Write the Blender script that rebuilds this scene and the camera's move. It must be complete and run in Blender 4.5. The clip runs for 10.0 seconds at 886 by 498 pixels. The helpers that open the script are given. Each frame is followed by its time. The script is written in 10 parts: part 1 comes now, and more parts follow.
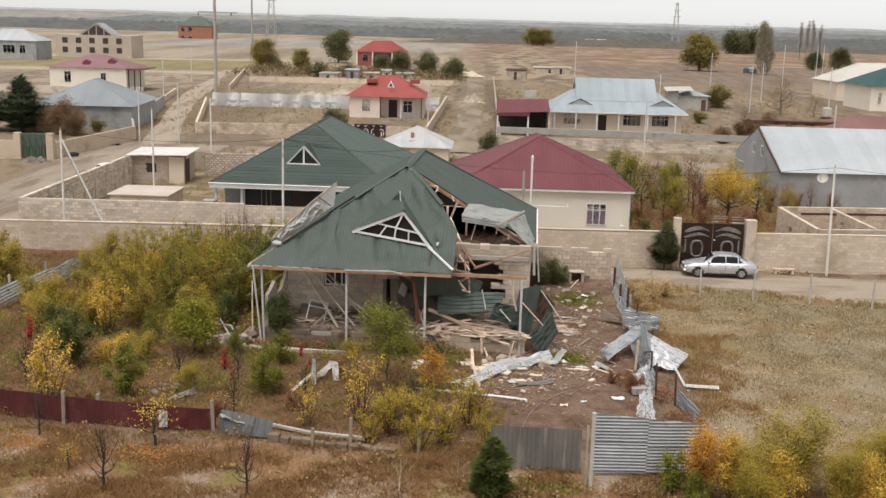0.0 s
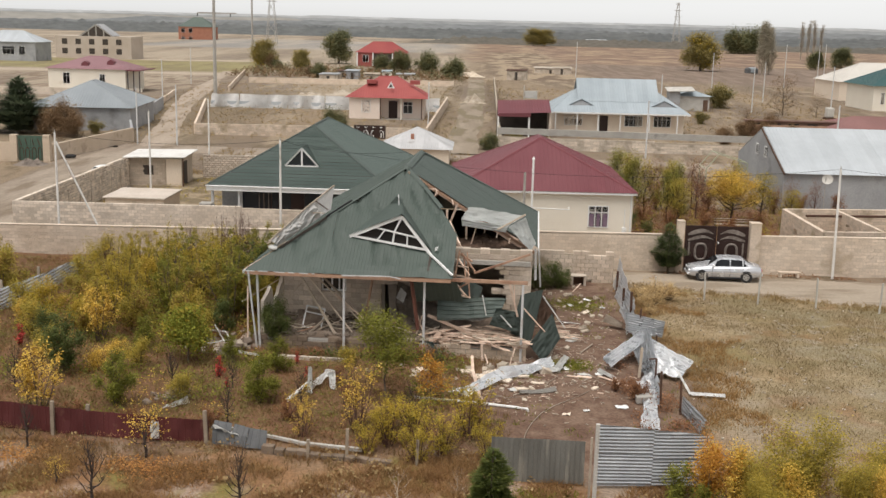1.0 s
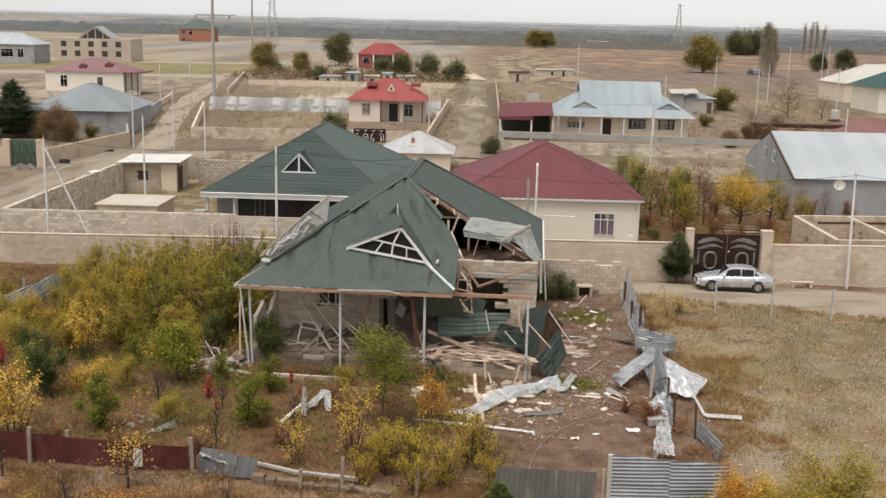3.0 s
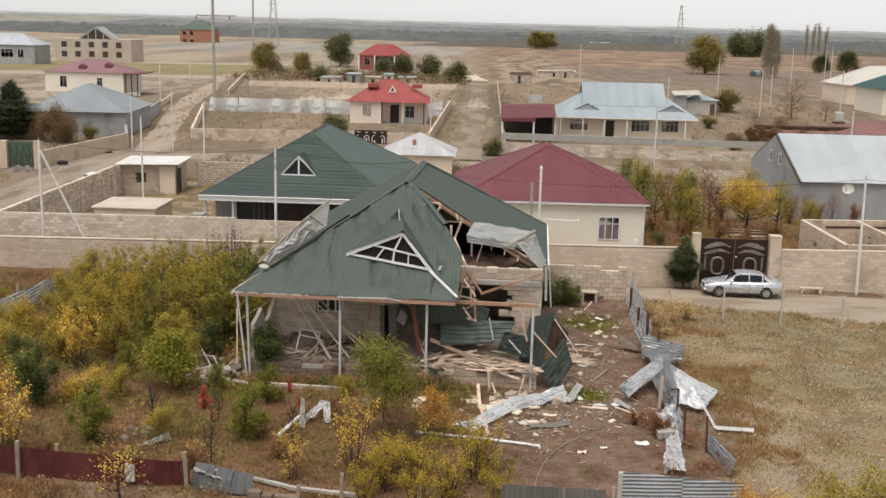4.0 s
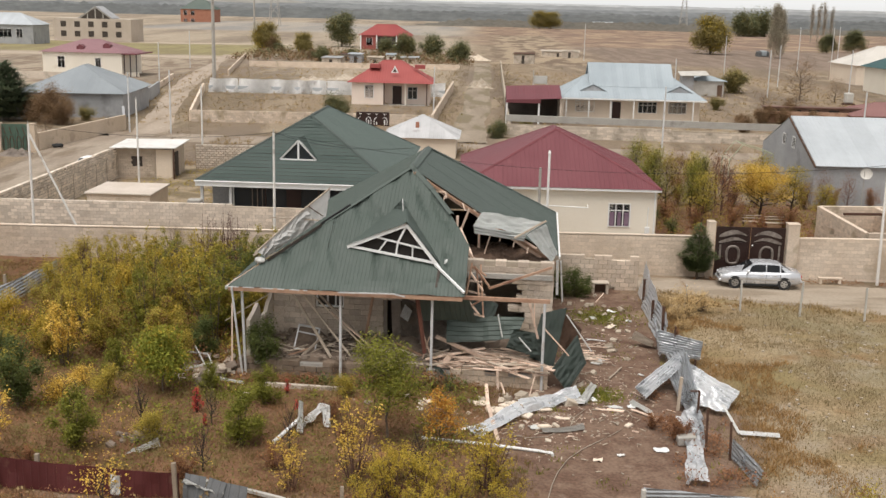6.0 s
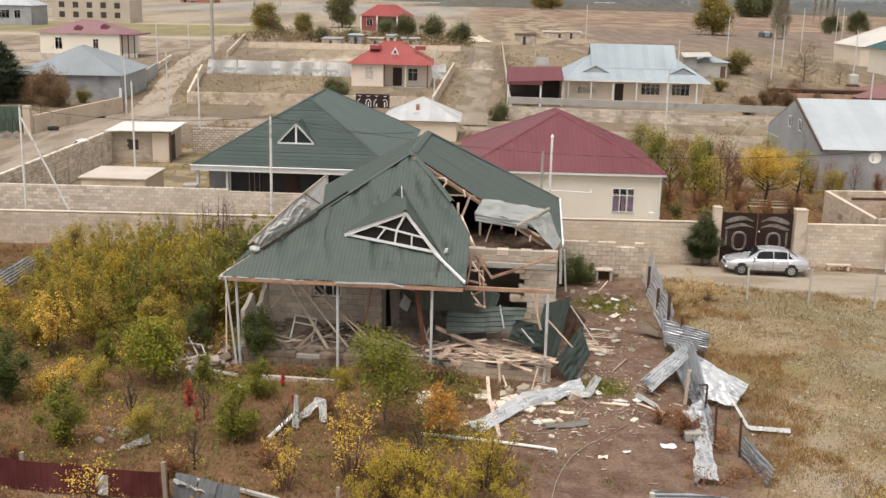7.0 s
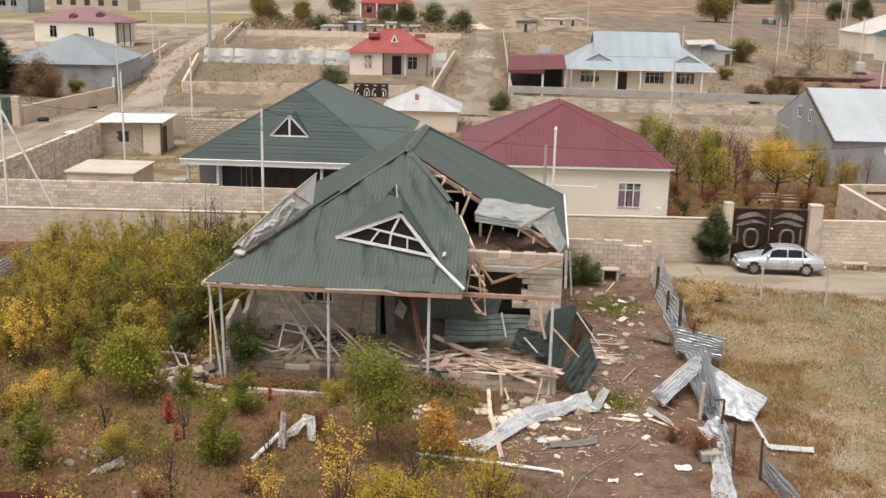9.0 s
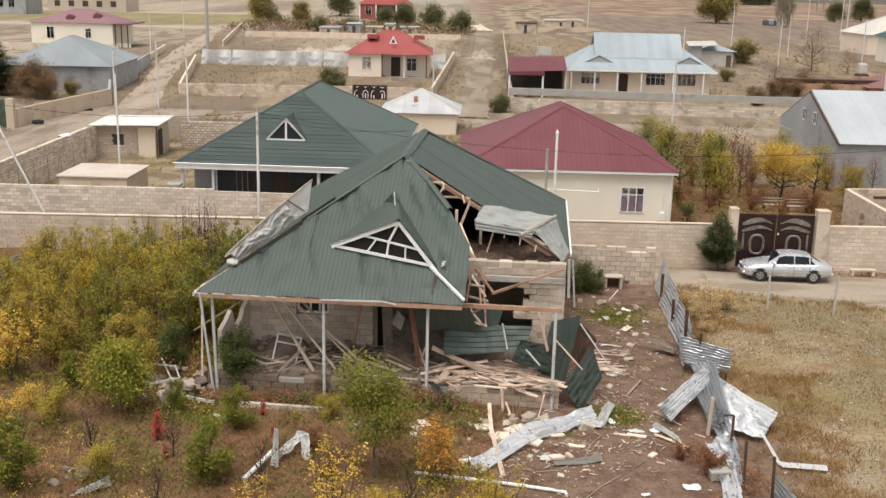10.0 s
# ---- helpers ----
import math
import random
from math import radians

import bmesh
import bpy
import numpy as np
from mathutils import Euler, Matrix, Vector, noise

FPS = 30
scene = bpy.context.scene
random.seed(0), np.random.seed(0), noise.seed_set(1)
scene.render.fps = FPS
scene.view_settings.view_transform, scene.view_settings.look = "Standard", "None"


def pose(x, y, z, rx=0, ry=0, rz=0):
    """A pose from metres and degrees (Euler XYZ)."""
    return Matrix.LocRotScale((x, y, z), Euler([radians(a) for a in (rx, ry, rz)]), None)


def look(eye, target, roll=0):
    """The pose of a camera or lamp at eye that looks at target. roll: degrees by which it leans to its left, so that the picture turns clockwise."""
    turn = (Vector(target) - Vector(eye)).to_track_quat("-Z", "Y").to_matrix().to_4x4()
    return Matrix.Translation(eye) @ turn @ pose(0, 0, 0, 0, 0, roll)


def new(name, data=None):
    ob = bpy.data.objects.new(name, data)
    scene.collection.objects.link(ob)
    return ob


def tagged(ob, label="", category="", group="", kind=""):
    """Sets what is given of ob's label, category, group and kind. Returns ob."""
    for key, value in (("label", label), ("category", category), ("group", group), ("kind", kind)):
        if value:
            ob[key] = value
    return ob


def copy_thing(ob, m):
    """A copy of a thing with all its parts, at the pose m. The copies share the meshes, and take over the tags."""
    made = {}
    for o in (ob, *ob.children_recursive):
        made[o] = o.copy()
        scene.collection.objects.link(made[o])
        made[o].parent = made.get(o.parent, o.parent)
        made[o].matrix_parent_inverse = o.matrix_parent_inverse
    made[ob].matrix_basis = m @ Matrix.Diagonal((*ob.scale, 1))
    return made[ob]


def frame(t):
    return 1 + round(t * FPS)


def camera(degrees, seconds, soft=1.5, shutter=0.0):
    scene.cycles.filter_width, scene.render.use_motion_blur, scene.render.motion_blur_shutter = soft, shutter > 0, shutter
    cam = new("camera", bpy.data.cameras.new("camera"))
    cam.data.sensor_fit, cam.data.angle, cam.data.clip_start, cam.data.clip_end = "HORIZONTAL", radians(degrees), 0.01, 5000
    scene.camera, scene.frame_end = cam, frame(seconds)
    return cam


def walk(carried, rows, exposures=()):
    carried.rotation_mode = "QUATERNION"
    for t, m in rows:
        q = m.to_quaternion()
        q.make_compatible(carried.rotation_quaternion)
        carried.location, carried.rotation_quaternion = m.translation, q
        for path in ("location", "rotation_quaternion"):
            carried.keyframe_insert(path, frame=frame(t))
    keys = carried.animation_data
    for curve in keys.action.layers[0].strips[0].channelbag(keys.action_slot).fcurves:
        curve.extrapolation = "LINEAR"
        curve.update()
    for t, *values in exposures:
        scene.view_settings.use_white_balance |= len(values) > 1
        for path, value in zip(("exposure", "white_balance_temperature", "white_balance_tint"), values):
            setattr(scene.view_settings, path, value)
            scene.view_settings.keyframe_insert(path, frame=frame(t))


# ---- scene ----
cam = camera(45.0, 10.0)
PATH = [
    (0, (0.496, -1.505, 14.889), (0.438, 0.451, 14.474), 1.5),
    (0.5, (0.523, -1.043, 14.864), (0.464, 0.913, 14.45), 1.4),
    (1, (0.535, -0.454, 14.857), (0.475, 1.502, 14.443), 1.4),
    (1.5, (0.533, 0.086, 14.868), (0.474, 2.042, 14.455), 1.4),
    (2, (0.537, 0.67, 14.899), (0.476, 2.626, 14.486), 1.4),
    (2.5, (0.51, 1.207, 14.893), (0.448, 3.163, 14.481), 1.3),
    (4, (0.337, 3.01, 14.832), (0.273, 4.966, 14.423), 1.4),
    (4.5, (0.271, 3.599, 14.839), (0.206, 5.556, 14.431), 1.4),
    (5, (0.184, 4.211, 14.835), (0.119, 6.167, 14.42), 1.4),
    (5.5, (0.137, 4.806, 14.814), (0.071, 6.759, 14.388), 1.4),
    (6, (0.09, 5.439, 14.793), (0.023, 7.388, 14.348), 1.4),
    (7.5, (0.069, 7.379, 14.763), (0.001, 9.317, 14.274), 1.4),
    (8, (0.086, 8.068, 14.72), (0.017, 10.005, 14.225), 1.4),
    (8.5, (0.093, 8.712, 14.718), (0.024, 10.648, 14.218), 1.3),
    (9, (0.086, 9.353, 14.72), (0.017, 11.288, 14.219), 1.3),
    (9.5, (0.05, 9.983, 14.695), (-0.017, 11.919, 14.195), 1.3),
    (10, (0.044, 10.607, 14.691), (-0.024, 12.542, 14.192), 1.3),
]
EXPOSURES = [(0.0, 0.78), (4.5, 0.72), (6.0, 0.85), (7.5, 0.96), (10.0, 0.95)]
walk(cam, [(t, look(eye, target, roll)) for t, eye, target, roll in PATH], EXPOSURES)

# ---- world, sun, exposure ----
world = bpy.data.worlds.new("overcast")
scene.world = world
world.use_nodes = True
wn, wl = world.node_tree.nodes, world.node_tree.links
sky = wn.new("ShaderNodeTexSky")
sky.sky_type, sky.sun_disc = "NISHITA", False
sky.sun_elevation, sky.sun_rotation = radians(69), radians(202)
sky.air_density, sky.dust_density, sky.ozone_density = 1.0, 0.4, 1.0
grey = wn.new("ShaderNodeHueSaturation")
grey.inputs["Saturation"].default_value = 0.04
wl.new(sky.outputs["Color"], grey.inputs["Color"])
wl.new(grey.outputs["Color"], wn["Background"].inputs["Color"])
wn["Background"].inputs["Strength"].default_value = 0.078

sun_data = bpy.data.lights.new("sun", "SUN")
sun_data.energy, sun_data.angle, sun_data.color = 1.9, radians(50), (1.0, 0.94, 0.89)
sun = new("sun", sun_data)
sun.matrix_world = look((-10, 20, 70), (0, 45, 0))


# ---- materials ----
def link(mat, a, b):
    mat.node_tree.links.new(a, b)


def surf(name, c1, c2, scale=1.0, rough=0.8, metal=0.0, bump=0.15, fine=25.0, obj=0.0, island=0.0, spots=None, spot_scale=0.6,
         spot_at=0.6, stretch=(1, 1, 1), spec=0.35, local=False, grain=0.18):
    """Two colours by broad noise, darker and lighter grain, optional stains, tone by piece, fine relief."""
    m = bpy.data.materials.new(name)
    m.use_nodes = True
    n = m.node_tree.nodes
    p = n["Principled BSDF"]
    geo = n.new("ShaderNodeNewGeometry")
    mp = n.new("ShaderNodeMapping")
    mp.inputs["Scale"].default_value = stretch
    if local:
        tc = n.new("ShaderNodeTexCoord")
        link(m, tc.outputs["Object"], mp.inputs["Vector"])
    else:
        link(m, geo.outputs["Position"], mp.inputs["Vector"])

    def noise_at(s, detail=4.0):
        t = n.new("ShaderNodeTexNoise")
        t.inputs["Scale"].default_value, t.inputs["Detail"].default_value = s, detail
        link(m, mp.outputs["Vector"], t.inputs["Vector"])
        return t.outputs["Fac"]

    def mix(fac, a, b, mode="MIX"):
        x = n.new("ShaderNodeMix")
        x.data_type, x.blend_type = "RGBA", mode
        for sock, v in ((x.inputs[0], fac), (x.inputs[6], a), (x.inputs[7], b)):
            if isinstance(v, (int, float)):
                sock.default_value = v
            elif isinstance(v, tuple):
                sock.default_value = (*v, 1)
            else:
                link(m, v, sock)
        return x.outputs[2]

    def ramp(v, a, b, lo=0.0, hi=1.0):
        r = n.new("ShaderNodeMapRange")
        r.inputs[1].default_value, r.inputs[2].default_value = a, b
        r.inputs[3].default_value, r.inputs[4].default_value = lo, hi
        link(m, v, r.inputs[0])
        return r.outputs[0]

    broad, small = noise_at(scale), noise_at(fine, 6.0)
    col = mix(ramp(broad, 0.32, 0.68), c1, c2)
    if spots:
        col = mix(ramp(noise_at(spot_scale, 8.0), spot_at, spot_at + 0.1), col, spots)
    tone = n.new("ShaderNodeHueSaturation")
    link(m, col, tone.inputs["Color"])
    value = ramp(small, 0.25, 0.75, 1 - grain, 1 + grain)
    if obj:
        oi = n.new("ShaderNodeObjectInfo")
        k = n.new("ShaderNodeMath")
        k.operation = "MULTIPLY"
        link(m, value, k.inputs[0])
        link(m, ramp(oi.outputs["Random"], 0, 1, 1 - obj, 1 + obj), k.inputs[1])
        value = k.outputs[0]
    if island:
        k = n.new("ShaderNodeMath")
        k.operation = "MULTIPLY"
        link(m, value, k.inputs[0])
        link(m, ramp(geo.outputs["Random Per Island"], 0, 1, 1 - island, 1 + island), k.inputs[1])
        value = k.outputs[0]
    link(m, value, tone.inputs["Value"])
    link(m, tone.outputs["Color"], p.inputs["Base Color"])
    link(m, ramp(broad, 0.3, 0.7, rough - 0.06, min(1.0, rough + 0.06)), p.inputs["Roughness"])
    p.inputs["Metallic"].default_value = metal
    p.inputs["Specular IOR Level"].default_value = spec
    if bump:
        b = n.new("ShaderNodeBump")
        b.inputs["Strength"].default_value, b.inputs["Distance"].default_value = bump, 0.03
        link(m, small, b.inputs["Height"])
        link(m, b.outputs["Normal"], p.inputs["Normal"])
    return m


STONE = surf("limestone", (0.52, 0.42, 0.325), (0.62, 0.52, 0.42), 0.8, 0.9, 0, 0.4, 18, obj=0.14, island=0.15, spots=(0.36, 0.29, 0.2), spot_at=0.58)
WALL_STONE = surf("sawn_wall_limestone", (0.53, 0.435, 0.34), (0.63, 0.535, 0.435), 0.5, 0.9, 0, 0.4, 18, obj=0.1, island=0.12, spots=(0.44, 0.355, 0.26), spot_scale=0.45, spot_at=0.57)
RAW_STONE = surf("raw_wall_limestone", (0.56, 0.475, 0.385), (0.7, 0.61, 0.515), 0.5, 0.9, 0, 0.4, 18, obj=0.12, island=0.22, spots=(0.46, 0.39, 0.31), spot_scale=0.5, spot_at=0.58)
WALL_JOINT = surf("pale_wall_mortar", (0.45, 0.375, 0.295), (0.54, 0.46, 0.37), 1.5, 0.95, 0, 0.4, 30)
STONE_GREY = surf("weathered_limestone", (0.41, 0.35, 0.285), (0.54, 0.47, 0.39), 0.7, 0.92, 0, 0.4, 16, obj=0.18, island=0.2, spots=(0.29, 0.25, 0.2), spot_at=0.56)
MORTAR = surf("mortar", (0.34, 0.285, 0.215), (0.42, 0.36, 0.285), 1.5, 0.95, 0, 0.4, 30)
CONCRETE = surf("concrete", (0.33, 0.31, 0.28), (0.42, 0.4, 0.36), 0.6, 0.9, 0, 0.3, 20, spots=(0.25, 0.23, 0.21))
RENDER_GREY = surf("grey_render", (0.29, 0.295, 0.3), (0.38, 0.385, 0.39), 0.35, 0.9, 0, 0.25, 12, spots=(0.2, 0.2, 0.2), spot_scale=0.3)
PLASTER = surf("cream_plaster", (0.76, 0.7, 0.595), (0.8, 0.745, 0.64), 0.4, 0.85, 0, 0.05, 20, spots=(0.7, 0.63, 0.52), spot_at=0.66, grain=0.06)
PLASTER_PINK = surf("peach_plaster", (0.71, 0.595, 0.475), (0.76, 0.655, 0.535), 0.4, 0.85, 0, 0.1, 20)
GREEN_ROOF = surf("green_painted_sheet", (0.055, 0.074, 0.062), (0.066, 0.087, 0.074), 0.5, 0.62, 0.0, 0.05, 40, obj=0.05, spots=(0.07, 0.088, 0.077), spot_scale=0.9, spot_at=0.64, stretch=(2.2, 0.6, 0.6), spec=0.5, grain=0.1)
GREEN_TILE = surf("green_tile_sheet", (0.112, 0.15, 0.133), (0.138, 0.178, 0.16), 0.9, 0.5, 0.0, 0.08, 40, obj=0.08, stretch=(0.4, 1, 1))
RED_ROOF = surf("maroon_painted_sheet", (0.145, 0.042, 0.05), (0.168, 0.054, 0.062), 0.4, 0.5, 0.0, 0.08, 40, obj=0.05, spots=(0.2, 0.07, 0.075), spot_at=0.65)
BRIGHT_RED = surf("bright_red_sheet", (0.28, 0.062, 0.056), (0.34, 0.084, 0.076), 0.3, 0.5, 0.0, 0.05, 20)
TEAL_ROOF = surf("teal_sheet", (0.03, 0.075, 0.075), (0.04, 0.095, 0.095), 0.3, 0.5)
ZINC = surf("zinc_sheet", (0.56, 0.58, 0.6), (0.72, 0.74, 0.76), 0.9, 0.3, 0.65, 0.06, 30, obj=0.08, island=0.06, spots=(0.32, 0.32, 0.32), spot_scale=1.8, spot_at=0.62)
ZINC_BRIGHT = surf("bright_crumpled_zinc", (0.86, 0.88, 0.9), (0.94, 0.95, 0.96), 1.6, 0.3, 0.4, 0.1, 30, obj=0.06, spots=(0.5, 0.52, 0.54), spot_scale=0.9, spot_at=0.56)
ZINC_ROOF = surf("pale_zinc_roof", (0.43, 0.46, 0.48), (0.52, 0.55, 0.57), 0.15, 0.5, 0.25, 0.0, 1.5, obj=0.06, grain=0.04)
ASBESTOS = surf("pale_blue_roof_sheet", (0.29, 0.335, 0.36), (0.36, 0.405, 0.43), 0.2, 0.7, 0.0, 0.1, 10, obj=0.06, grain=0.08)
PALE_SHEET = surf("pale_inside_of_sheet", (0.5, 0.5, 0.475), (0.64, 0.64, 0.61), 1.2, 0.6, 0.0, 0.1, 30, spots=(0.3, 0.27, 0.23), spot_scale=1.4)
WOOD = surf("sawn_softwood", (0.42, 0.305, 0.23), (0.62, 0.485, 0.39), 2.0, 0.8, 0, 0.2, 30, obj=0.3, island=0.25, spots=(0.3, 0.21, 0.14), spot_scale=1.6, spot_at=0.6)
WOOD_GREY = surf("weathered_board", (0.33, 0.27, 0.21), (0.46, 0.39, 0.31), 2.0, 0.85, 0, 0.2, 30, obj=0.25, island=0.25)
WOOD_RED = surf("reddish_beam", (0.34, 0.2, 0.13), (0.45, 0.29, 0.2), 1.5, 0.78, 0, 0.2, 30, obj=0.12, spots=(0.24, 0.13, 0.085), spot_scale=1.8, spot_at=0.58)
OXIDE = surf("oxide_red_timber", (0.14, 0.058, 0.042), (0.2, 0.085, 0.06), 1.5, 0.8, 0, 0.2, 30)
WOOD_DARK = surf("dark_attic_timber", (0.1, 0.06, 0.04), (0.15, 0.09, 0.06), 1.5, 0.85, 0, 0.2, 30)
WHITE = surf("white_paint", (0.74, 0.74, 0.72), (0.82, 0.82, 0.8), 1.0, 0.55, 0, 0.05, 30, spots=(0.6, 0.57, 0.52), spot_scale=1.5, spot_at=0.64)
PALE_POST = surf("pale_grey_steel_paint", (0.55, 0.55, 0.55), (0.66, 0.66, 0.65), 1.0, 0.5, 0.1, 0.05, 30, spots=(0.4, 0.34, 0.28), spot_scale=2.5, spot_at=0.62)
RUST = surf("rusty_steel", (0.075, 0.04, 0.028), (0.12, 0.065, 0.042), 3.0, 0.85, 0.1, 0.2, 40)
MAROON_SHEET = surf("maroon_fence_sheet", (0.075, 0.016, 0.016), (0.105, 0.026, 0.024), 0.7, 0.65, 0.0, 0.1, 30, obj=0.08, spots=(0.15, 0.07, 0.05), spot_scale=1.3)
DARK_SHEET = surf("dark_grey_fence_sheet", (0.125, 0.12, 0.105), (0.185, 0.18, 0.16), 0.8, 0.65, 0.1, 0.1, 30, obj=0.06, spots=(0.25, 0.235, 0.2), spot_scale=1.6, spot_at=0.56, stretch=(2.5, 2.5, 0.35))
GATE_BROWN = surf("dark_brown_gate_paint", (0.028, 0.014, 0.011), (0.04, 0.02, 0.016), 1.0, 0.42, 0.1, 0.05, 30)
GATE_PALE = surf("pale_gate_ornament", (0.12, 0.095, 0.08), (0.27, 0.235, 0.205), 3.5, 0.6, 0.0, 0.1, 30)
GREEN_PAINT = surf("green_gate_paint", (0.055, 0.095, 0.07), (0.075, 0.12, 0.09), 2.0, 0.7, spots=(0.12, 0.14, 0.11), spot_scale=1.5)
VOID = surf("dark_inside", (0.05, 0.042, 0.035), (0.08, 0.065, 0.055), 1.0, 0.95)
BRICK = surf("red_brick", (0.30, 0.13, 0.085), (0.36, 0.17, 0.11), 0.6, 0.9, 0, 0.2, 20, island=0.1)
RUBBLE = surf("limestone_rubble", (0.34, 0.28, 0.21), (0.48, 0.42, 0.34), 2.0, 0.95, 0, 0.4, 20, obj=0.2, island=0.3)
GRAVEL = surf("gravel_road", (0.3, 0.245, 0.185), (0.4, 0.34, 0.265), 0.5, 0.95, 0, 0.5, 14, spots=(0.25, 0.2, 0.145), spot_scale=0.5, spot_at=0.5, stretch=(0.35, 1, 1))
TRACK = surf("dirt_track", (0.25, 0.2, 0.152), (0.33, 0.275, 0.215), 0.5, 0.97, 0, 0.3, 6, spots=(0.2, 0.155, 0.11), spot_scale=0.4, spot_at=0.52, stretch=(1, 0.2, 1))
PALE_CONCRETE = surf("pale_concrete_pole", (0.42, 0.4, 0.36), (0.52, 0.5, 0.46), 0.8, 0.85, 0, 0.1, 20)
ZINC_DULL = surf("dull_zinc_panel", (0.43, 0.44, 0.44), (0.55, 0.56, 0.56), 1.2, 0.32, 0.85, 0.1, 30, obj=0.08)
ZINC_GREY = surf("grey_zinc_wave", (0.27, 0.285, 0.3), (0.35, 0.365, 0.38), 1.2, 0.45, 0.3, 0.06, 30, obj=0.06, spots=(0.22, 0.22, 0.22), spot_scale=2.0, spot_at=0.6)
ZINC_PANEL = surf("weathered_zinc_wave", (0.5, 0.52, 0.54), (0.62, 0.64, 0.66), 1.2, 0.34, 0.7, 0.06, 30, obj=0.08, island=0.05, spots=(0.36, 0.36, 0.36), spot_scale=2.0, spot_at=0.6)
BLUE_GREY = surf("blue_grey_sheet", (0.085, 0.088, 0.09), (0.13, 0.132, 0.132), 1.4, 0.75, 0.0, 0.1, 30, spots=(0.32, 0.31, 0.29), spot_scale=1.5, spot_at=0.68)
POST_WOOD = surf("old_post_wood", (0.25, 0.2, 0.15), (0.34, 0.28, 0.21), 3.0, 0.9, 0, 0.3, 30)
WORN_PEACH = surf("worn_peach_plaster", (0.52, 0.42, 0.315), (0.6, 0.49, 0.38), 0.5, 0.9, 0, 0.3, 12, spots=(0.42, 0.33, 0.25), spot_scale=0.7)
DUSTY_PANEL = surf("dusty_brown_panel", (0.15, 0.125, 0.105), (0.24, 0.2, 0.165), 0.9, 0.9, 0, 0.3, 14, spots=(0.1, 0.08, 0.065), spot_scale=1.1, spot_at=0.56)
PALE_TRACK = surf("pale_dirt_track", (0.32, 0.26, 0.2), (0.4, 0.33, 0.26), 0.5, 0.97, 0, 0.3, 6, spots=(0.27, 0.215, 0.155), spot_scale=0.4, spot_at=0.55, stretch=(1, 0.2, 1))
LANE = surf("grown_over_lane", (0.23, 0.185, 0.135), (0.31, 0.255, 0.195), 0.4, 0.97, 0, 0.3, 6, spots=(0.185, 0.15, 0.095), spot_scale=0.35, spot_at=0.47, stretch=(1, 0.25, 1))
JOINT = surf("dark_earth_joint", (0.17, 0.12, 0.085), (0.23, 0.17, 0.12), 1.5, 0.95, 0, 0.4, 30)
DARK_BARK = surf("dark_sapling_bark", (0.045, 0.032, 0.026), (0.075, 0.055, 0.045), 6.0, 0.95, 0, 0.3, 30)
BARK = surf("bark", (0.1, 0.075, 0.055), (0.16, 0.125, 0.095), 6.0, 0.95, 0, 0.4, 30)
TWIG_RED = surf("red_brown_twig", (0.1, 0.055, 0.045), (0.15, 0.085, 0.065), 6.0, 0.95)
BLACK = surf("black_rubber", (0.02, 0.02, 0.02), (0.03, 0.03, 0.03), 3.0, 0.8)


def leaf(name, c1, c2, c3):
    """Foliage whose thin leaves differ one by one and let some light through."""
    c1, c2, c3 = [tuple(k * v for v in c) for k, c in ((1.12, c1), (1.3, c2), (1.44, c3))]
    m = bpy.data.materials.new(name)
    m.use_nodes = True
    n = m.node_tree.nodes
    p = n["Principled BSDF"]
    geo = n.new("ShaderNodeNewGeometry")
    r = n.new("ShaderNodeValToRGB")
    r.color_ramp.elements[0].color, r.color_ramp.elements[1].color = (*c1, 1), (*c3, 1)
    r.color_ramp.elements.new(0.55).color = (*c2, 1)
    t = n.new("ShaderNodeTexNoise")
    t.inputs["Scale"].default_value = 1.3
    link(m, geo.outputs["Position"], t.inputs["Vector"])
    k = n.new("ShaderNodeMix")
    k.inputs[0].default_value = 0.5
    link(m, geo.outputs["Random Per Island"], k.inputs[2])
    link(m, t.outputs["Fac"], k.inputs[3])
    link(m, k.outputs[0], r.inputs["Fac"])
    link(m, r.outputs["Color"], p.inputs["Base Color"])
    p.inputs["Roughness"].default_value = 0.7
    p.inputs["Specular IOR Level"].default_value = 0.2
    thin = n.new("ShaderNodeBsdfTranslucent")
    link(m, r.outputs["Color"], thin.inputs["Color"])
    both = n.new("ShaderNodeMixShader")
    both.inputs[0].default_value = 0.3
    link(m, p.outputs[0], both.inputs[1])
    link(m, thin.outputs[0], both.inputs[2])
    link(m, both.outputs[0], n["Material Output"].inputs["Surface"])
    return m


L_GREEN = leaf("green_leaf", (0.07, 0.08, 0.017), (0.162, 0.166, 0.027), (0.29, 0.255, 0.042))
L_DARK = leaf("dark_green_leaf", (0.045, 0.06, 0.02), (0.084, 0.102, 0.03), (0.155, 0.16, 0.045))
L_OLIVE = leaf("olive_leaf", (0.138, 0.122, 0.03), (0.295, 0.235, 0.043), (0.46, 0.348, 0.06))
L_YELLOW = leaf("yellow_leaf", (0.155, 0.116, 0.02), (0.34, 0.25, 0.032), (0.5, 0.355, 0.054))
L_GOLD = leaf("golden_leaf", (0.27, 0.165, 0.028), (0.54, 0.365, 0.066), (0.7, 0.52, 0.16))
L_ORANGE = leaf("orange_leaf", (0.2, 0.09, 0.02), (0.42, 0.2, 0.035), (0.5, 0.3, 0.05))
L_RED = leaf("red_leaf", (0.25, 0.035, 0.03), (0.42, 0.06, 0.05), (0.5, 0.12, 0.08))
L_RUST = leaf("rust_brown_leaf", (0.11, 0.05, 0.028), (0.2, 0.095, 0.045), (0.29, 0.15, 0.065))
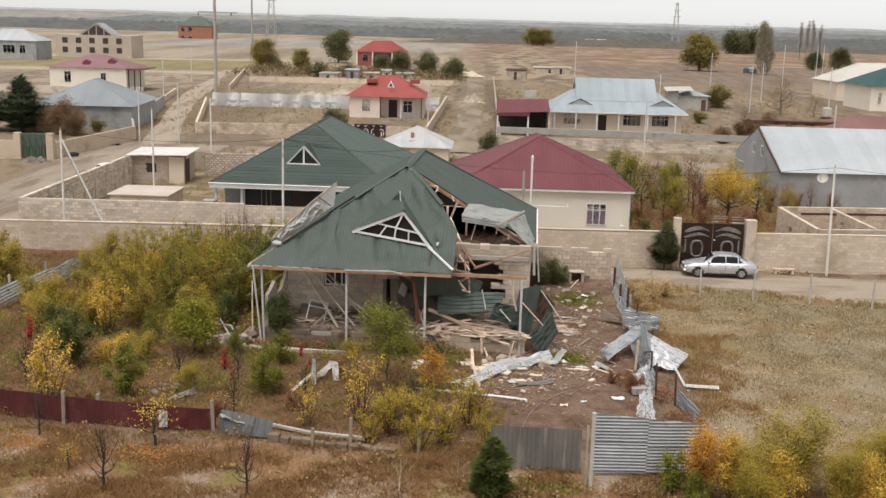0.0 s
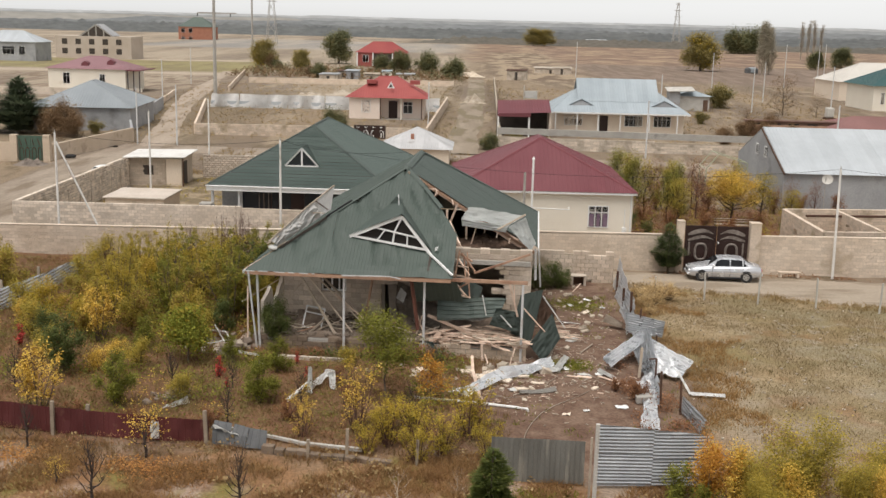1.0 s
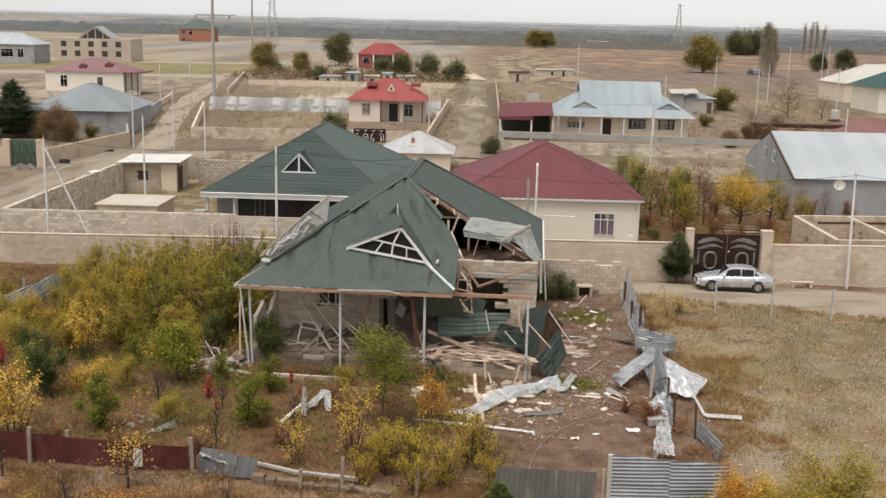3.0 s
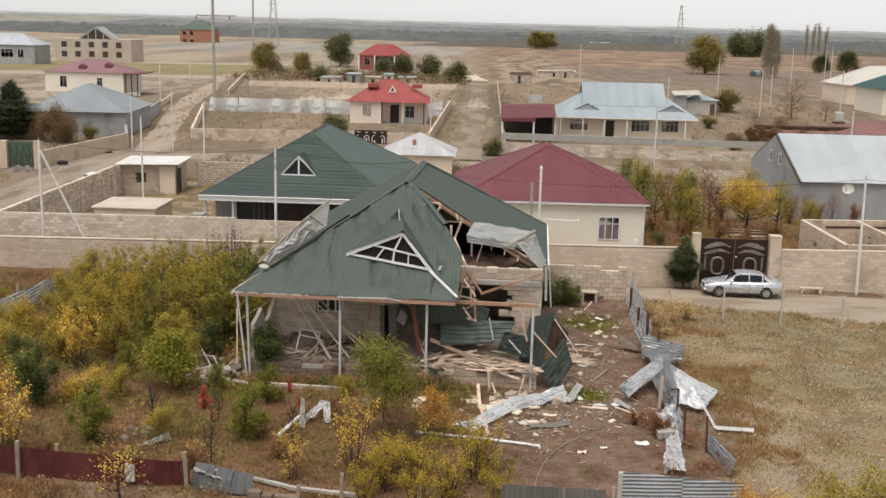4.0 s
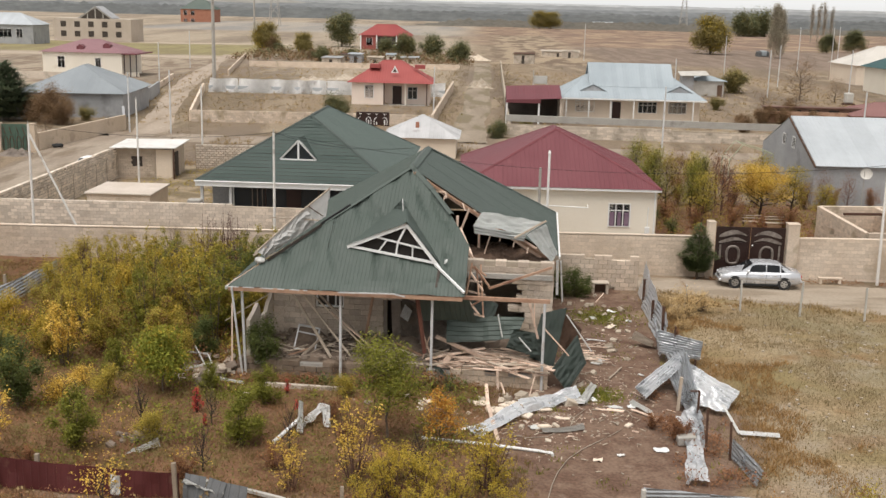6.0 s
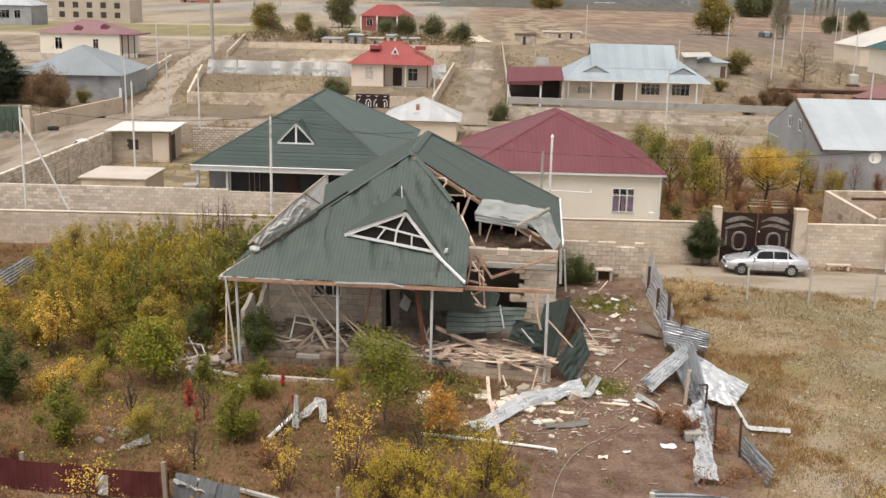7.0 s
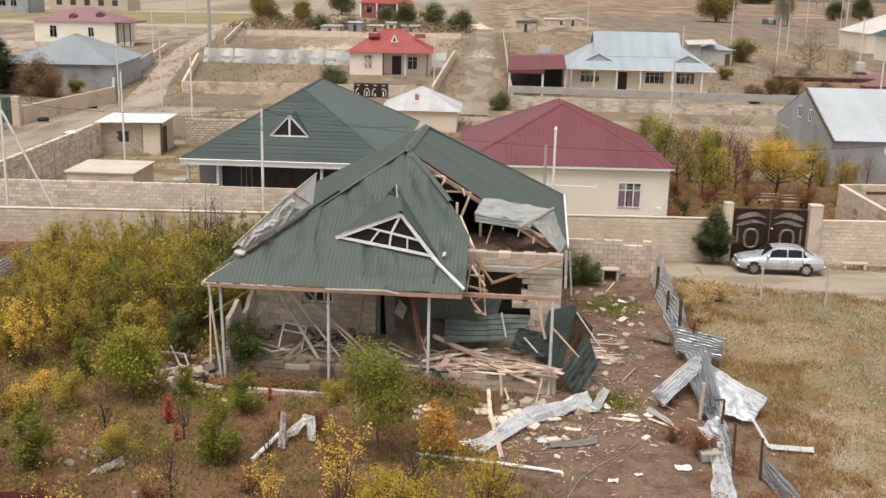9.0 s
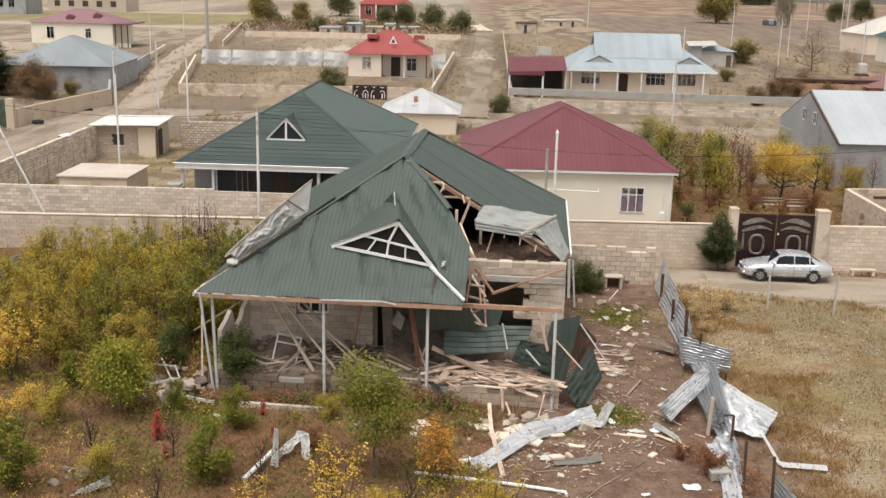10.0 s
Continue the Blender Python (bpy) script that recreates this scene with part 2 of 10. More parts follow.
L_FIR = leaf("fir_needles", (0.022, 0.036, 0.016), (0.04, 0.06, 0.024), (0.07, 0.09, 0.035))
L_PINE = leaf("pine_needles", (0.048, 0.066, 0.018), (0.095, 0.116, 0.028), (0.17, 0.175, 0.042))
STRAW = leaf("dry_grass", (0.16, 0.112, 0.052), (0.27, 0.192, 0.092), (0.36, 0.27, 0.14))
LITTER = leaf("fallen_leaves", (0.14, 0.075, 0.036), (0.23, 0.13, 0.06), (0.33, 0.2, 0.09))

glass_m = bpy.data.materials.new("window_glass")
glass_m.use_nodes = True
GL = glass_m.node_tree.nodes["Principled BSDF"]
GL.inputs["Base Color"].default_value = (0.03, 0.035, 0.04, 1)
GL.inputs["Roughness"].default_value = 0.08
GLASS = glass_m


# ---- mesh helpers ----
def thing(name, m, label, category, group="", kind=""):
    ob = new(name)
    ob.empty_display_size = 0.3
    ob.matrix_world = m
    return tagged(ob, label, category, group, kind)


def mesh_of(bm, name, material, smooth=False):
    me = bpy.data.meshes.new(name)
    bm.normal_update()
    bm.to_mesh(me)
    bm.free()
    me.materials.append(material)
    if smooth:
        for f in me.polygons:
            f.use_smooth = True
    return me


def part(name, bm, material, parent=None, label="", m=None, smooth=False, kind=""):
    ob = new(name, bm if isinstance(bm, bpy.types.Mesh) else mesh_of(bm, name, material, smooth))
    if parent is not None:
        ob.parent = parent
    if m is not None:
        ob.matrix_local = m
    return tagged(ob, label, "", "", kind)


def solo(name, bm, material, label, category, m=None, group="", kind="", smooth=False):
    ob = new(name, bm if isinstance(bm, bpy.types.Mesh) else mesh_of(bm, name, material, smooth))
    if m is not None:
        ob.matrix_world = m
    return tagged(ob, label, category, group, kind)


def cube(bm, x0, x1, y0, y1, z0, z1, bevel=0.0):
    r = bmesh.ops.create_cube(bm, size=1, matrix=Matrix.LocRotScale(((x0 + x1) / 2, (y0 + y1) / 2, (z0 + z1) / 2), None, (x1 - x0, y1 - y0, z1 - z0)))
    if bevel:
        es = {e for v in r["verts"] for e in v.link_edges}
        bmesh.ops.bevel(bm, geom=list(es), offset=bevel, segments=1, affect="EDGES")
    return bm


def block(x0, x1, y0, y1, z0, z1, bevel=0.0):
    return cube(bmesh.new(), x0, x1, y0, y1, z0, z1, bevel)


def beam(bm, p, q, w, h, up=(0, 0, 1)):
    """A squared timber from p to q, w across and h high."""
    p, q = Vector(p), Vector(q)
    d = q - p
    z = d.normalized()
    x = Vector(up).cross(z)
    if x.length < 1e-3:
        x = Vector((1, 0, 0)).cross(z)
    x.normalize()
    y = z.cross(x)
    m = Matrix((x, y, z)).transposed().to_4x4()
    m.translation = (p + q) / 2
    bmesh.ops.create_cube(bm, size=1, matrix=m @ Matrix.Diagonal((w, h, d.length, 1)))
    return bm


def tube(bm, pts, radii, n=8, caps=True):
    """A round bar through pts, with a radius at each."""
    pts = [Vector(p) for p in pts]
    rings = []
    for i, p in enumerate(pts):
        d = (pts[min(i + 1, len(pts) - 1)] - pts[max(i - 1, 0)]).normalized()
        a = d.orthogonal().normalized()
        b = d.cross(a)
        r = radii[i] if isinstance(radii, (list, tuple)) else radii
        rings.append([bm.verts.new(p + (a * math.cos(k * 2 * math.pi / n) + b * math.sin(k * 2 * math.pi / n)) * r) for k in range(n)])
    for i in range(len(rings) - 1):
        # rings are aligned by the nearest start
        off = min(range(n), key=lambda s: (rings[i + 1][s].co - rings[i][0].co).length)
        for k in range(n):
            bm.faces.new((rings[i][k], rings[i][(k + 1) % n], rings[i + 1][(k + 1 + off) % n], rings[i + 1][(k + off) % n]))
    if caps:
        bm.faces.new(rings[0][::-1])
        bm.faces.new(rings[-1])
    return bm


def bar(p, q, r, n=8):
    return tube(bmesh.new(), [p, q], [r, r], n)


def prism(bm, pts, depth):
    """A flat outline (list of 3D points) pushed out along its normal to a thickness."""
    vs = [bm.verts.new(p) for p in pts]
    f = bm.faces.new(vs)
    f.normal_update()
    r = bmesh.ops.extrude_face_region(bm, geom=[f])
    bmesh.ops.translate(bm, verts=[v for v in r["geom"] if isinstance(v, bmesh.types.BMVert)], vec=-f.normal * depth)
    bmesh.ops.recalc_face_normals(bm, faces=bm.faces)
    return bm


RIB = ((0.0, 0.0), (0.30, 0.0), (0.36, 1.0), (0.50, 1.0), (0.56, 0.0))


def ribbed(poly, along, pitch=0.2, high=0.016, wave=False, lumps=0.0, steps=1.2, off=(0, 0), crease=0.0):
    """Ribbed sheets that fill a flat convex outline of 3D points, ribs running the way 'along'; one bmesh for each sheet a metre wide."""
    poly = [Vector(p) for p in poly]
    nrm = (poly[1] - poly[0]).cross(poly[2] - poly[0]).normalized()
    if nrm.z < 0:
        nrm = -nrm
    ay = (Vector(along) - nrm * nrm.dot(Vector(along))).normalized()
    ax = ay.cross(nrm)
    o = poly[0]
    q = [((p - o).dot(ax), (p - o).dot(ay)) for p in poly]
    cx = sum(a for a, _ in q) / len(q), sum(b for _, b in q) / len(q)
    x0, x1 = min(a for a, _ in q), max(a for a, _ in q)
    y0, y1 = min(b for _, b in q), max(b for _, b in q)
    if wave:
        prof = [(k / 6, 0.5 + 0.5 * math.sin(2 * math.pi * k / 6)) for k in range(6)]
    else:
        prof = RIB
    wide = max(1, round(1.0 / pitch)) * pitch
    out = []
    for s in range(math.ceil((x1 - x0) / wide)):
        bm = bmesh.new()
        a0 = x0 + s * wide
        cols = [(a0 + (k + f) * pitch, h * high) for k in range(round(wide / pitch)) for f, h in prof] + [(a0 + wide + 0.04, 0.0)]
        ny = max(1, int((y1 - y0) / steps))
        grid = []
        lift = 0.006 * (s % 2) + random.uniform(0, 0.004)
        for j in range(ny + 1):
            b = y0 + (y1 - y0) * j / ny
            row = []
            for a, h in cols:
                q3 = o + ax * a + ay * b
                w = lumps * (noise.noise(q3 * 0.8) + 0.5 * noise.noise(q3 * 2.3)) if lumps else 0
                if crease:
                    w -= crease * max(0.0, 0.22 - abs(noise.noise(Vector((a * 1.1 + 0.25 * b, b * 0.3, 3.0))))) * 4.5 * max(0.0, noise.noise(Vector((a * 0.5, b * 0.8, 8.0))) + 0.35)
                row.append(bm.verts.new(q3 + nrm * (h + lift + w)))
            grid.append(row)
        for j in range(ny):
            for i in range(len(cols) - 1):
                bm.faces.new((grid[j][i], grid[j][i + 1], grid[j + 1][i + 1], grid[j + 1][i]))
        for i in range(len(q)):
            a, b = Vector(q[i]), Vector(q[(i + 1) % len(q)])
            d = (b - a).normalized()
            n2 = Vector((d.y, -d.x))
            if n2.dot(Vector(cx) - a) > 0:
                n2 = -n2
            bmesh.ops.bisect_plane(bm, geom=bm.verts[:] + bm.edges[:] + bm.faces[:], plane_co=o + ax * a.x + ay * a.y, plane_no=ax * n2.x + ay * n2.y, clear_outer=True)
        if bm.faces:
            bmesh.ops.solidify(bm, geom=bm.faces[:], thickness=0.004)
            out.append(bm)
        else:
            bm.free()
    return out


def roof_panels(poly, along, material, parent, name="roof_panel", **k):
    for bm in ribbed(poly, along, **k):
        part(name, bm, material, parent)


def raw_mesh(name, verts, faces, material, smooth=False):
    me = bpy.data.meshes.new(name)
    me.from_pydata(verts, [], faces)
    me.materials.append(material)
    if smooth:
        me.polygons.foreach_set("use_smooth", [True] * len(me.polygons))
    me.update()
    return me


def boxes_mesh(name, rows, material):
    """Many boxes (centre, half sizes, turn about z) as one mesh."""
    vs, fs = [], []
    for (x, y, z), (a, b, c), t in rows:
        k = len(vs)
        ct, st = math.cos(t), math.sin(t)
        for sx, sy, sz in ((-1, -1, -1), (1, -1, -1), (1, 1, -1), (-1, 1, -1), (-1, -1, 1), (1, -1, 1), (1, 1, 1), (-1, 1, 1)):
            px, py = sx * a, sy * b
            vs.append((x + px * ct - py * st, y + px * st + py * ct, z + sz * c))
        for f in ((0, 3, 2, 1), (4, 5, 6, 7), (0, 1, 5, 4), (1, 2, 6, 5), (2, 3, 7, 6), (3, 0, 4, 7)):
            fs.append(tuple(k + i for i in f))
    return raw_mesh(name, vs, fs, material)


def smooth_step(a, b, v):
    s = min(max((v - a) / (b - a), 0.0), 1.0)
    return s * s * (3 - 2 * s)


def land(x, y):
    """Height of the ground: a gentle fall from the front yards to the street, then flat."""
    return 0.35 - 0.85 * smooth_step(40, 64, y)


# ---- ground ----
def ground_material():
    m = bpy.data.materials.new("village_ground")
    m.use_nodes = True
    n = m.node_tree.nodes
    p = n["Principled BSDF"]
    geo = n.new("ShaderNodeNewGeometry")
    sep = n.new("ShaderNodeSeparateXYZ")
    link(m, geo.outputs["Position"], sep.inputs[0])

    def tex(s, detail=5.0, stretch=None):
        t = n.new("ShaderNodeTexNoise")
        t.inputs["Scale"].default_value, t.inputs["Detail"].default_value = s, detail
        src = geo.outputs["Position"]
        if stretch:
            mp = n.new("ShaderNodeMapping")
            mp.inputs["Scale"].default_value = stretch
            link(m, src, mp.inputs["Vector"])
            src = mp.outputs["Vector"]
        link(m, src, t.inputs["Vector"])
        return t.outputs["Fac"]

    def math_node(op, a, b):
        k = n.new("ShaderNodeMath")
        k.operation, k.use_clamp = op, False
        for i, v in enumerate((a, b)):
            if isinstance(v, (int, float)):
                k.inputs[i].default_value = v
            else:
                link(m, v, k.inputs[i])
        return k.outputs[0]

    def ramp(v, a, b, lo=0.0, hi=1.0):
        r = n.new("ShaderNodeMapRange")
        r.interpolation_type = "SMOOTHSTEP"
        r.inputs[1].default_value, r.inputs[2].default_value = a, b
        r.inputs[3].default_value, r.inputs[4].default_value = lo, hi
        link(m, v, r.inputs[0])
        return r.outputs[0]

    def mix(fac, a, b):
        x = n.new("ShaderNodeMix")
        x.data_type = "RGBA"
        for sock, v in ((x.inputs[0], fac), (x.inputs[6], a), (x.inputs[7], b)):
            if isinstance(v, (int, float)):
                sock.default_value = v
            elif isinstance(v, tuple):
                sock.default_value = (*v, 1)
            else:
                link(m, v, sock)
        return x.outputs[2]

    wob = tex(0.35, 6)
    x = math_node("ADD", sep.outputs[0], math_node("MULTIPLY", math_node("SUBTRACT", wob, 0.5), 6.0))
    y = math_node("ADD", sep.outputs[1], math_node("MULTIPLY", math_node("SUBTRACT", tex(0.28, 6, (1.1, 0.9, 1)), 0.5), 6.0))

    def area(x0, x1, y0, y1, s=1.2):
        a = math_node("MULTIPLY", ramp(x, x0 - s, x0 + s), ramp(x, x1 - s, x1 + s, 1, 0))
        return math_node("MULTIPLY", a, math_node("MULTIPLY", ramp(y, y0 - s, y0 + s), ramp(y, y1 - s, y1 + s, 1, 0)))

    patch, grain, mid = tex(0.16, 6), tex(9.0, 8), tex(1.3, 8)
    # far land: brown plots and straw fields, long towards the horizon
    strips = tex(0.045, 6, (1.0, 0.16, 1))
    far = mix(ramp(strips, 0.4, 0.6), (0.255, 0.195, 0.132), (0.175, 0.136, 0.102))
    far = mix(ramp(tex(0.22, 7, (1.0, 0.2, 1)), 0.5, 0.66), far, (0.295, 0.235, 0.165))
    far = mix(ramp(tex(0.5, 7, (1.0, 0.3, 1)), 0.56, 0.68), far, (0.15, 0.115, 0.075))
    far = mix(area(-190, -12, 560, 800, 12), far, (0.21, 0.205, 0.2))
    straw = mix(ramp(tex(0.05, 7, (1.0, 0.45, 1)), 0.38, 0.62), (0.33, 0.245, 0.165), (0.235, 0.16, 0.115))
    straw = mix(ramp(tex(0.09, 8, (1.0, 0.4, 1)), 0.45, 0.62), straw, (0.185, 0.128, 0.098))
    far = mix(area(-10, 420, 445, 860, 16), far, straw)
    # a ploughed field and a strip of rough grazing before the straw
    plough = mix(ramp(tex(0.3, 7, (1.0, 0.15, 1)), 0.42, 0.6), (0.185, 0.14, 0.108), (0.235, 0.18, 0.14))
    far = mix(area(34, 170, 312, 446, 9), far, plough)
    rough = mix(ramp(tex(0.16, 8, (1.0, 0.25, 1)), 0.45, 0.58), (0.33, 0.26, 0.18), (0.17, 0.125, 0.09))
    far = mix(area(3, 34, 300, 600, 6), far, rough)
    # Western land beyond 190 m mixed paler, partly as painted distance haze.
    far = mix(math_node("MULTIPLY", area(-1500, -6, 190, 2400, 10), ramp(strips, 0.38, 0.62, 0.62, 0.2)), far, (0.42, 0.36, 0.28))
    verge = ramp(tex(0.5, 8), 0.4, 0.58, 0.25, 0.85)
    far = mix(math_node("MULTIPLY", area(-62, -35, 129, 236, 3), verge), far, (0.19, 0.15, 0.1))
    # an olive-green field and grey fallow strips to the west
    olive = mix(ramp(tex(0.12, 7, (1.0, 0.3, 1)), 0.42, 0.6), (0.27, 0.235, 0.12), (0.225, 0.19, 0.105))
    far = mix(area(-420, -69, 306, 388, 5), far, olive)
    far = mix(area(-520, -64, 392, 402, 3), far, (0.43, 0.36, 0.28))
    far = mix(area(-500, -66, 290, 300, 3), far, (0.41, 0.34, 0.265))
    far = mix(math_node("MULTIPLY", area(-400, -52, 196, 286, 5), ramp(tex(0.35, 8, (1.0, 0.4, 1)), 0.46, 0.58, 0, 0.75)), far, (0.175, 0.125, 0.09))
    # the dry meadow beside the yard
    meadow = mix(ramp(patch, 0.38, 0.62), (0.27, 0.19, 0.1), (0.34, 0.265, 0.165))
    meadow = mix(ramp(mid, 0.46, 0.72), meadow, (0.225, 0.165, 0.09))
    meadow = mix(ramp(tex(0.27, 7), 0.46, 0.66), meadow, (0.235, 0.182, 0.088))
    meadow = mix(ramp(tex(0.3, 9), 0.52, 0.72), meadow, (0.33, 0.27, 0.195))
    meadow = mix(ramp(tex(0.36, 8), 0.58, 0.68), meadow, (0.24, 0.145, 0.07))
    meadow = mix(math_node("MULTIPLY", area(14.5, 60, 38, 62, 3.5), ramp(tex(0.22, 7), 0.4, 0.6, 0.1, 0.7)), meadow, (0.225, 0.195, 0.118))
    worn = math_node("MULTIPLY", area(10.0, 15.5, 34.0, 41.5, 2.0), ramp(tex(0.25, 6), 0.38, 0.62, 0, 0.75))
    meadow = mix(worn, meadow, (0.34, 0.285, 0.22))
    stony = math_node("MULTIPLY", area(15.0, 32, 47, 56, 3.0), ramp(tex(0.8, 8), 0.5, 0.66, 0, 0.7))
    meadow = mix(stony, meadow, (0.33, 0.285, 0.22))
    # bare reddish yard soil
    yard = mix(ramp(mid, 0.35, 0.65), (0.135, 0.082, 0.058), (0.2, 0.135, 0.097))
    yard = mix(ramp(tex(0.9, 6), 0.62, 0.75), yard, (0.3, 0.23, 0.18))
    # orchard floor under leaves and weeds
    orchard = mix(ramp(patch, 0.4, 0.6), (0.165, 0.088, 0.052), (0.22, 0.125, 0.07))
    orchard = mix(ramp(mid, 0.52, 0.7), orchard, (0.16, 0.125, 0.052))
    orchard = mix(ramp(tex(0.8, 6), 0.62, 0.72), orchard, (0.3, 0.16, 0.07))
    front = mix(ramp(patch, 0.4, 0.6), (0.2, 0.108, 0.056), (0.26, 0.15, 0.077))
    front = mix(ramp(tex(0.45, 7), 0.46, 0.62), front, (0.34, 0.26, 0.2))
    front = mix(ramp(tex(0.3, 5, (1.3, 0.7, 1)), 0.56, 0.66), front, (0.2, 0.165, 0.055))
    col = far
    col = mix(area(9.0, 90, -60, 62.5), col, meadow)
    col = mix(area(-90, 4.0, 34, 68), col, orchard)
    col = mix(area(1.0, 9.2, 31.5, 66), col, yard)
    col = mix(area(-90, 4.5, -60, 33.5), col, front)
    col = mix(area(1.5, 30, -60, 30.5, 1.5), col, front)
    court = mix(ramp(tex(0.5, 7), 0.42, 0.6), (0.31, 0.245, 0.165), (0.19, 0.15, 0.095))
    col = mix(area(-31, -8, 71, 104, 0.6), col, court)
    col = mix(math_node("MULTIPLY", area(11.6, 31, 69, 92, 1.2), 0.85), col, orchard)
    tone = n.new("ShaderNodeHueSaturation")
    link(m, col, tone.inputs["Color"])
    link(m, ramp(grain, 0.25, 0.75, 0.74, 1.24), tone.inputs["Value"])
    link(m, tone.outputs["Color"], p.inputs["Base Color"])
    p.inputs["Roughness"].default_value = 0.97
    p.inputs["Specular IOR Level"].default_value = 0.15
    b = n.new("ShaderNodeBump")
    b.inputs["Strength"].default_value, b.inputs["Distance"].default_value = 0.7, 0.08
    link(m, grain, b.inputs["Height"])
    link(m, b.outputs["Normal"], p.inputs["Normal"])
    return m


def spread(lo, hi, step, far_lo, far_hi):
    mid = list(np.arange(lo, hi + step / 2, step))
    out, s, v = [], step, hi
    while v < far_hi:
        s *= 1.35
        v = min(v + s, far_hi)
        out.append(v)
    back, s, v = [], step, lo
    while v > far_lo:
        s *= 1.35
        v = max(v - s, far_lo)
        back.append(v)
    return back[::-1] + mid + out


def rough_land(x, y):
    d = 1.0 if y < 75 else max(0.0, 1 - (y - 75) / 40)
    b = 0.07 * noise.noise(Vector((x * 0.35, y * 0.35, 0))) + 0.035 * noise.noise(Vector((x * 1.1, y * 1.1, 5)))
    hump = 0.0
    if 200 < y:
        hump = 0.9 * noise.noise(Vector((x * 0.012, y * 0.012, 9))) * min(1, (y - 200) / 150)
    return land(x, y) + b * d + hump


gx, gy = spread(-42, 34, 0.7, -2600, 2600), spread(16, 72, 0.7, -260, 4600)
gv = [(x, y, rough_land(x, y)) for y in gy for x in gx]
gf = [(j * len(gx) + i, j * len(gx) + i + 1, (j + 1) * len(gx) + i + 1, (j + 1) * len(gx) + i) for j in range(len(gy) - 1) for i in range(len(gx) - 1)]
tagged(new("ground", raw_mesh("ground", gv, gf, ground_material(), True)), "dry brown village ground with grass, soil and fallen leaves", "ground", "", "structure")


def strip(name, left, right, material, label, lift=0.03, per=1.0):
    """A road between two edges given point by point."""
    vs, fs = [], []
    rows = []
    for i in range(len(left) - 1):
        k = max(1, int((Vector(left[i]) - Vector(left[i + 1])).length / per))
        for j in range(k + (i == len(left) - 2)):
            s = j / k
            rows.append((Vector(left[i]).lerp(Vector(left[i + 1]), s), Vector(right[i]).lerp(Vector(right[i + 1]), s)))
    nw = 8
    for r, (a, b) in enumerate(rows):
        for j in range(nw + 1):
            p = a.lerp(b, j / nw)
            edge = 0.12 * (b - a).length * (noise.noise(Vector((r * 0.23, j, 2.0))) + 0.6 * noise.noise(Vector((r * 0.8, j, 5.0)))) if j in (0, nw) else 0
            dirn = (b - a).normalized()
            p = p + dirn * edge
            ruts = -0.03 if j in (2, 6) else 0.02
            vs.append((p.x, p.y, max(rough_land(p.x, p.y), land(p.x, p.y)) + lift + (0 if j in (0, nw) else ruts) - (lift + 0.1 if j in (0, nw) else 0)))
        if r:
            k = (r - 1) * (nw + 1)
            fs += [(k + j, k + j + 1, k + j + nw + 2, k + j + nw + 1) for j in range(nw)]
    return tagged(new(name, raw_mesh(name, vs, fs, material, True)), label, "road", "", "structure")


strip("road_street", [(60, 63.8), (27, 66.2), (20, 66.6), (13, 66.9), (9.3, 66.9), (-8, 67.0)], [(60, 47), (24, 58.6), (20, 59.8), (14, 61.6), (9.6, 63.4), (-8, 64.6)], GRAVEL, "pale gravel village street beside the stone walls", 0.05, 0.4)
strip("road_west", [(-31.7, 70), (-32.6, 98), (-36.5, 124), (-44, 128)], [(-42, 70), (-44, 98), (-45, 111.5), (-43.2, 128)], TRACK, "pale dirt track outside the block compound", 0.08, 2)
strip("road_cross", [(-52, 129), (-30, 128), (0, 126), (30, 125), (70, 124)], [(-52, 121), (-30, 120.5), (0, 119.5), (30, 119), (70, 118)], TRACK, "grey dirt cross street between walled yards", 0.08, 2)
strip("road_lane", [(-40.5, 126), (-43.4, 139), (-45.7, 150.8), (-50, 169), (-54.3, 189), (-59, 213), (-63.5, 241), (-67.3, 271), (-74, 310)], [(-35.5, 126), (-39, 140), (-41.9, 152), (-45.9, 170), (-50.2, 190.5), (-54.5, 215), (-59, 243), (-65.2, 272), (-71, 310)], PALE_TRACK, "pale rutted dirt lane running into the fields", 0.1, 2.0)
strip("road_middle", [(-3.4, 127), (-4.0, 150), (-3.2, 170), (-3.6, 200), (-2.6, 230), (-2.5, 300)], [(0.9, 127), (0.6, 150), (1.6, 170), (1.4, 200), (2.0, 230), (1.6, 300)], LANE, "whitish dirt lane between garden walls", 0.1, 1.5)


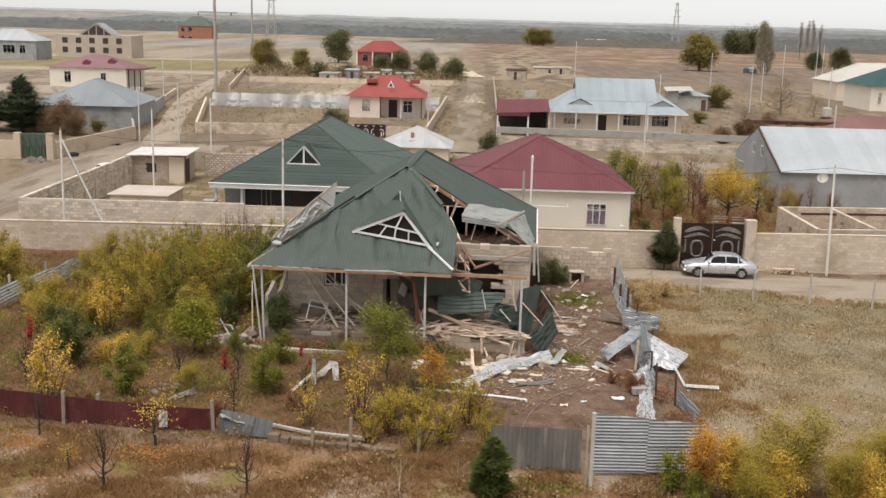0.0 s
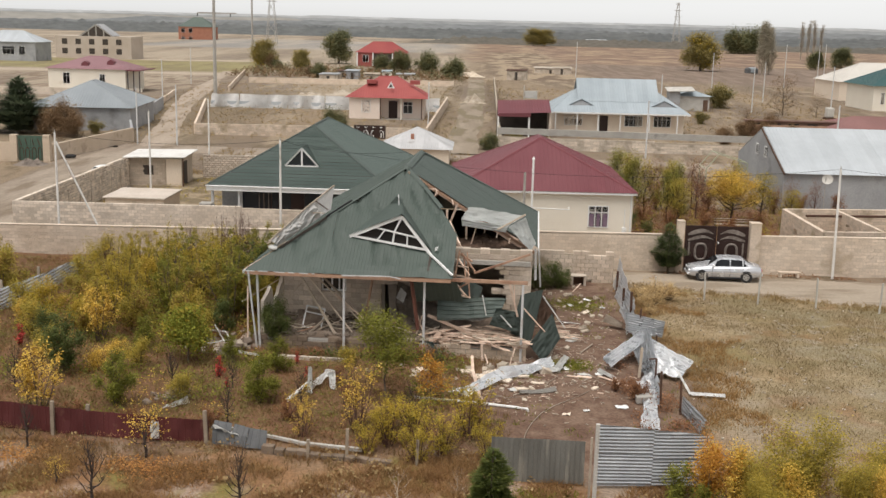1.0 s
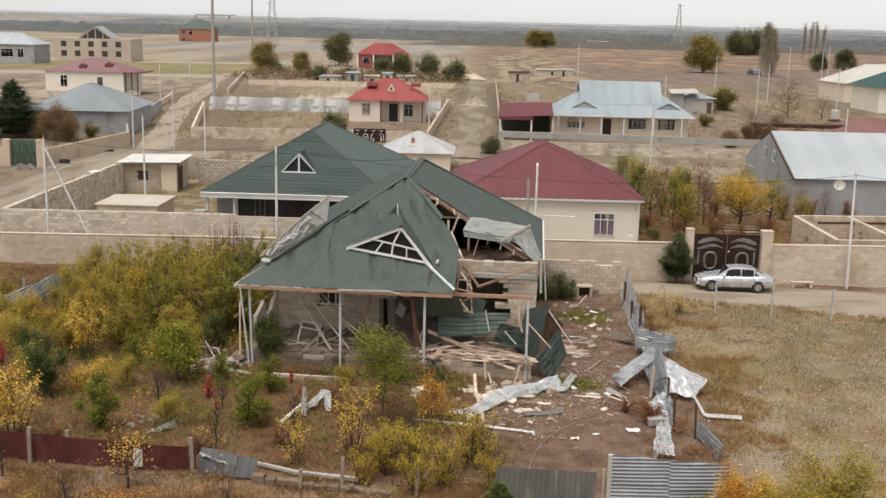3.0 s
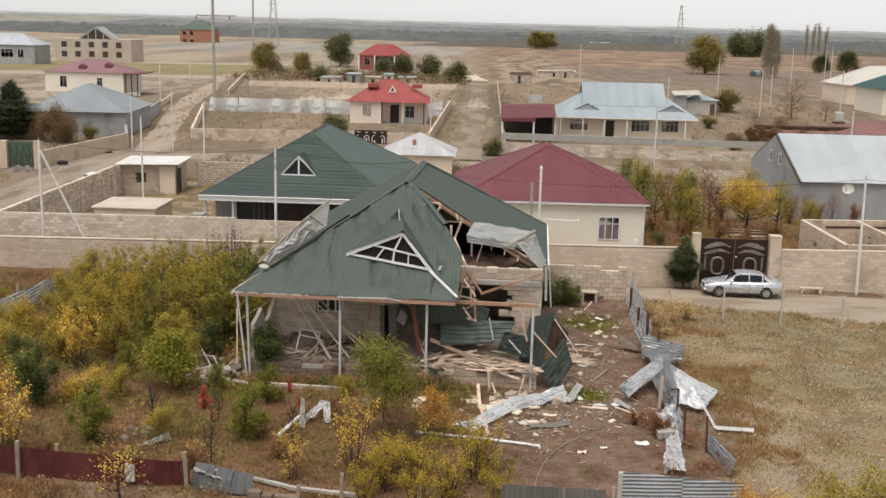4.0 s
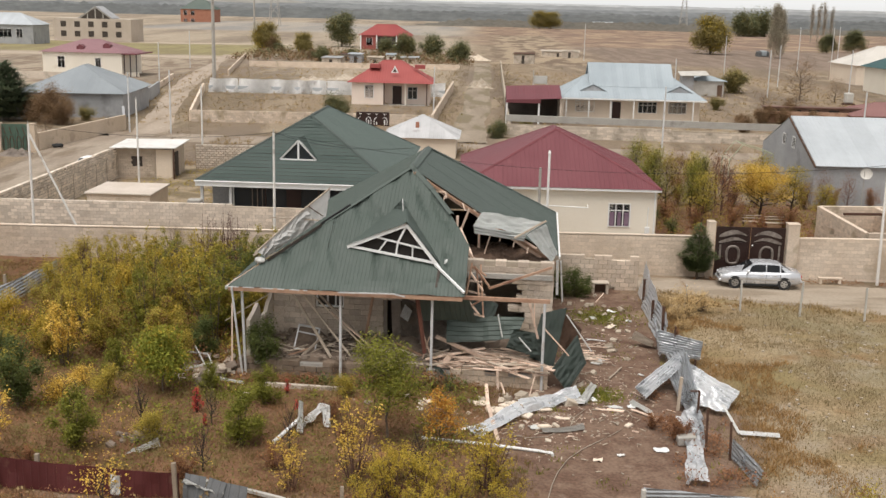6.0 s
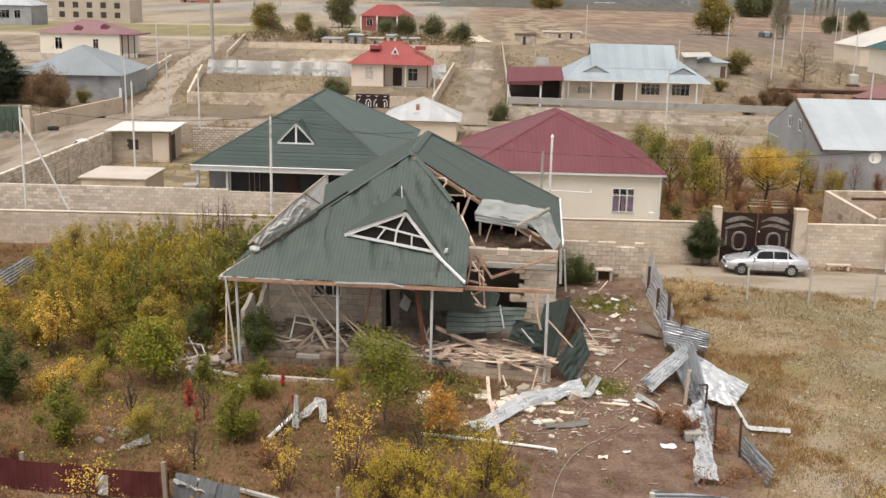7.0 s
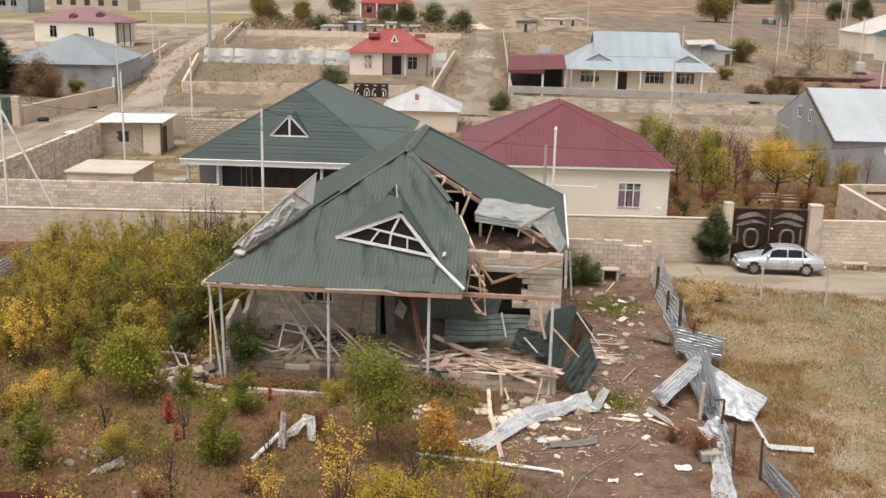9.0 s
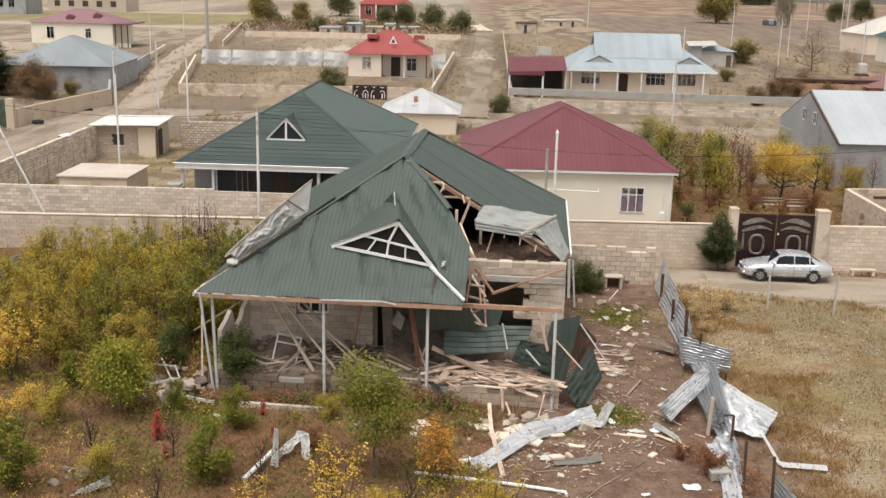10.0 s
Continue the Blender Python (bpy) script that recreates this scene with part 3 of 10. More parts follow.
# ---- block walls ----
def block_wall(name, p0, p1, top, label, material=STONE, bl=0.42, bh=0.215, thick=0.26, foot=0.3, singles=0, near=None, cap=None, ragged=0.0, holes=(), gap=0.0, core=None):
    """A wall of sawn limestone blocks in running bond with recessed joints. top: heights at both ends."""
    a, b = Vector((*p0, 0)), Vector((*p1, 0))
    d = b - a
    length, ang = d.length, math.atan2(d.y, d.x)
    u = d.normalized()
    z0 = min(land(*p0), land(*p1)) - foot
    t0, t1 = top if isinstance(top, tuple) else (top, top)
    bm = bmesh.new()
    v = Vector((-u.y, u.x, 0))
    h = thick / 2 - 0.018
    low = 0.05 + ragged
    pts = [bm.verts.new(a + v * s * h + u * e + Vector((0, 0, z))) for s in (-1, 1) for e, z in ((0, z0), (length, z0), (length, t1 - low), (0, t0 - low))]
    for f in ((0, 1, 2, 3), (7, 6, 5, 4), (0, 4, 5, 1), (1, 5, 6, 2), (2, 6, 7, 3), (3, 7, 4, 0)):
        bm.faces.new([pts[i] for i in f])
    if holes:
        bm.free()
        bm = bmesh.new()
        edges = sorted({0.0, length, *[e for hh in holes for e in hh[:2]]})
        for e0, e1 in zip(edges, edges[1:]):
            spans = [(z0, t0 + (t1 - t0) * (e0 + e1) / 2 / length - low)]
            for h0, h1, hz0, hz1 in holes:
                if h0 <= (e0 + e1) / 2 <= h1:
                    spans = [s for lo, hi in spans for s in ((lo, min(hi, hz0)), (max(lo, hz1), hi)) if s[1] - s[0] > 0.02]
            for lo, hi in spans:
                c = a + u * (e0 + e1) / 2
                bmesh.ops.create_cube(bm, size=1, matrix=Matrix.Translation((c.x, c.y, (lo + hi) / 2)) @ Matrix.Rotation(ang, 4, "Z") @ Matrix.Diagonal((e1 - e0, 2 * h, hi - lo, 1)))
    wall = solo(name, bm, core or MORTAR, label, "wall", kind="structure")
    rng = random.Random(name)
    rows = []
    n = math.ceil((max(t0, t1) - z0) / bh)
    for r in range(n):
        zc = z0 + (r + 0.5) * bh
        s = -bl / 2 if r % 2 else 0.0
        while s < length:
            e0, e1 = max(s, 0), min(s + bl, length)
            s += bl
            if e1 - e0 < 0.08:
                continue
            mid = (e0 + e1) / 2
            lim = t0 + (t1 - t0) * mid / length
            if ragged:
                lim -= ragged * max(0, noise.noise(Vector((mid * 0.8, 1.7, len(name)))) + 0.2)
            if zc + bh / 2 > lim + 0.06 or any(h0 < mid < h1 and hz0 < zc < hz1 for h0, h1, hz0, hz1 in holes):
                continue
            c = a + u * mid + v * rng.uniform(-0.008, 0.008)
            rows.append(((c.x, c.y, zc), ((e1 - e0) / 2 - 0.013 - gap, thick / 2 + rng.uniform(-0.003, 0.006 + gap), bh / 2 - 0.011 - gap * rng.uniform(0.5, 1)), ang + rng.uniform(-0.008, 0.008)))
    if near and singles:
        rows.sort(key=lambda q: (Vector(q[0]) - Vector(near)).length)
    if singles:
        base = boxes_mesh("brick", [((0, 0, 0), (bl / 2 - 0.013, thick / 2, bh / 2 - 0.011), 0)], material)
        for c, hs, t in rows[:singles]:
            ob = new("brick", base)
            ob.parent = wall
            ob.matrix_local = Matrix.Translation(c) @ Matrix.Rotation(t, 4, "Z") @ Matrix.Diagonal((hs[0] / (bl / 2 - 0.013), hs[1] / (thick / 2), 1, 1))
    if rows[singles:]:
        rest = new("brickwork", boxes_mesh("brickwork", rows[singles:], material))
        rest.parent = wall
        tagged(rest, kind="stuff")
    if cap:
        bm = bmesh.new()
        beam(bm, a + Vector((0, 0, t0 + 0.01)), b + Vector((0, 0, t1 + 0.01)), thick + 0.025, 0.05)
        part("coping", bm, cap, wall, "pale mortar coping")
    return wall


block_wall("wall_north_west", (-46, 66.6), (-9, 67.4), (1.3, 1.5), "long cream limestone block wall behind the orchard", WALL_STONE, singles=300, near=(-12, 67, 1), cap=WALL_STONE, core=WALL_JOINT)
block_wall("wall_north", (-9, 67.4), (13.5, 67.5), (1.75, 1.9), "cream limestone block wall along the street", WALL_STONE, singles=300, near=(6, 67, 1), cap=WALL_STONE, core=WALL_JOINT)
block_wall("wall_stub", (1.0, 63.7), (9.0, 63.6), (1.6, 1.45), "low wall of large limestone blocks at the yard corner", STONE, 0.5, 0.25, 0.3, singles=120, near=(9, 63.6, 0.6), holes=((5.9, 6.7, -0.7, 0.0),), gap=0.007, core=MORTAR, ragged=0.25)
block_wall("wall_street_east", (18.7, 67.5), (62, 67.8), (1.95, 2.45), "cream limestone block wall beside the brown gate", WALL_STONE, singles=300, near=(21, 67, 1), cap=WALL_STONE, core=WALL_JOINT)
block_wall("wall_compound_south", (-31.3, 71.0), (-7.5, 71.6), (2.3, 2.1), "pale limestone block wall of the neighbouring compound", RAW_STONE, singles=300, near=(-18, 71, 2), core=WALL_JOINT, ragged=0.04, gap=0.005)
block_wall("wall_compound_west", (-31.2, 71.2), (-31.55, 96.2), (2.3, 2.15), "pale limestone block wall with unfinished piers", RAW_STONE, gap=0.006, core=JOINT, ragged=0.1)
block_wall("wall_compound_north", (-26.2, 102.4), (-13, 103.2), (1.75, 1.7), "pale grey limestone block wall closing the compound", RAW_STONE, gap=0.012, core=JOINT)


# ---- the ruined house ----
H1 = thing("ruined_house", Matrix.Translation((-9.25, 45.65, 0)) @ Matrix.Rotation(radians(-3), 4, "Z"), "war-damaged limestone house with a green metal hip roof torn open", "house")
EAVE, FORK, BACK = 3.95, (6.07, 5.87, 7.95), (6.07, 12.3, 7.98)


def front_z(v):
    return EAVE + (v + 0.35) / 6.22 * 4.0


def side_z(u):
    return EAVE + (12.55 - u) / 6.48 * 4.0


def fp(u, v, lift=0.0):
    return (u, v, front_z(v) + lift)


def sp(u, v, lift=0.0):
    return (u, v, side_z(u) + lift)


# front slope, in three stretches that end at the torn edge
for poly in ([fp(-0.4, -0.35), fp(3.2, -0.35), fp(3.2, 3.12)],
             [fp(3.2, -0.35), fp(6.07, -0.35), FORK, fp(3.2, 3.12)],
             [fp(6.07, -0.35), fp(8.88, -0.35), fp(8.86, 2.0), fp(8.05, 3.35), fp(7.1, 4.62), FORK]):
    roof_panels(poly, (0, 1, 0.64), GREEN_ROOF, H1, pitch=0.15, high=0.009, crease=0.22, lumps=0.05 if poly[0][0] < 6 else 0.1, steps=0.3, off=(poly[0][0], 2.0))
# east slope, whole behind the tear
roof_panels([sp(6.12, 5.6), sp(9.2, 5.6), sp(12.55, 7.2), (12.55, 17.6, EAVE), BACK], (-1, 0, 0.62), GREEN_ROOF, H1, lumps=0.012, high=0.005)
bm = bmesh.new()
beam(bm, (12.6, 7.0, EAVE - 0.02), (12.6, 17.6, EAVE - 0.02), 0.07, 0.12)
part("gutter", bm, WHITE, H1, "white gutter along the whole eave")
# west slope and back slope
roof_panels([(-0.4, 0.6, EAVE), (-0.4, 17.6, EAVE), BACK, FORK], (1, 0, 0.62), GREEN_ROOF, H1, lumps=0.03)
roof_panels([(-0.4, 17.6, EAVE), (12.55, 17.6, EAVE), BACK], (0, -1, 0.75), GREEN_ROOF, H1)


def buckled(corners, ribs=7, lumps=0.12, seed=0, wave=0.025, across=14, curl_end=0.0, fold=0.0):
    """A ribbed sheet stretched over four corners, buckled. Ribs run from the first side to the third."""
    a, b, c, d = [Vector(p) for p in corners]
    n = (b - a).cross(d - a).normalized()
    if n.z < 0:
        n = -n
    bm = bmesh.new()
    nu = ribs * 4
    grid = []
    for i in range(nu + 1):
        s = i / nu
        row = []
        for j in range(across + 1):
            t = j / across
            p = a.lerp(b, s).lerp(d.lerp(c, s), t)
            w = lumps * (noise.noise(Vector((s * 2.3 + seed, t * 3.1, seed * 1.7))) + 0.6 * noise.noise(Vector((s * 6 + seed, t * 7, 2.0))))
            w += fold * (noise.noise(Vector((s * 0.9 + seed, t * 5.5, 4.0))) + 0.5 * noise.noise(Vector((s * 2.0 + seed, t * 11, 7.0))))
            p = p + n * (w + (wave if i % 4 in (1, 2) else 0) + curl_end * (2 * t - 1) ** 2)
            row.append(bm.verts.new(p))
        grid.append(row)
    for p, q in zip(grid, grid[1:]):
        for j in range(across):
            bm.faces.new((p[j], p[j + 1], q[j + 1], q[j]))
    bmesh.ops.solidify(bm, geom=bm.faces[:], thickness=0.006)
    bmesh.ops.recalc_face_normals(bm, faces=bm.faces)
    return bm


def ridge(parent, p, q, material, w=0.16):
    """A folded ridge cap of two thin wings."""
    p, q = Vector(p), Vector(q)
    d = (q - p).normalized()
    s = d.cross(Vector((0, 0, 1))).normalized()
    dn = Vector((0, 0, -w * 0.55))
    bm = bmesh.new()
    a, b = p + Vector((0, 0, 0.06)), q + Vector((0, 0, 0.06))
    vs = [bm.verts.new(x) for x in (a + s * w + dn, a, a - s * w + dn, b + s * w + dn, b, b - s * w + dn)]
    bm.faces.new((vs[0], vs[1], vs[4], vs[3]))
    bm.faces.new((vs[1], vs[2], vs[5], vs[4]))
    bmesh.ops.reverse_faces(bm, faces=bm.faces[:])
    bmesh.ops.solidify(bm, geom=bm.faces[:], thickness=0.01)
    part("ridge_cap", bm, material, parent)


ridge(H1, FORK, BACK, GREEN_ROOF, 0.2)
ridge(H1, Vector((-0.4, -0.35, EAVE)).lerp(Vector(FORK), 0.5), FORK, GREEN_ROOF, 0.1)
bm = bmesh.new()
beam(bm, (-0.4, -0.35, EAVE + 0.02), Vector((-0.4, -0.35, EAVE)).lerp(Vector(FORK), 0.2) + Vector((0, 0, 0.02)), 0.03, 0.03)
part("edge_strip", bm, WOOD, H1, "pale bare edge along the hip")
ridge(H1, BACK, (12.55, 17.6, EAVE), GREEN_ROOF, 0.17)
ridge(H1, (5.98, 5.98, 8.02), (7.1, 4.66, 7.2), GREEN_ROOF, 0.15)
ridge(H1, (7.08, 4.68, 7.19), (8.02, 3.42, 6.4), GREEN_ROOF, 0.12)
# wind-lifted seam and a punched slit low on the front slope
bm = bmesh.new()
beam(bm, fp(2.7, 2.62, 0.06), fp(3.75, 3.62, 0.08), 0.05, 0.1)
part("lifted_seam", bm, BLACK, H1, "dark lifted seam beside the hip")
bm = prism(bmesh.new(), [fp(7.72, -0.05, 0.05), fp(7.8, -0.05, 0.05), fp(7.86, 0.75, 0.07), fp(7.74, 0.8, 0.07)], 0.01)
part("slit", bm, VOID, H1, "black slit torn in the sheet")
part("bent_flap", buckled([fp(7.95, 0.95, 0.1), fp(8.06, 0.98, 0.12), fp(8.1, 1.12, 0.16), fp(7.97, 1.1, 0.15)], 1, 0.05, 3, 0.0, 4), WHITE, H1, "small white flap of torn sheet")

# walls: pieces of limestone block round the openings
house_blocks = []
hb = random.Random(5)


def lay(u0, u1, v, z0, z1, along="u", keep=None, t=0.2, bl=0.46, bh=0.235):
    """Courses of blocks between two ends; keep(mid, z) drops those that were blown out."""
    n = round((z1 - z0) / bh)
    for r in range(n):
        s = u0 - (bl / 2 if r % 2 else 0)
        while s < u1 - 0.05:
            e0, e1 = max(s, u0), min(s + bl, u1)
            s += bl
            if e1 - e0 < 0.07:
                continue
            mid, zc = (e0 + e1) / 2, z0 + (r + 0.5) * bh
            if keep and not keep(mid, zc):
                continue
            hs = ((e1 - e0) / 2 - 0.01, t, bh / 2 - 0.009)
            jit = hb.uniform(-0.012, 0.012)
            c = (mid, v + jit, zc) if along == "u" else (v + jit, mid, zc)
            house_blocks.append((c, hs, (0 if along == "u" else math.pi / 2) + hb.uniform(-0.01, 0.01), bl, t, bh))


def front_keep(u, z):
    edge = 10.92 - 0.18 * math.sin(z * 5.3) + hb.uniform(-0.22, 0.22)
    if 8.6 < u < edge and 1.15 < z < 4.0:
        return False
    if z > 4.35 and u < 8.6:
        return False
    return z < 4.5 or hb.random() < 0.75


for u0, u1, z0, z1 in ((0.7, 5.35, 0.25, 2.365), (6.1, 12.3, 0.25, 2.365), (0.7, 2.48, 2.365, 2.835), (3.67, 5.35, 2.365, 2.835), (6.1, 12.3, 2.365, 2.835),
                       (0.7, 2.48, 2.835, 3.54), (3.67, 12.3, 2.835, 3.54), (0.7, 12.3, 3.54, 4.72)):
    lay(u0, u1, 2.8, z0, z1, keep=front_keep)


def side_keep(v, z):
    hole = 3.1 + 0.4 * math.sin(z * 4)
    if hole < v < 4.6 + 0.3 * math.sin(z * 6) and 0.9 < z < 3.7:
        return False
    return z < 4.0 or v < 3.4


lay(2.6, 16.8, 12.1, -0.1, 4.2, "v", side_keep)
lay(2.6, 16.8, 0.9, 0.0, 4.0, "v")
HOUSE_STONE = surf("dusty_house_limestone", (0.45, 0.37, 0.295), (0.55, 0.465, 0.38), 0.8, 0.9, 0, 0.4, 18, obj=0.13, island=0.13, spots=(0.33, 0.27, 0.2), spot_at=0.58)
variants = {}
for i, (c, hs, turn, bl, t, bh) in enumerate(sorted(house_blocks, key=lambda q: q[0][1])):
    if i >= 300:
        break
    key = round(bl, 2)
    if key not in variants:
        variants[key] = boxes_mesh("brick", [((0, 0, 0), (bl / 2 - 0.01, t, bh / 2 - 0.009), 0)], HOUSE_STONE)
    ob = new("brick", variants[key])
    ob.parent = H1
    ob.matrix_local = Matrix.Translation(c) @ Matrix.Rotation(turn, 4, "Z") @ Matrix.Diagonal((hs[0] / (bl / 2 - 0.01), 1, 1, 1))
rest = new("brickwork", boxes_mesh("brickwork", [(c, hs, tn) for c, hs, tn, *_ in sorted(house_blocks, key=lambda q: q[0][1])[300:]], HOUSE_STONE))
rest.parent = H1
tagged(rest, kind="stuff")
# mortar cores
for x0, x1, y0, y1, z0, z1 in ((0.72, 2.46, 2.64, 2.96, 0.1, 3.9), (3.69, 5.33, 2.64, 2.96, 0.1, 3.9), (2.46, 3.69, 2.64, 2.96, 0.1, 2.35), (6.12, 8.5, 2.64, 2.96, 0.1, 3.9), (11.45, 12.28, 2.64, 2.96, 0.1, 4.1), (8.5, 12.28, 2.64, 2.96, 4.2, 4.68),
                               (11.94, 12.26, 5.0, 16.8, -0.3, 4.0), (0.74, 1.06, 2.9, 16.8, -0.3, 3.9), (0.7, 12.28, 16.6, 16.9, -0.4, 3.9), (1.0, 11.9, 7.6, 7.9, 0.3, 3.9)):
    part("wall_core", block(x0, x1, y0, y1, z0, z1), MORTAR, H1)
part("lintel", block(8.5, 12.25, 2.55, 3.05, 3.97, 4.2, 0.02), CONCRETE, H1, "grey concrete lintel over the blown-out opening")
part("lintel", block(2.4, 3.8, 2.58, 3.02, 3.62, 3.8, 0.02), CONCRETE, H1)
part("floor_slab", block(0.8, 12.2, 2.9, 16.7, 0.5, 0.86), CONCRETE, H1, "dusty concrete floor")
part("ceiling_panel", block(0.9, 9.4, 3.05, 16.6, 3.98, 4.06), WOOD_DARK, H1, "dark ceiling boards")
part("ceiling_panel", block(9.4, 12.0, 4.4, 16.6, 3.98, 4.06), WOOD_DARK, H1)

# window in the front wall and the dark doorway with its leaning leaf
win = part("window", block(2.48, 3.67, 2.9, 2.92, 2.38, 3.55), VOID, H1, "dark broken window")
for x0, x1, z0, z1 in ((2.48, 2.55, 2.38, 3.55), (3.6, 3.67, 2.38, 3.55), (2.94, 3.0, 2.38, 3.55), (3.28, 3.34, 2.38, 3.55), (2.48, 3.67, 2.38, 2.45)):
    part("window_bar", block(x0, x1, 2.76, 2.84, z0, z1), WHITE, win)
part("doorway", block(5.2, 6.3, 3.3, 3.34, 0.86, 3.05), VOID, H1, "black open doorway")
part("door_frame", block(5.36, 5.5, 2.62, 2.72, 0.9, 2.85, 0.01), DUSTY_PANEL, H1, "blue-grey door frame")
bm = block(-0.2, 0.2, -0.03, 0.03, 0, 2.0, 0.01)
part("door_leaf", bm, DUSTY_PANEL, H1, "grey door leaf knocked out of its frame", m=pose(6.0, 2.35, 0.9, -4, -3, 10))
# ceiling board and wall panels fallen in across the veranda
part("fallen_panel", buckled([(6.15, 2.2, 1.05), (8.3, 1.5, 1.2), (8.25, 2.2, 2.35), (6.1, 2.5, 3.05)], 5, 0.2, 51, 0.008, 12), DUSTY_PANEL, H1, "grey wall panel slumped across the veranda")
part("fallen_panel", buckled([(6.1, 2.05, 2.35), (6.45, 1.95, 2.15), (6.6, 2.0, 2.6), (6.3, 2.15, 2.85)], 1, 0.05, 52, 0.0, 4), PALE_SHEET, H1, "white paper sheet caught on the panel")

# veranda: plinth, columns, beams
plinth_rows = []
for r in range(4):
    s = -0.15 - (0.23 if r % 2 else 0)
    while s < 12.2:
        e0, e1 = max(s, -0.15), min(s + 0.46, 12.2)
        s += 0.46
        if e1 - e0 < 0.08 or (r == 3 and hb.random() < 0.25) or (r >= 2 and 7.4 < e0 < 8.2):
            continue
        plinth_rows.append((((e0 + e1) / 2, 0.22 + hb.uniform(-0.02, 0.02), 0.02 + (r + 0.5) * 0.22), ((e1 - e0) / 2 - 0.01, 0.2, 0.1), hb.uniform(-0.03, 0.03)))
plinth = part("plinth", block(-0.1, 12.15, 0.1, 2.62, -0.3, 0.8), CONCRETE, H1, "veranda platform on limestone blocks")
# Plinth blocks left of u = 8: brown damp plus veranda shade in one colour.
STONE_DARKENED = surf("darkened_limestone", (0.17, 0.125, 0.09), (0.27, 0.21, 0.155), 0.9, 0.92, 0, 0.4, 16, obj=0.2, spots=(0.11, 0.075, 0.05), spot_at=0.5, spot_scale=0.9)
pm = boxes_mesh("brick", [((0, 0, 0), (0.22, 0.2, 0.1), 0)], STONE_DARKENED)
pm_pale = boxes_mesh("brick", [((0, 0, 0), (0.22, 0.2, 0.1), 0)], WORN_PEACH)
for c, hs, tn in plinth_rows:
    ob = new("brick", pm_pale if c[0] > 8.0 else pm)
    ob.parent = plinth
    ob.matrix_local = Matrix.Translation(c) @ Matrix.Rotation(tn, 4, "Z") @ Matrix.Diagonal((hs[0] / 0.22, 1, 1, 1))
for u, du, foot, two in ((0.1, 0.12, 0.1, True), (4.02, 0.02, 0.1, False), (7.62, 0.0, 0.1, False), (11.95, 0.0, 0.15, False)):
    bm = bmesh.new()
    tube(bm, [(u + du, -0.04, foot), (u, 0, 3.85)], [0.055, 0.055], 10)
    part("column", bm, PALE_POST, H1, "thin grey-painted steel veranda column")
    if two:
        bm = bmesh.new()
        tube(bm, [(u + 0.02, -0.14, foot), (u - 0.28, -0.3, 3.5), (u - 0.3, -0.36, 3.9)], 0.045, 8)
        part("downpipe", bm, PALE_POST, H1, "pale drainpipe at the roof corner")
bm = bmesh.new()
tube(bm, [(12.08, 0.3, 0.15), (12.06, 0.3, 0.85)], 0.05, 8)
part("column_stub", bm, PALE_POST, H1)
bm = bmesh.new()
beam(bm, (-0.2, 0, 3.8), (4.9, 0, 3.79), 0.12, 0.15)
part("eave_beam", bm, WOOD_RED, H1, "reddish timber eave beam")
bm = bmesh.new()
beam(bm, (4.9, 0.02, 3.8), (8.2, 0.0, 3.83), 0.12, 0.15)
part("eave_beam", bm, WOOD_RED, H1, "reddish timber eave beam")
bm = bmesh.new()
beam(bm, (8.2, 0.0, 3.83), (12.15, 0.0, 3.82), 0.12, 0.14)
part("eave_beam", bm, WOOD_RED, H1, "bare timber eave beam left hanging in the open")
bm = bmesh.new()
beam(bm, (-0.35, -0.3, 3.83), (8.8, -0.3, 3.83), 0.05, 0.16)
part("eave_board", bm, WOOD_RED, H1, "reddish timber board under the roof edge")
# white gutter strip, broken into lengths
for u0, u1, z0, z1 in ((-0.45, 0.1, 3.93, 3.93), (0.25, 0.7, 3.93, 3.93), (0.95, 1.45, 3.93, 3.92), (1.6, 1.9, 3.92, 3.92), (2.1, 2.5, 3.92, 3.92), (2.65, 2.8, 3.92, 3.92), (4.0, 6.1, 3.9, 3.95), (6.1, 6.6, 3.95, 3.86)):
    bm = bmesh.new()
    beam(bm, (u0, -0.39, z0), (u1, -0.41, z1), 0.03, 0.03 if u0 < 3 else 0.05)
    part("gutter", bm, PALE_POST, H1, "broken white eave trim")
bm = bmesh.new()
beam(bm, (-0.42, -0.38, 3.86), (-0.42, 9.0, 3.86), 0.05, 0.1)
part("gutter", bm, WHITE, H1, "white side gutter")

# attic frame seen through the tear
for i in range(11):
    v = 5.6 + i * 1.1
    bm = bmesh.new()
    top = 6.2 if v < 12.4 else 6.2 + 0
    beam(bm, (6.1, min(v, 12.3), 7.72), (12.3, v, 3.9), 0.06, 0.12)
    part("rafter", bm, WOOD, H1)
for k in range(4):
    u = 6.75 + k * 0.78
    bm = bmesh.new()
    beam(bm, (u, 5.45, side_z(u) - 0.06), (u + 0.12, 4.9, side_z(u) - 0.25), 0.05, 0.06)
    part("batten_end", bm, WOOD, H1, "pale broken batten end")
bm = bmesh.new()
beam(bm, (6.2, 5.5, side_z(6.2) - 0.12), (9.3, 5.5, side_z(9.3) - 0.12), 0.06, 0.1)
part("rafter", bm, WOOD_RED, H1)
bm = bmesh.new()
beam(bm, (9.3, 5.5, side_z(9.3) - 0.1), (12.4, 5.3, side_z(12.4) + 0.02), 0.07, 0.12)
part("rafter", bm, WOOD_RED, H1)
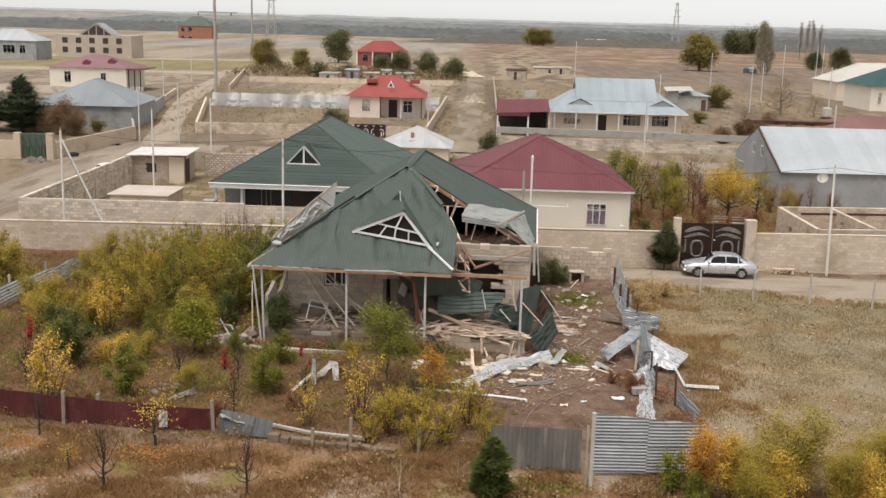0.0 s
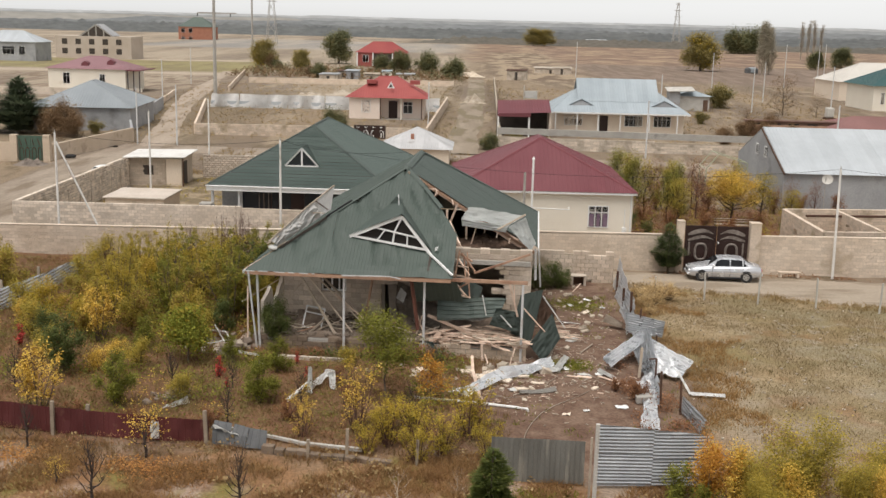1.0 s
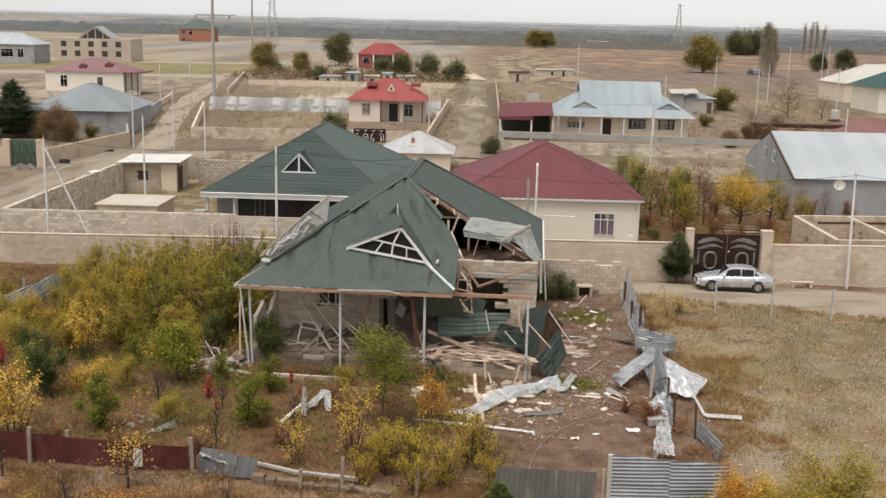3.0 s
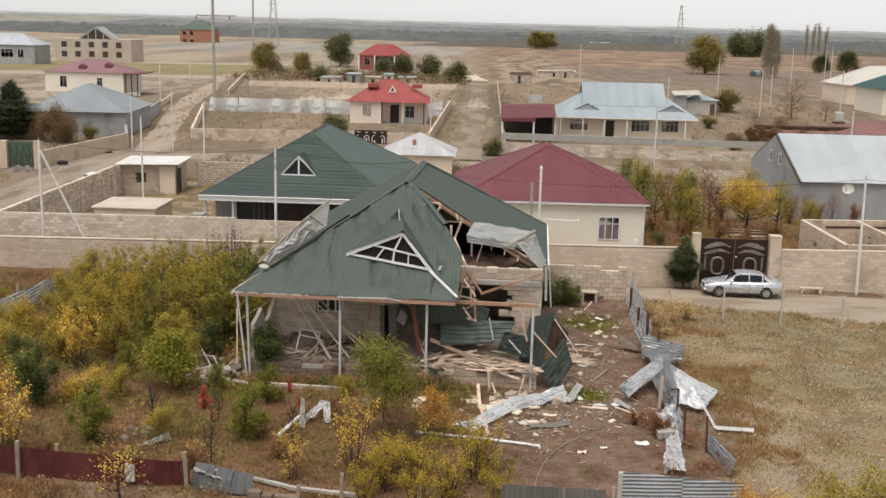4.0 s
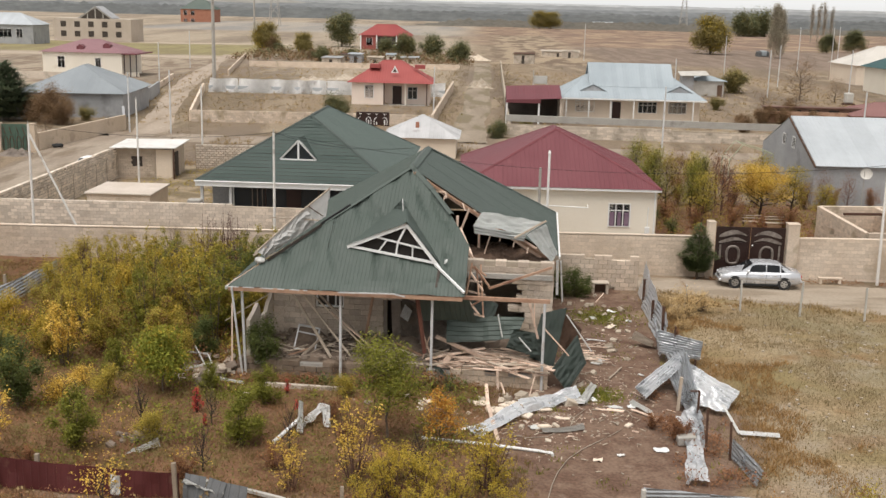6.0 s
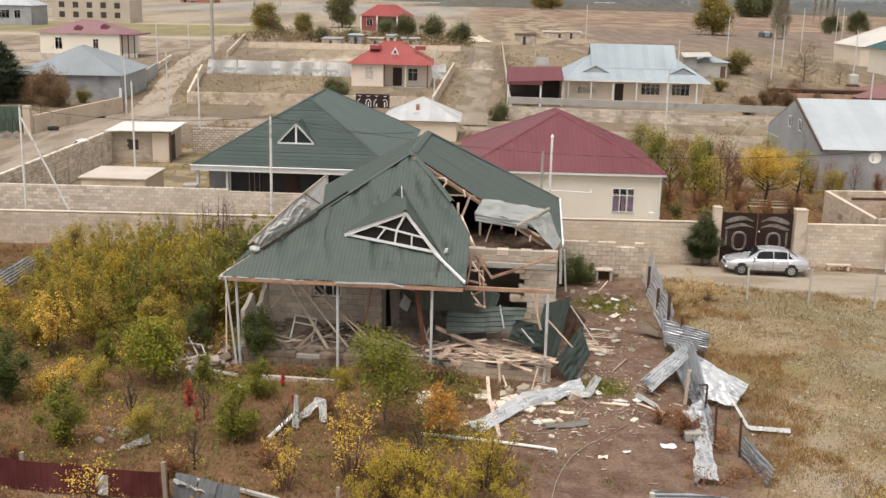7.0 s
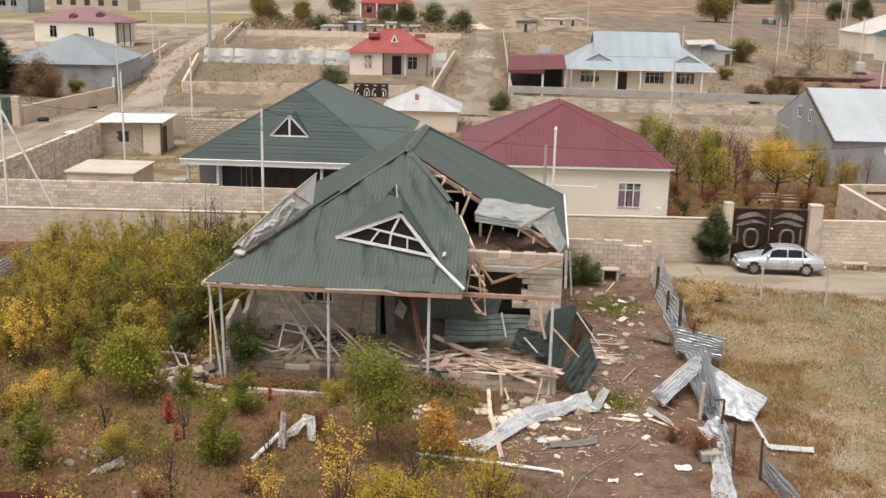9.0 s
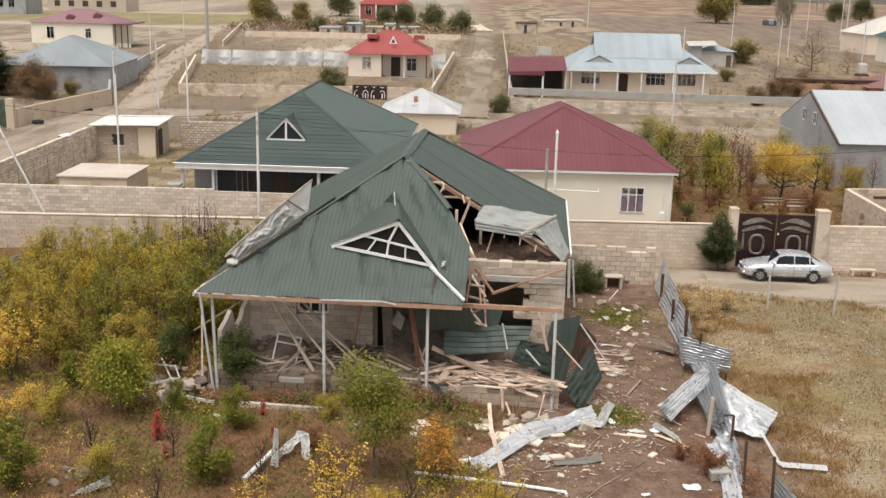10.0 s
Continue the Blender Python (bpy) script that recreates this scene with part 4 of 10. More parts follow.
for p, q, w in (((9.57, 4.9, 5.3), (9.32, 4.9, 4.4), 0.06), ((10.0, 4.8, 5.3), (9.97, 4.8, 5.05), 0.06), ((10.6, 4.8, 5.1), (10.57, 4.7, 4.85), 0.05), ((11.2, 4.8, 4.85), (11.16, 4.7, 4.6), 0.05), ((7.1, 5.2, 7.02), (7.56, 5.2, 7.01), 0.06), ((7.67, 4.9, 7.05), (7.46, 4.8, 6.55), 0.05), ((8.65, 4.7, 6.42), (8.12, 4.55, 4.95), 0.08),
                ((7.7, 3.4, 6.0), (9.1, 3.0, 4.55), 0.1), ((9.1, 2.75, 4.5), (8.3, 4.6, 5.6), 0.07), ((8.2, 4.2, 4.1), (8.2, 4.2, 6.2), 0.1), ((9.0, 6.5, 4.1), (9.0, 6.5, 6.0), 0.1), ((6.2, 6.5, 4.1), (6.2, 6.5, 7.8), 0.12),
                ((6.0, 5.8, 7.7), (6.0, 5.8, 4.1), 0.12), ((4.0, 4.0, 4.1), (6.0, 5.7, 7.5), 0.1)):
    bm = bmesh.new()
    beam(bm, p, q, w, w)
    part("timber", bm, WOOD, H1, "broken attic timber")
# spilled clay and straw insulation on the ceiling
bm = bmesh.new()
bmesh.ops.create_grid(bm, x_segments=60, y_segments=52, size=1, matrix=Matrix.Translation((9.2, 5.6, 4.1)) @ Matrix.Diagonal((2.9, 2.6, 1, 1)))
for v in bm.verts:
    v.co.z += 0.16 + 0.3 * noise.noise(v.co * 0.9) + 0.12 * noise.noise(v.co * 3.3) + 0.1 * noise.noise(Vector((v.co.x * 8, v.co.y * 8, 1)))
part("attic_fill", bm, surf("attic_earth", (0.06, 0.038, 0.027), (0.125, 0.08, 0.055), 2.2, 0.97, 0, 0.5, 14, spots=(0.19, 0.14, 0.105), spot_scale=3.5, spot_at=0.6), H1, "brown earth fill spilled over the attic floor")

# peeled sheets over the tear
PALE_PEEL = surf("dull_pale_underside", (0.52, 0.54, 0.52), (0.6, 0.62, 0.6), 0.9, 0.5, 0.0, 0.03, 30, spots=(0.46, 0.47, 0.45), spot_scale=1.2, spot_at=0.62, grain=0.06)
part("peeled_sheet", buckled([(8.85, 4.6, 5.75), (9.15, 5.3, 6.2), (11.85, 5.3, 5.85), (11.1, 4.5, 5.45)][::1], 4, 0.12, 31, 0.012, 16), PALE_PEEL, H1, "pale underside of a roof sheet peeled back over the slope")
part("peeled_sheet", buckled([(8.9, 4.55, 5.4), (8.85, 4.6, 5.75), (11.1, 4.5, 5.45), (11.0, 4.5, 5.15)], 3, 0.06, 32, 0.02, 12), PALE_PEEL, H1, "")
part("peeled_sheet", buckled([(11.1, 4.5, 5.45), (11.9, 5.2, 5.8), (12.45, 5.0, 4.6), (12.2, 4.4, 4.3)], 5, 0.06, 33, 0.015, 12), PALE_PEEL, H1, "silvery roof sheet bent over the broken corner")
bm = bmesh.new()
beam(bm, (10.6, 4.4, 5.3), (11.9, 4.9, 6.0), 0.07, 0.07)
part("timber", bm, WOOD_GREY, H1, "batten lying over the peeled sheet")
for p, q in (((12.45, 4.6, 4.4), (12.5, 4.5, 2.9)), ((12.6, 4.9, 4.3), (12.75, 4.8, 2.5))):
    bm = bmesh.new()
    beam(bm, p, q, 0.12, 0.012)
    part("hanging_strip", bm, ZINC, H1, "zinc strip hanging from the eave")
# lifted sheets over the west hip
PALE_SKIN = surf("pale_primed_sheet", (0.72, 0.71, 0.69), (0.82, 0.81, 0.79), 1.5, 0.6, 0.0, 0.06, 30, spots=(0.6, 0.58, 0.55), spot_scale=1.2)
part("peeled_sheet", buckled([(2.12, 2.15, 5.75), (2.88, 2.85, 6.22), (3.02, 2.95, 7.35), (1.95, 2.0, 6.45)], 3, 0.03, 34, 0.006, 10), PALE_SKIN, H1, "pale roof sheet standing up off the west slope")
bm = bmesh.new()
beam(bm, (2.3, 2.2, 6.72), (2.78, 2.7, 6.25), 0.02, 0.04)
part("batten", bm, WOOD_DARK, H1)
# one sheet crumpled between the torn hip and the loose batten
vs, fs = [], []
lo0, lo1, up0, up1 = Vector((0.85, 0.8, 4.85)), Vector((2.5, 2.42, 5.95)), Vector((0.55, 0.6, 5.14)), Vector((2.2, 2.16, 6.66))
for i in range(49):
    s = i / 48
    for k in range(21):
        t = k / 20
        q = lo0.lerp(lo1, s).lerp(up0.lerp(up1, s), t)
        crease = abs(noise.noise(Vector((s * 5.5 - t * 2.2, t * 1.6 + s, 3.1)))) + 0.45 * abs(noise.noise(Vector((s * 12 + t * 3, t * 3.5, 8.4))))
        bulge = 0.13 * math.sin(math.pi * min(1, t * 1.15)) * (0.6 + 0.4 * math.sin(s * 7)) + 0.3 * (0.36 - crease) * math.sin(math.pi * t) ** 0.5
        q = q + Vector((0.45, -0.8, 0.3)) * bulge
        vs.append(tuple(q))
fs = [(i * 21 + k, (i + 1) * 21 + k, (i + 1) * 21 + k + 1, i * 21 + k + 1) for i in range(48) for k in range(20)]
CRUMPLED = surf("dusty_crumpled_sheet", (0.36, 0.355, 0.34), (0.48, 0.475, 0.455), 1.6, 0.75, 0.0, 0.04, 30, spots=(0.36, 0.33, 0.3), spot_scale=0.9, spot_at=0.6, grain=0.08)
crush = bmesh.new()
crush.from_mesh(raw_mesh("peeled_sheet", vs, fs, CRUMPLED))
bmesh.ops.solidify(crush, geom=crush.faces[:], thickness=0.008)
bmesh.ops.recalc_face_normals(crush, faces=crush.faces)
part("peeled_sheet", crush, CRUMPLED, H1, "crumpled grey roof sheet folded over the hip")
for p, q, w in (((0.5, 0.5, 5.08), (1.98, 1.94, 6.5), 0.045), ((1.98, 1.94, 6.5), (3.03, 2.95, 7.37), 0.05), ((0.75, 0.75, 4.78), (1.2, 1.1, 5.0), 0.05), ((0.4, 0.7, 4.95), (0.9, 0.8, 5.3), 0.05), ((0.78, 1.95, 6.26), (2.74, 2.15, 6.18), 0.04)):
    bm = bmesh.new()
    beam(bm, p, q, w, w)
    part("batten", bm, WOOD_GREY, H1, "pale batten of the torn hip")
bm = bmesh.new()
bmesh.ops.create_icosphere(bm, subdivisions=2, radius=0.18, matrix=Matrix.Translation((0.66, 0.72, 4.76)) @ Matrix.Diagonal((1.2, 1, 0.75, 1)))
for v in bm.verts:
    v.co += Vector((0, 0, 0.08)) * noise.noise(v.co * 6) + Vector((0.05, 0, 0)) * noise.noise(v.co * 9)
part("sack", bm, PALE_SHEET, H1, "pale sack lying at the roof edge")

# Dark bar along the hip imitates the shadow gap below the lifted sheet.
bm = bmesh.new()
beam(bm, (0.95, 0.78, 4.76), (2.75, 2.54, 5.92), 0.05, 0.1)
part("torn_edge", bm, VOID, H1, "dark bar for the shadow gap under the lifted sheet")

# the gable dormer, pushed askew
ATTIC_DARK = surf("unlit_attic", (0.016, 0.014, 0.012), (0.028, 0.023, 0.02), 1.0, 0.95)
DL, DT, DB, DR = Vector((4.1, 1.6, 5.3)), Vector((6.44, 1.1, 6.36)), Vector((7.58, 0.94, 4.92)), Vector((8.86, -0.3, 4.1))
dorm = part("dormer", prism(bmesh.new(), [DL + Vector((0, 0.12, -0.02)), DB + Vector((0, 0.12, -0.05)), DT + Vector((0, 0.12, -0.05))], 0.02), ATTIC_DARK, H1, "dark pane field of the twisted gable dormer")
for p, q, w in ((DL + Vector((-0.1, 0, -0.03)), DT, 0.15), (DT, DB + Vector((0.2, -0.05, -0.2)), 0.13), (DL, DB, 0.09), (DB + Vector((0, 0, -0.04)), DR, 0.08)):
    bm = bmesh.new()
    beam(bm, p, q, 0.08, w)
    part("dormer_frame", bm, WHITE, dorm, "white-painted gable frame")


def tri(a, b):
    """A point of the dormer's face: a along the sill, b up towards the peak."""
    base = DL.lerp(DB, a)
    return base.lerp(DT, b) + Vector((0, 0.02, 0))


for p, q, w in ((tri(0.34, 0), tri(0.28, 0.42), 0.06), (tri(0.55, 0), tri(0.5, 0.42), 0.07), (tri(0.74, 0), tri(0.78, 0.34), 0.05), (tri(0.02, 0.44), tri(0.98, 0.36), 0.07), (tri(0.5, 0.42), tri(0.6, 0.97), 0.08)):
    bm = bmesh.new()
    beam(bm, p, q, 0.05, w)
    part("glazing_bar", bm, WHITE, dorm)
# dormer roof wings
rb = Vector((5.94, 3.92, 6.74))
roof_panels([DL + Vector((-0.15, -0.05, 0.02)), DT + Vector((0, -0.12, 0.1)), rb], (-0.5, 1, -0.1), GREEN_ROOF, H1, "dormer_panel", lumps=0.04, steps=0.5, high=0.003)
roof_panels([DT + Vector((0, -0.12, 0.1)), DB + Vector((0.28, -0.05, -0.05)), rb], (0.4, 1, -0.1), GREEN_ROOF, H1, "dormer_panel", lumps=0.04, steps=0.5, high=0.003)
ridge(H1, DT + Vector((0, -0.12, 0.09)), rb, GREEN_ROOF, 0.1)
part("dormer_flashing", buckled([(5.55, 3.55, 6.5), (6.1, 2.7, 6.58), (6.2, 2.9, 6.72), (5.85, 3.95, 6.85)], 2, 0.06, 40, 0.0, 8), GREEN_ROOF, H1, "green flashing bent up behind the dormer")
bm = bmesh.new()
tube(bm, [(6.1, 2.6, 6.6), (6.08, 2.62, 6.95), (6.05, 2.7, 7.1)], [0.03, 0.025, 0.015], 6)
part("spike", bm, PALE_POST, H1, "thin bent finial rod")

# front slope fallen past the beam
roof_panels([(6.9, 0.3, 3.85), (8.95, 0.3, 3.85), (9.3, 1.0, 2.6), (7.2, 1.5, 2.75)], (0.1, 0.6, -1), GREEN_ROOF, H1, "fallen_roof_panel", lumps=0.1, steps=0.3)
roof_panels([(8.15, 0.75, 1.72), (10.9, 0.85, 2.0), (11.2, 1.4, 2.72), (8.1, 1.3, 2.78)], (1, 0.05, 0.05), GREEN_ROOF, H1, "fallen_roof_panel", lumps=0.2, steps=0.2, off=(3, 1), high=0.035)
part("fallen_roof_panel", buckled([(10.5, 0.6, 1.7), (10.8, 0.85, 2.4), (12.0, 1.0, 2.2), (11.9, 0.7, 1.3)], 5, 0.1, 61, 0.012, 14), GREEN_ROOF, H1, "crumpled green roof sheet folded over the edge")
part("fallen_roof_panel", buckled([(11.45, 0.9, 1.25), (12.4, 0.7, 0.95), (12.85, 1.5, 3.2), (11.85, 1.7, 2.85)], 5, 0.05, 62, 0.012, 14), GREEN_ROOF, H1, "green roof sheet hanging beside the end column")
part("fallen_roof_panel", buckled([(12.3, 0.35, 0.95), (12.95, 0.1, 0.2), (13.7, 1.0, 1.1), (13.3, 1.5, 2.1)], 5, 0.08, 63, 0.012, 14), GREEN_ROOF, H1, "twisted green sheet reaching the soil")
part("fallen_roof_panel", buckled([(12.6, 1.3, 1.6), (13.2, 1.3, 0.9), (13.5, 2.2, 2.1), (12.75, 1.9, 2.9)], 3, 0.1, 64, 0.02, 10), WOOD_DARK, H1, "dark underside of a fallen sheet")
part("fallen_roof_panel", buckled([(8.6, 1.5, 2.7), (9.9, 1.4, 2.4), (10.1, 2.2, 3.0), (9.35, 2.5, 3.35)], 3, 0.06, 65, 0.02, 8), GREEN_ROOF, H1, "")
part("fallen_roof_panel", buckled([(7.75, 0.0, 0.95), (8.05, -0.15, 1.0), (8.9, -0.9, 0.0), (8.5, -0.95, 0.0)], 2, 0.12, 66, 0.015, 12), GREEN_ROOF, H1, "narrow green strip sliding off the plinth")
for p, q, w in (((10.15, 0.75, 3.0), (10.35, 0.65, 2.1), 0.06), ((11.0, 0.45, 2.2), (11.5, 0.3, 1.7), 0.07), ((12.85, 1.5, 2.9), (13.9, 1.3, 1.5), 0.06)):
    bm = bmesh.new()
    beam(bm, p, q, w, 0.03)
    part("batten", bm, PALE_SHEET, H1, "pale splintered batten")
# wrecked wooden ladder-like frame by the opening
for p, q in (((9.0, 1.9, 4.75), (8.75, 1.2, 2.95)), ((9.35, 1.9, 4.7), (9.55, 1.2, 2.75)), ((8.75, 1.2, 2.95), (9.6, 1.15, 2.75)), ((8.9, 1.6, 4.1), (9.45, 1.6, 4.05)), ((8.85, 1.5, 3.7), (9.6, 1.5, 3.55)),
             ((9.0, 1.3, 3.1), (9.6, 1.35, 3.5)), ((9.1, 1.8, 4.65), (9.75, 1.5, 3.9)), ((9.2, 1.85, 4.5), (9.35, 1.4, 3.4)), ((9.0, 1.9, 4.6), (9.6, 1.7, 4.3)), ((8.95, 1.8, 4.4), (9.5, 1.5, 3.7)), ((8.85, 1.4, 3.4), (9.4, 1.2, 2.8))):
    bm = bmesh.new()
    beam(bm, p, q, 0.055, 0.065)
    part("timber", bm, WOOD_RED if p[0] > 8.95 else WOOD, H1)
bm = bmesh.new()
beam(bm, (9.7, 1.8, 3.75), (12.2, 2.35, 4.6), 0.07, 0.09)
part("timber", bm, WOOD_RED, H1, "long timber leaning on the wall top")


def timbers(rows):
    """Posts, rafters and laths thrown about the house, from end to end."""
    for p, q, w, m in rows:
        bm = bmesh.new()
        beam(bm, p, q, w * 0.55, w)
        part("timber", bm, m, H1)


timbers((((11.35, 0.6, 3.6), (11.75, 0.7, 2.1), 0.09, WOOD), ((11.55, 0.7, 3.55), (11.6, 0.6, 2.6), 0.05, WOOD), ((6.95, 0.15, 4.1), (7.3, 0.6, 1.3), 0.15, OXIDE), ((5.1, 1.8, 3.7), (4.7, 2.0, 1.4), 0.1, WOOD_RED),
                   ((1.55, 1.4, 3.75), (3.55, 0.5, 0.95), 0.11, WOOD_GREY), ((1.75, 1.6, 3.75), (4.3, 0.7, 1.0), 0.07, WOOD_GREY), ((2.0, 1.7, 3.75), (5.0, 1.0, 1.1), 0.06, WOOD_GREY), ((2.3, 1.8, 3.7), (5.4, 0.8, 1.05), 0.09, WOOD_GREY), ((3.4, 1.3, 2.6), (5.6, 0.6, 1.05), 0.05, WOOD)))
timbers((((2.3, 0.4, 0.9), (3.1, 1.2, 1.6), 0.09, WOOD_GREY), ((4.6, 1.0, 1.1), (5.3, 1.5, 1.75), 0.06, WOOD_RED), ((1.75, 0.4, 0.95), (2.6, 0.7, 1.2), 0.06, WOOD_RED), ((7.55, 0.9, 1.0), (7.2, 0.9, 2.0), 0.05, WOOD), ((7.2, 0.8, 1.0), (7.45, 0.9, 1.9), 0.05, WOOD), ((5.6, 0.3, 1.0), (7.9, 0.25, 0.95), 0.06, WOOD_GREY),
                   ((7.7, 1.0, 1.9), (9.8, 0.5, 1.2), 0.14, WOOD), ((8.3, 0.4, 1.3), (8.05, 0.4, 0.9), 0.22, WOOD), ((6.0, 1.6, 1.35), (7.2, 1.1, 1.0), 0.08, WOOD_RED), ((12.0, 1.1, 2.4), (13.0, 0.9, 1.4), 0.05, WOOD), ((-0.8, 0.7, 2.2), (1.0, 1.6, 3.3), 0.03, WOOD_GREY)))
# knocked-out window frame on the platform
wf = part("window_frame", block(-0.45, 0.45, -0.03, 0.03, 0.0, 0.06), PALE_POST, H1, "white window frame torn out and leaning", m=pose(2.35, 1.0, 1.0, -32, 12, 8))
for x0, x1, z0, z1 in ((-0.45, 0.45, 1.0, 1.06), (-0.45, -0.39, 0.06, 1.0), (0.39, 0.45, 0.06, 1.0), (-0.39, 0.39, 0.72, 0.77)):
    part("frame_bar", block(x0, x1, -0.03, 0.03, z0, z1), PALE_POST, wf)
# broken plastered wall closing the platform to the west
jag = ((0.25, 0.7), (0.25, 2.4), (0.5, 2.5), (0.8, 2.65), (1.12, 2.88), (1.25, 2.7), (1.32, 2.3), (1.5, 2.0), (1.7, 2.2), (1.95, 2.3), (2.15, 2.6), (2.4, 2.75), (2.6, 3.1), (2.6, 0.7))
part("wall_stub", prism(bmesh.new(), [(0.3 + 0.15 * v, v, z) for v, z in jag], 0.16), surf("chalky_plaster", (0.5, 0.43, 0.35), (0.6, 0.53, 0.45), 0.8, 0.9, 0, 0.3, 14, spots=(0.38, 0.31, 0.24), spot_scale=1.3, spot_at=0.58), H1, "broken plastered wall at the platform end")
bm = bmesh.new()
beam(bm, (0.9, 1.5, 2.0), (1.7, 1.9, 2.9), 0.04, 0.06)
part("timber", bm, WOOD_GREY, H1)


# ---- neighbouring houses ----
def window(parent, m, w, h, cols=2, frame_mat=None, label="", arch=False, bars=True):
    """A window set into a wall: pane field, frame and bars. m: pose of its sill's centre, looking along -y."""
    frame_mat = frame_mat or WHITE
    win = part("window", block(-w / 2, w / 2, 0.02, 0.05, 0, h), GLASS, parent, label, m=m)
    f = 0.055
    for x0, x1, z0, z1 in ((-w / 2 - 0.02, -w / 2 + f, 0, h), (w / 2 - f, w / 2 + 0.02, 0, h), (-w / 2 + f, w / 2 - f, 0, f), (-w / 2 + f, w / 2 - f, h - f, h)):
        part("window_frame", block(x0, x1, -0.05, 0.018, z0, z1), frame_mat, win)
    if bars:
        for i in range(1, cols):
            x = -w / 2 + w * i / cols
            part("glazing_bar", block(x - 0.03, x + 0.03, -0.04, 0.016, f, h - f), frame_mat, win)
        part("glazing_bar", block(-w / 2 + f, w / 2 - f, -0.035, 0.012, h * 0.68, h * 0.68 + 0.05), frame_mat, win)
    return win


def hip_roof(parent, x0, x1, y0, y1, z, fork_y, back_y, top, material, pitch=0.25, name="roof_panel", tile=False, fascia=None, xr=None, cap=None, side=None):
    xm = (x0 + x1) / 2 if xr is None else xr
    f, b = (xm, fork_y, top), (xm, back_y, top)
    if tile:
        # stepped courses on the front slope
        n = 20
        for i in range(n):
            s0, s1 = i / n, (i + 1) / n
            a0, a1 = Vector((x0, y0, z)).lerp(Vector(f), s0), Vector((x1, y0, z)).lerp(Vector(f), s0)
            b0, b1 = Vector((x0, y0, z)).lerp(Vector(f), s1), Vector((x1, y0, z)).lerp(Vector(f), s1)
            bm = bmesh.new()
            up = Vector((0, -0.005, 0.018 + 0.01 * (i % 4 == 0)))
            vs = [bm.verts.new(p) for p in (a0 + up, a1 + up, b1 + up * 0.2, b0 + up * 0.2)]
            bm.faces.new(vs)
            bmesh.ops.solidify(bm, geom=bm.faces[:], thickness=0.06)
            part("roof_course", bm, material, parent)
    else:
        roof_panels([(x0, y0, z), (x1, y0, z), f], (0, 1, (top - z) / (fork_y - y0)), material, parent, name, pitch=pitch, steps=4)
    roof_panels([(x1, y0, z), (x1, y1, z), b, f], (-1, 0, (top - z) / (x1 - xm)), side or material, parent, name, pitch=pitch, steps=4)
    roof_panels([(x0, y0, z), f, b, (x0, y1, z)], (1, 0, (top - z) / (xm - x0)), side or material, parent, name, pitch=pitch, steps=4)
    roof_panels([(x0, y1, z), (x1, y1, z), b], (0, -1, (top - z) / (y1 - back_y)), material, parent, name, pitch=pitch, steps=4)
    for p, q in (((x0, y0, z), f), ((x1, y0, z), f), (f, b), (b, (x1, y1, z)), (b, (x0, y1, z))):
        ridge(parent, p, q, cap or material, 0.13)
    if fascia:
        for a, c in (((x0 + 0.05, y0 + 0.05), (x1 - 0.05, y0 + 0.05)), ((x1 - 0.05, y0 + 0.05), (x1 - 0.05, y1)), ((x0 + 0.05, y0 + 0.05), (x0 + 0.05, y1))):
            bm = bmesh.new()
            beam(bm, (*a, z - fascia / 2 - 0.02), (*c, z - fascia / 2 - 0.02), 0.04, fascia)
            part("fascia", bm, WHITE, parent, "white eave fascia")
        # Under a deep fascia the soffit is coloured dark, as eave shade.
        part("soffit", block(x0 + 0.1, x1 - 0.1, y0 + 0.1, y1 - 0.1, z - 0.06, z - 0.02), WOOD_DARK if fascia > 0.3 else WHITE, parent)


# green-roofed house behind the block wall
# Ridge cap colours sit below their roofs' tone, painting the shade of the relief.
GREEN_CAP = surf("green_ridge_relief_shade", (0.035, 0.05, 0.043), (0.05, 0.066, 0.057), 1.2, 0.55, 0.0, 0.05, 30)
# Darker copy of the tile green: the side slopes' shading is in its colour.
GREEN_SHADED = surf("green_shaded_sheet", (0.084, 0.111, 0.099), (0.1, 0.13, 0.116), 0.7, 0.62, 0.0, 0.06, 40, obj=0.05)
RED_CAP = surf("red_ridge_relief_shade", (0.13, 0.03, 0.036), (0.17, 0.042, 0.05), 1.2, 0.55, 0.0, 0.05, 30)
H2 = thing("green_house", Matrix.Translation((-19.1, 75.6, 0)) @ Matrix.Rotation(radians(-1.0), 4, "Z"), "house with a dark green tiled hip roof and a shaded veranda", "house")
hip_roof(H2, 0, 13.6, 0, 20.5, 2.95, 6.4, 13.4, 6.9, GREEN_TILE, tile=True, fascia=0.36, cap=GREEN_CAP, side=GREEN_SHADED)
part("wall", block(0.6, 12.9, 2.4, 19.8, -0.7, 2.85), STONE_GREY, H2, "limestone wall under the veranda roof")
part("veranda_floor", block(0.4, 13.2, 0.3, 2.45, -0.7, 0.1), CONCRETE, H2)
for u in (0.4, 2.35, 9.0, 13.1):
    bm = block(u - 0.09, u + 0.09, 0.3, 0.48, 0.1, 2.85, 0.01)
    part("column", bm, PALE_POST, H2, "white veranda column")
part("veranda_glazing", block(2.3, 13.0, 1.2, 1.26, 0.1, 2.85), GLASS, H2, "dark glazed veranda front")
part("veranda_end", block(0.62, 2.3, 2.2, 2.38, 0.1, 2.85), RENDER_GREY, H2)
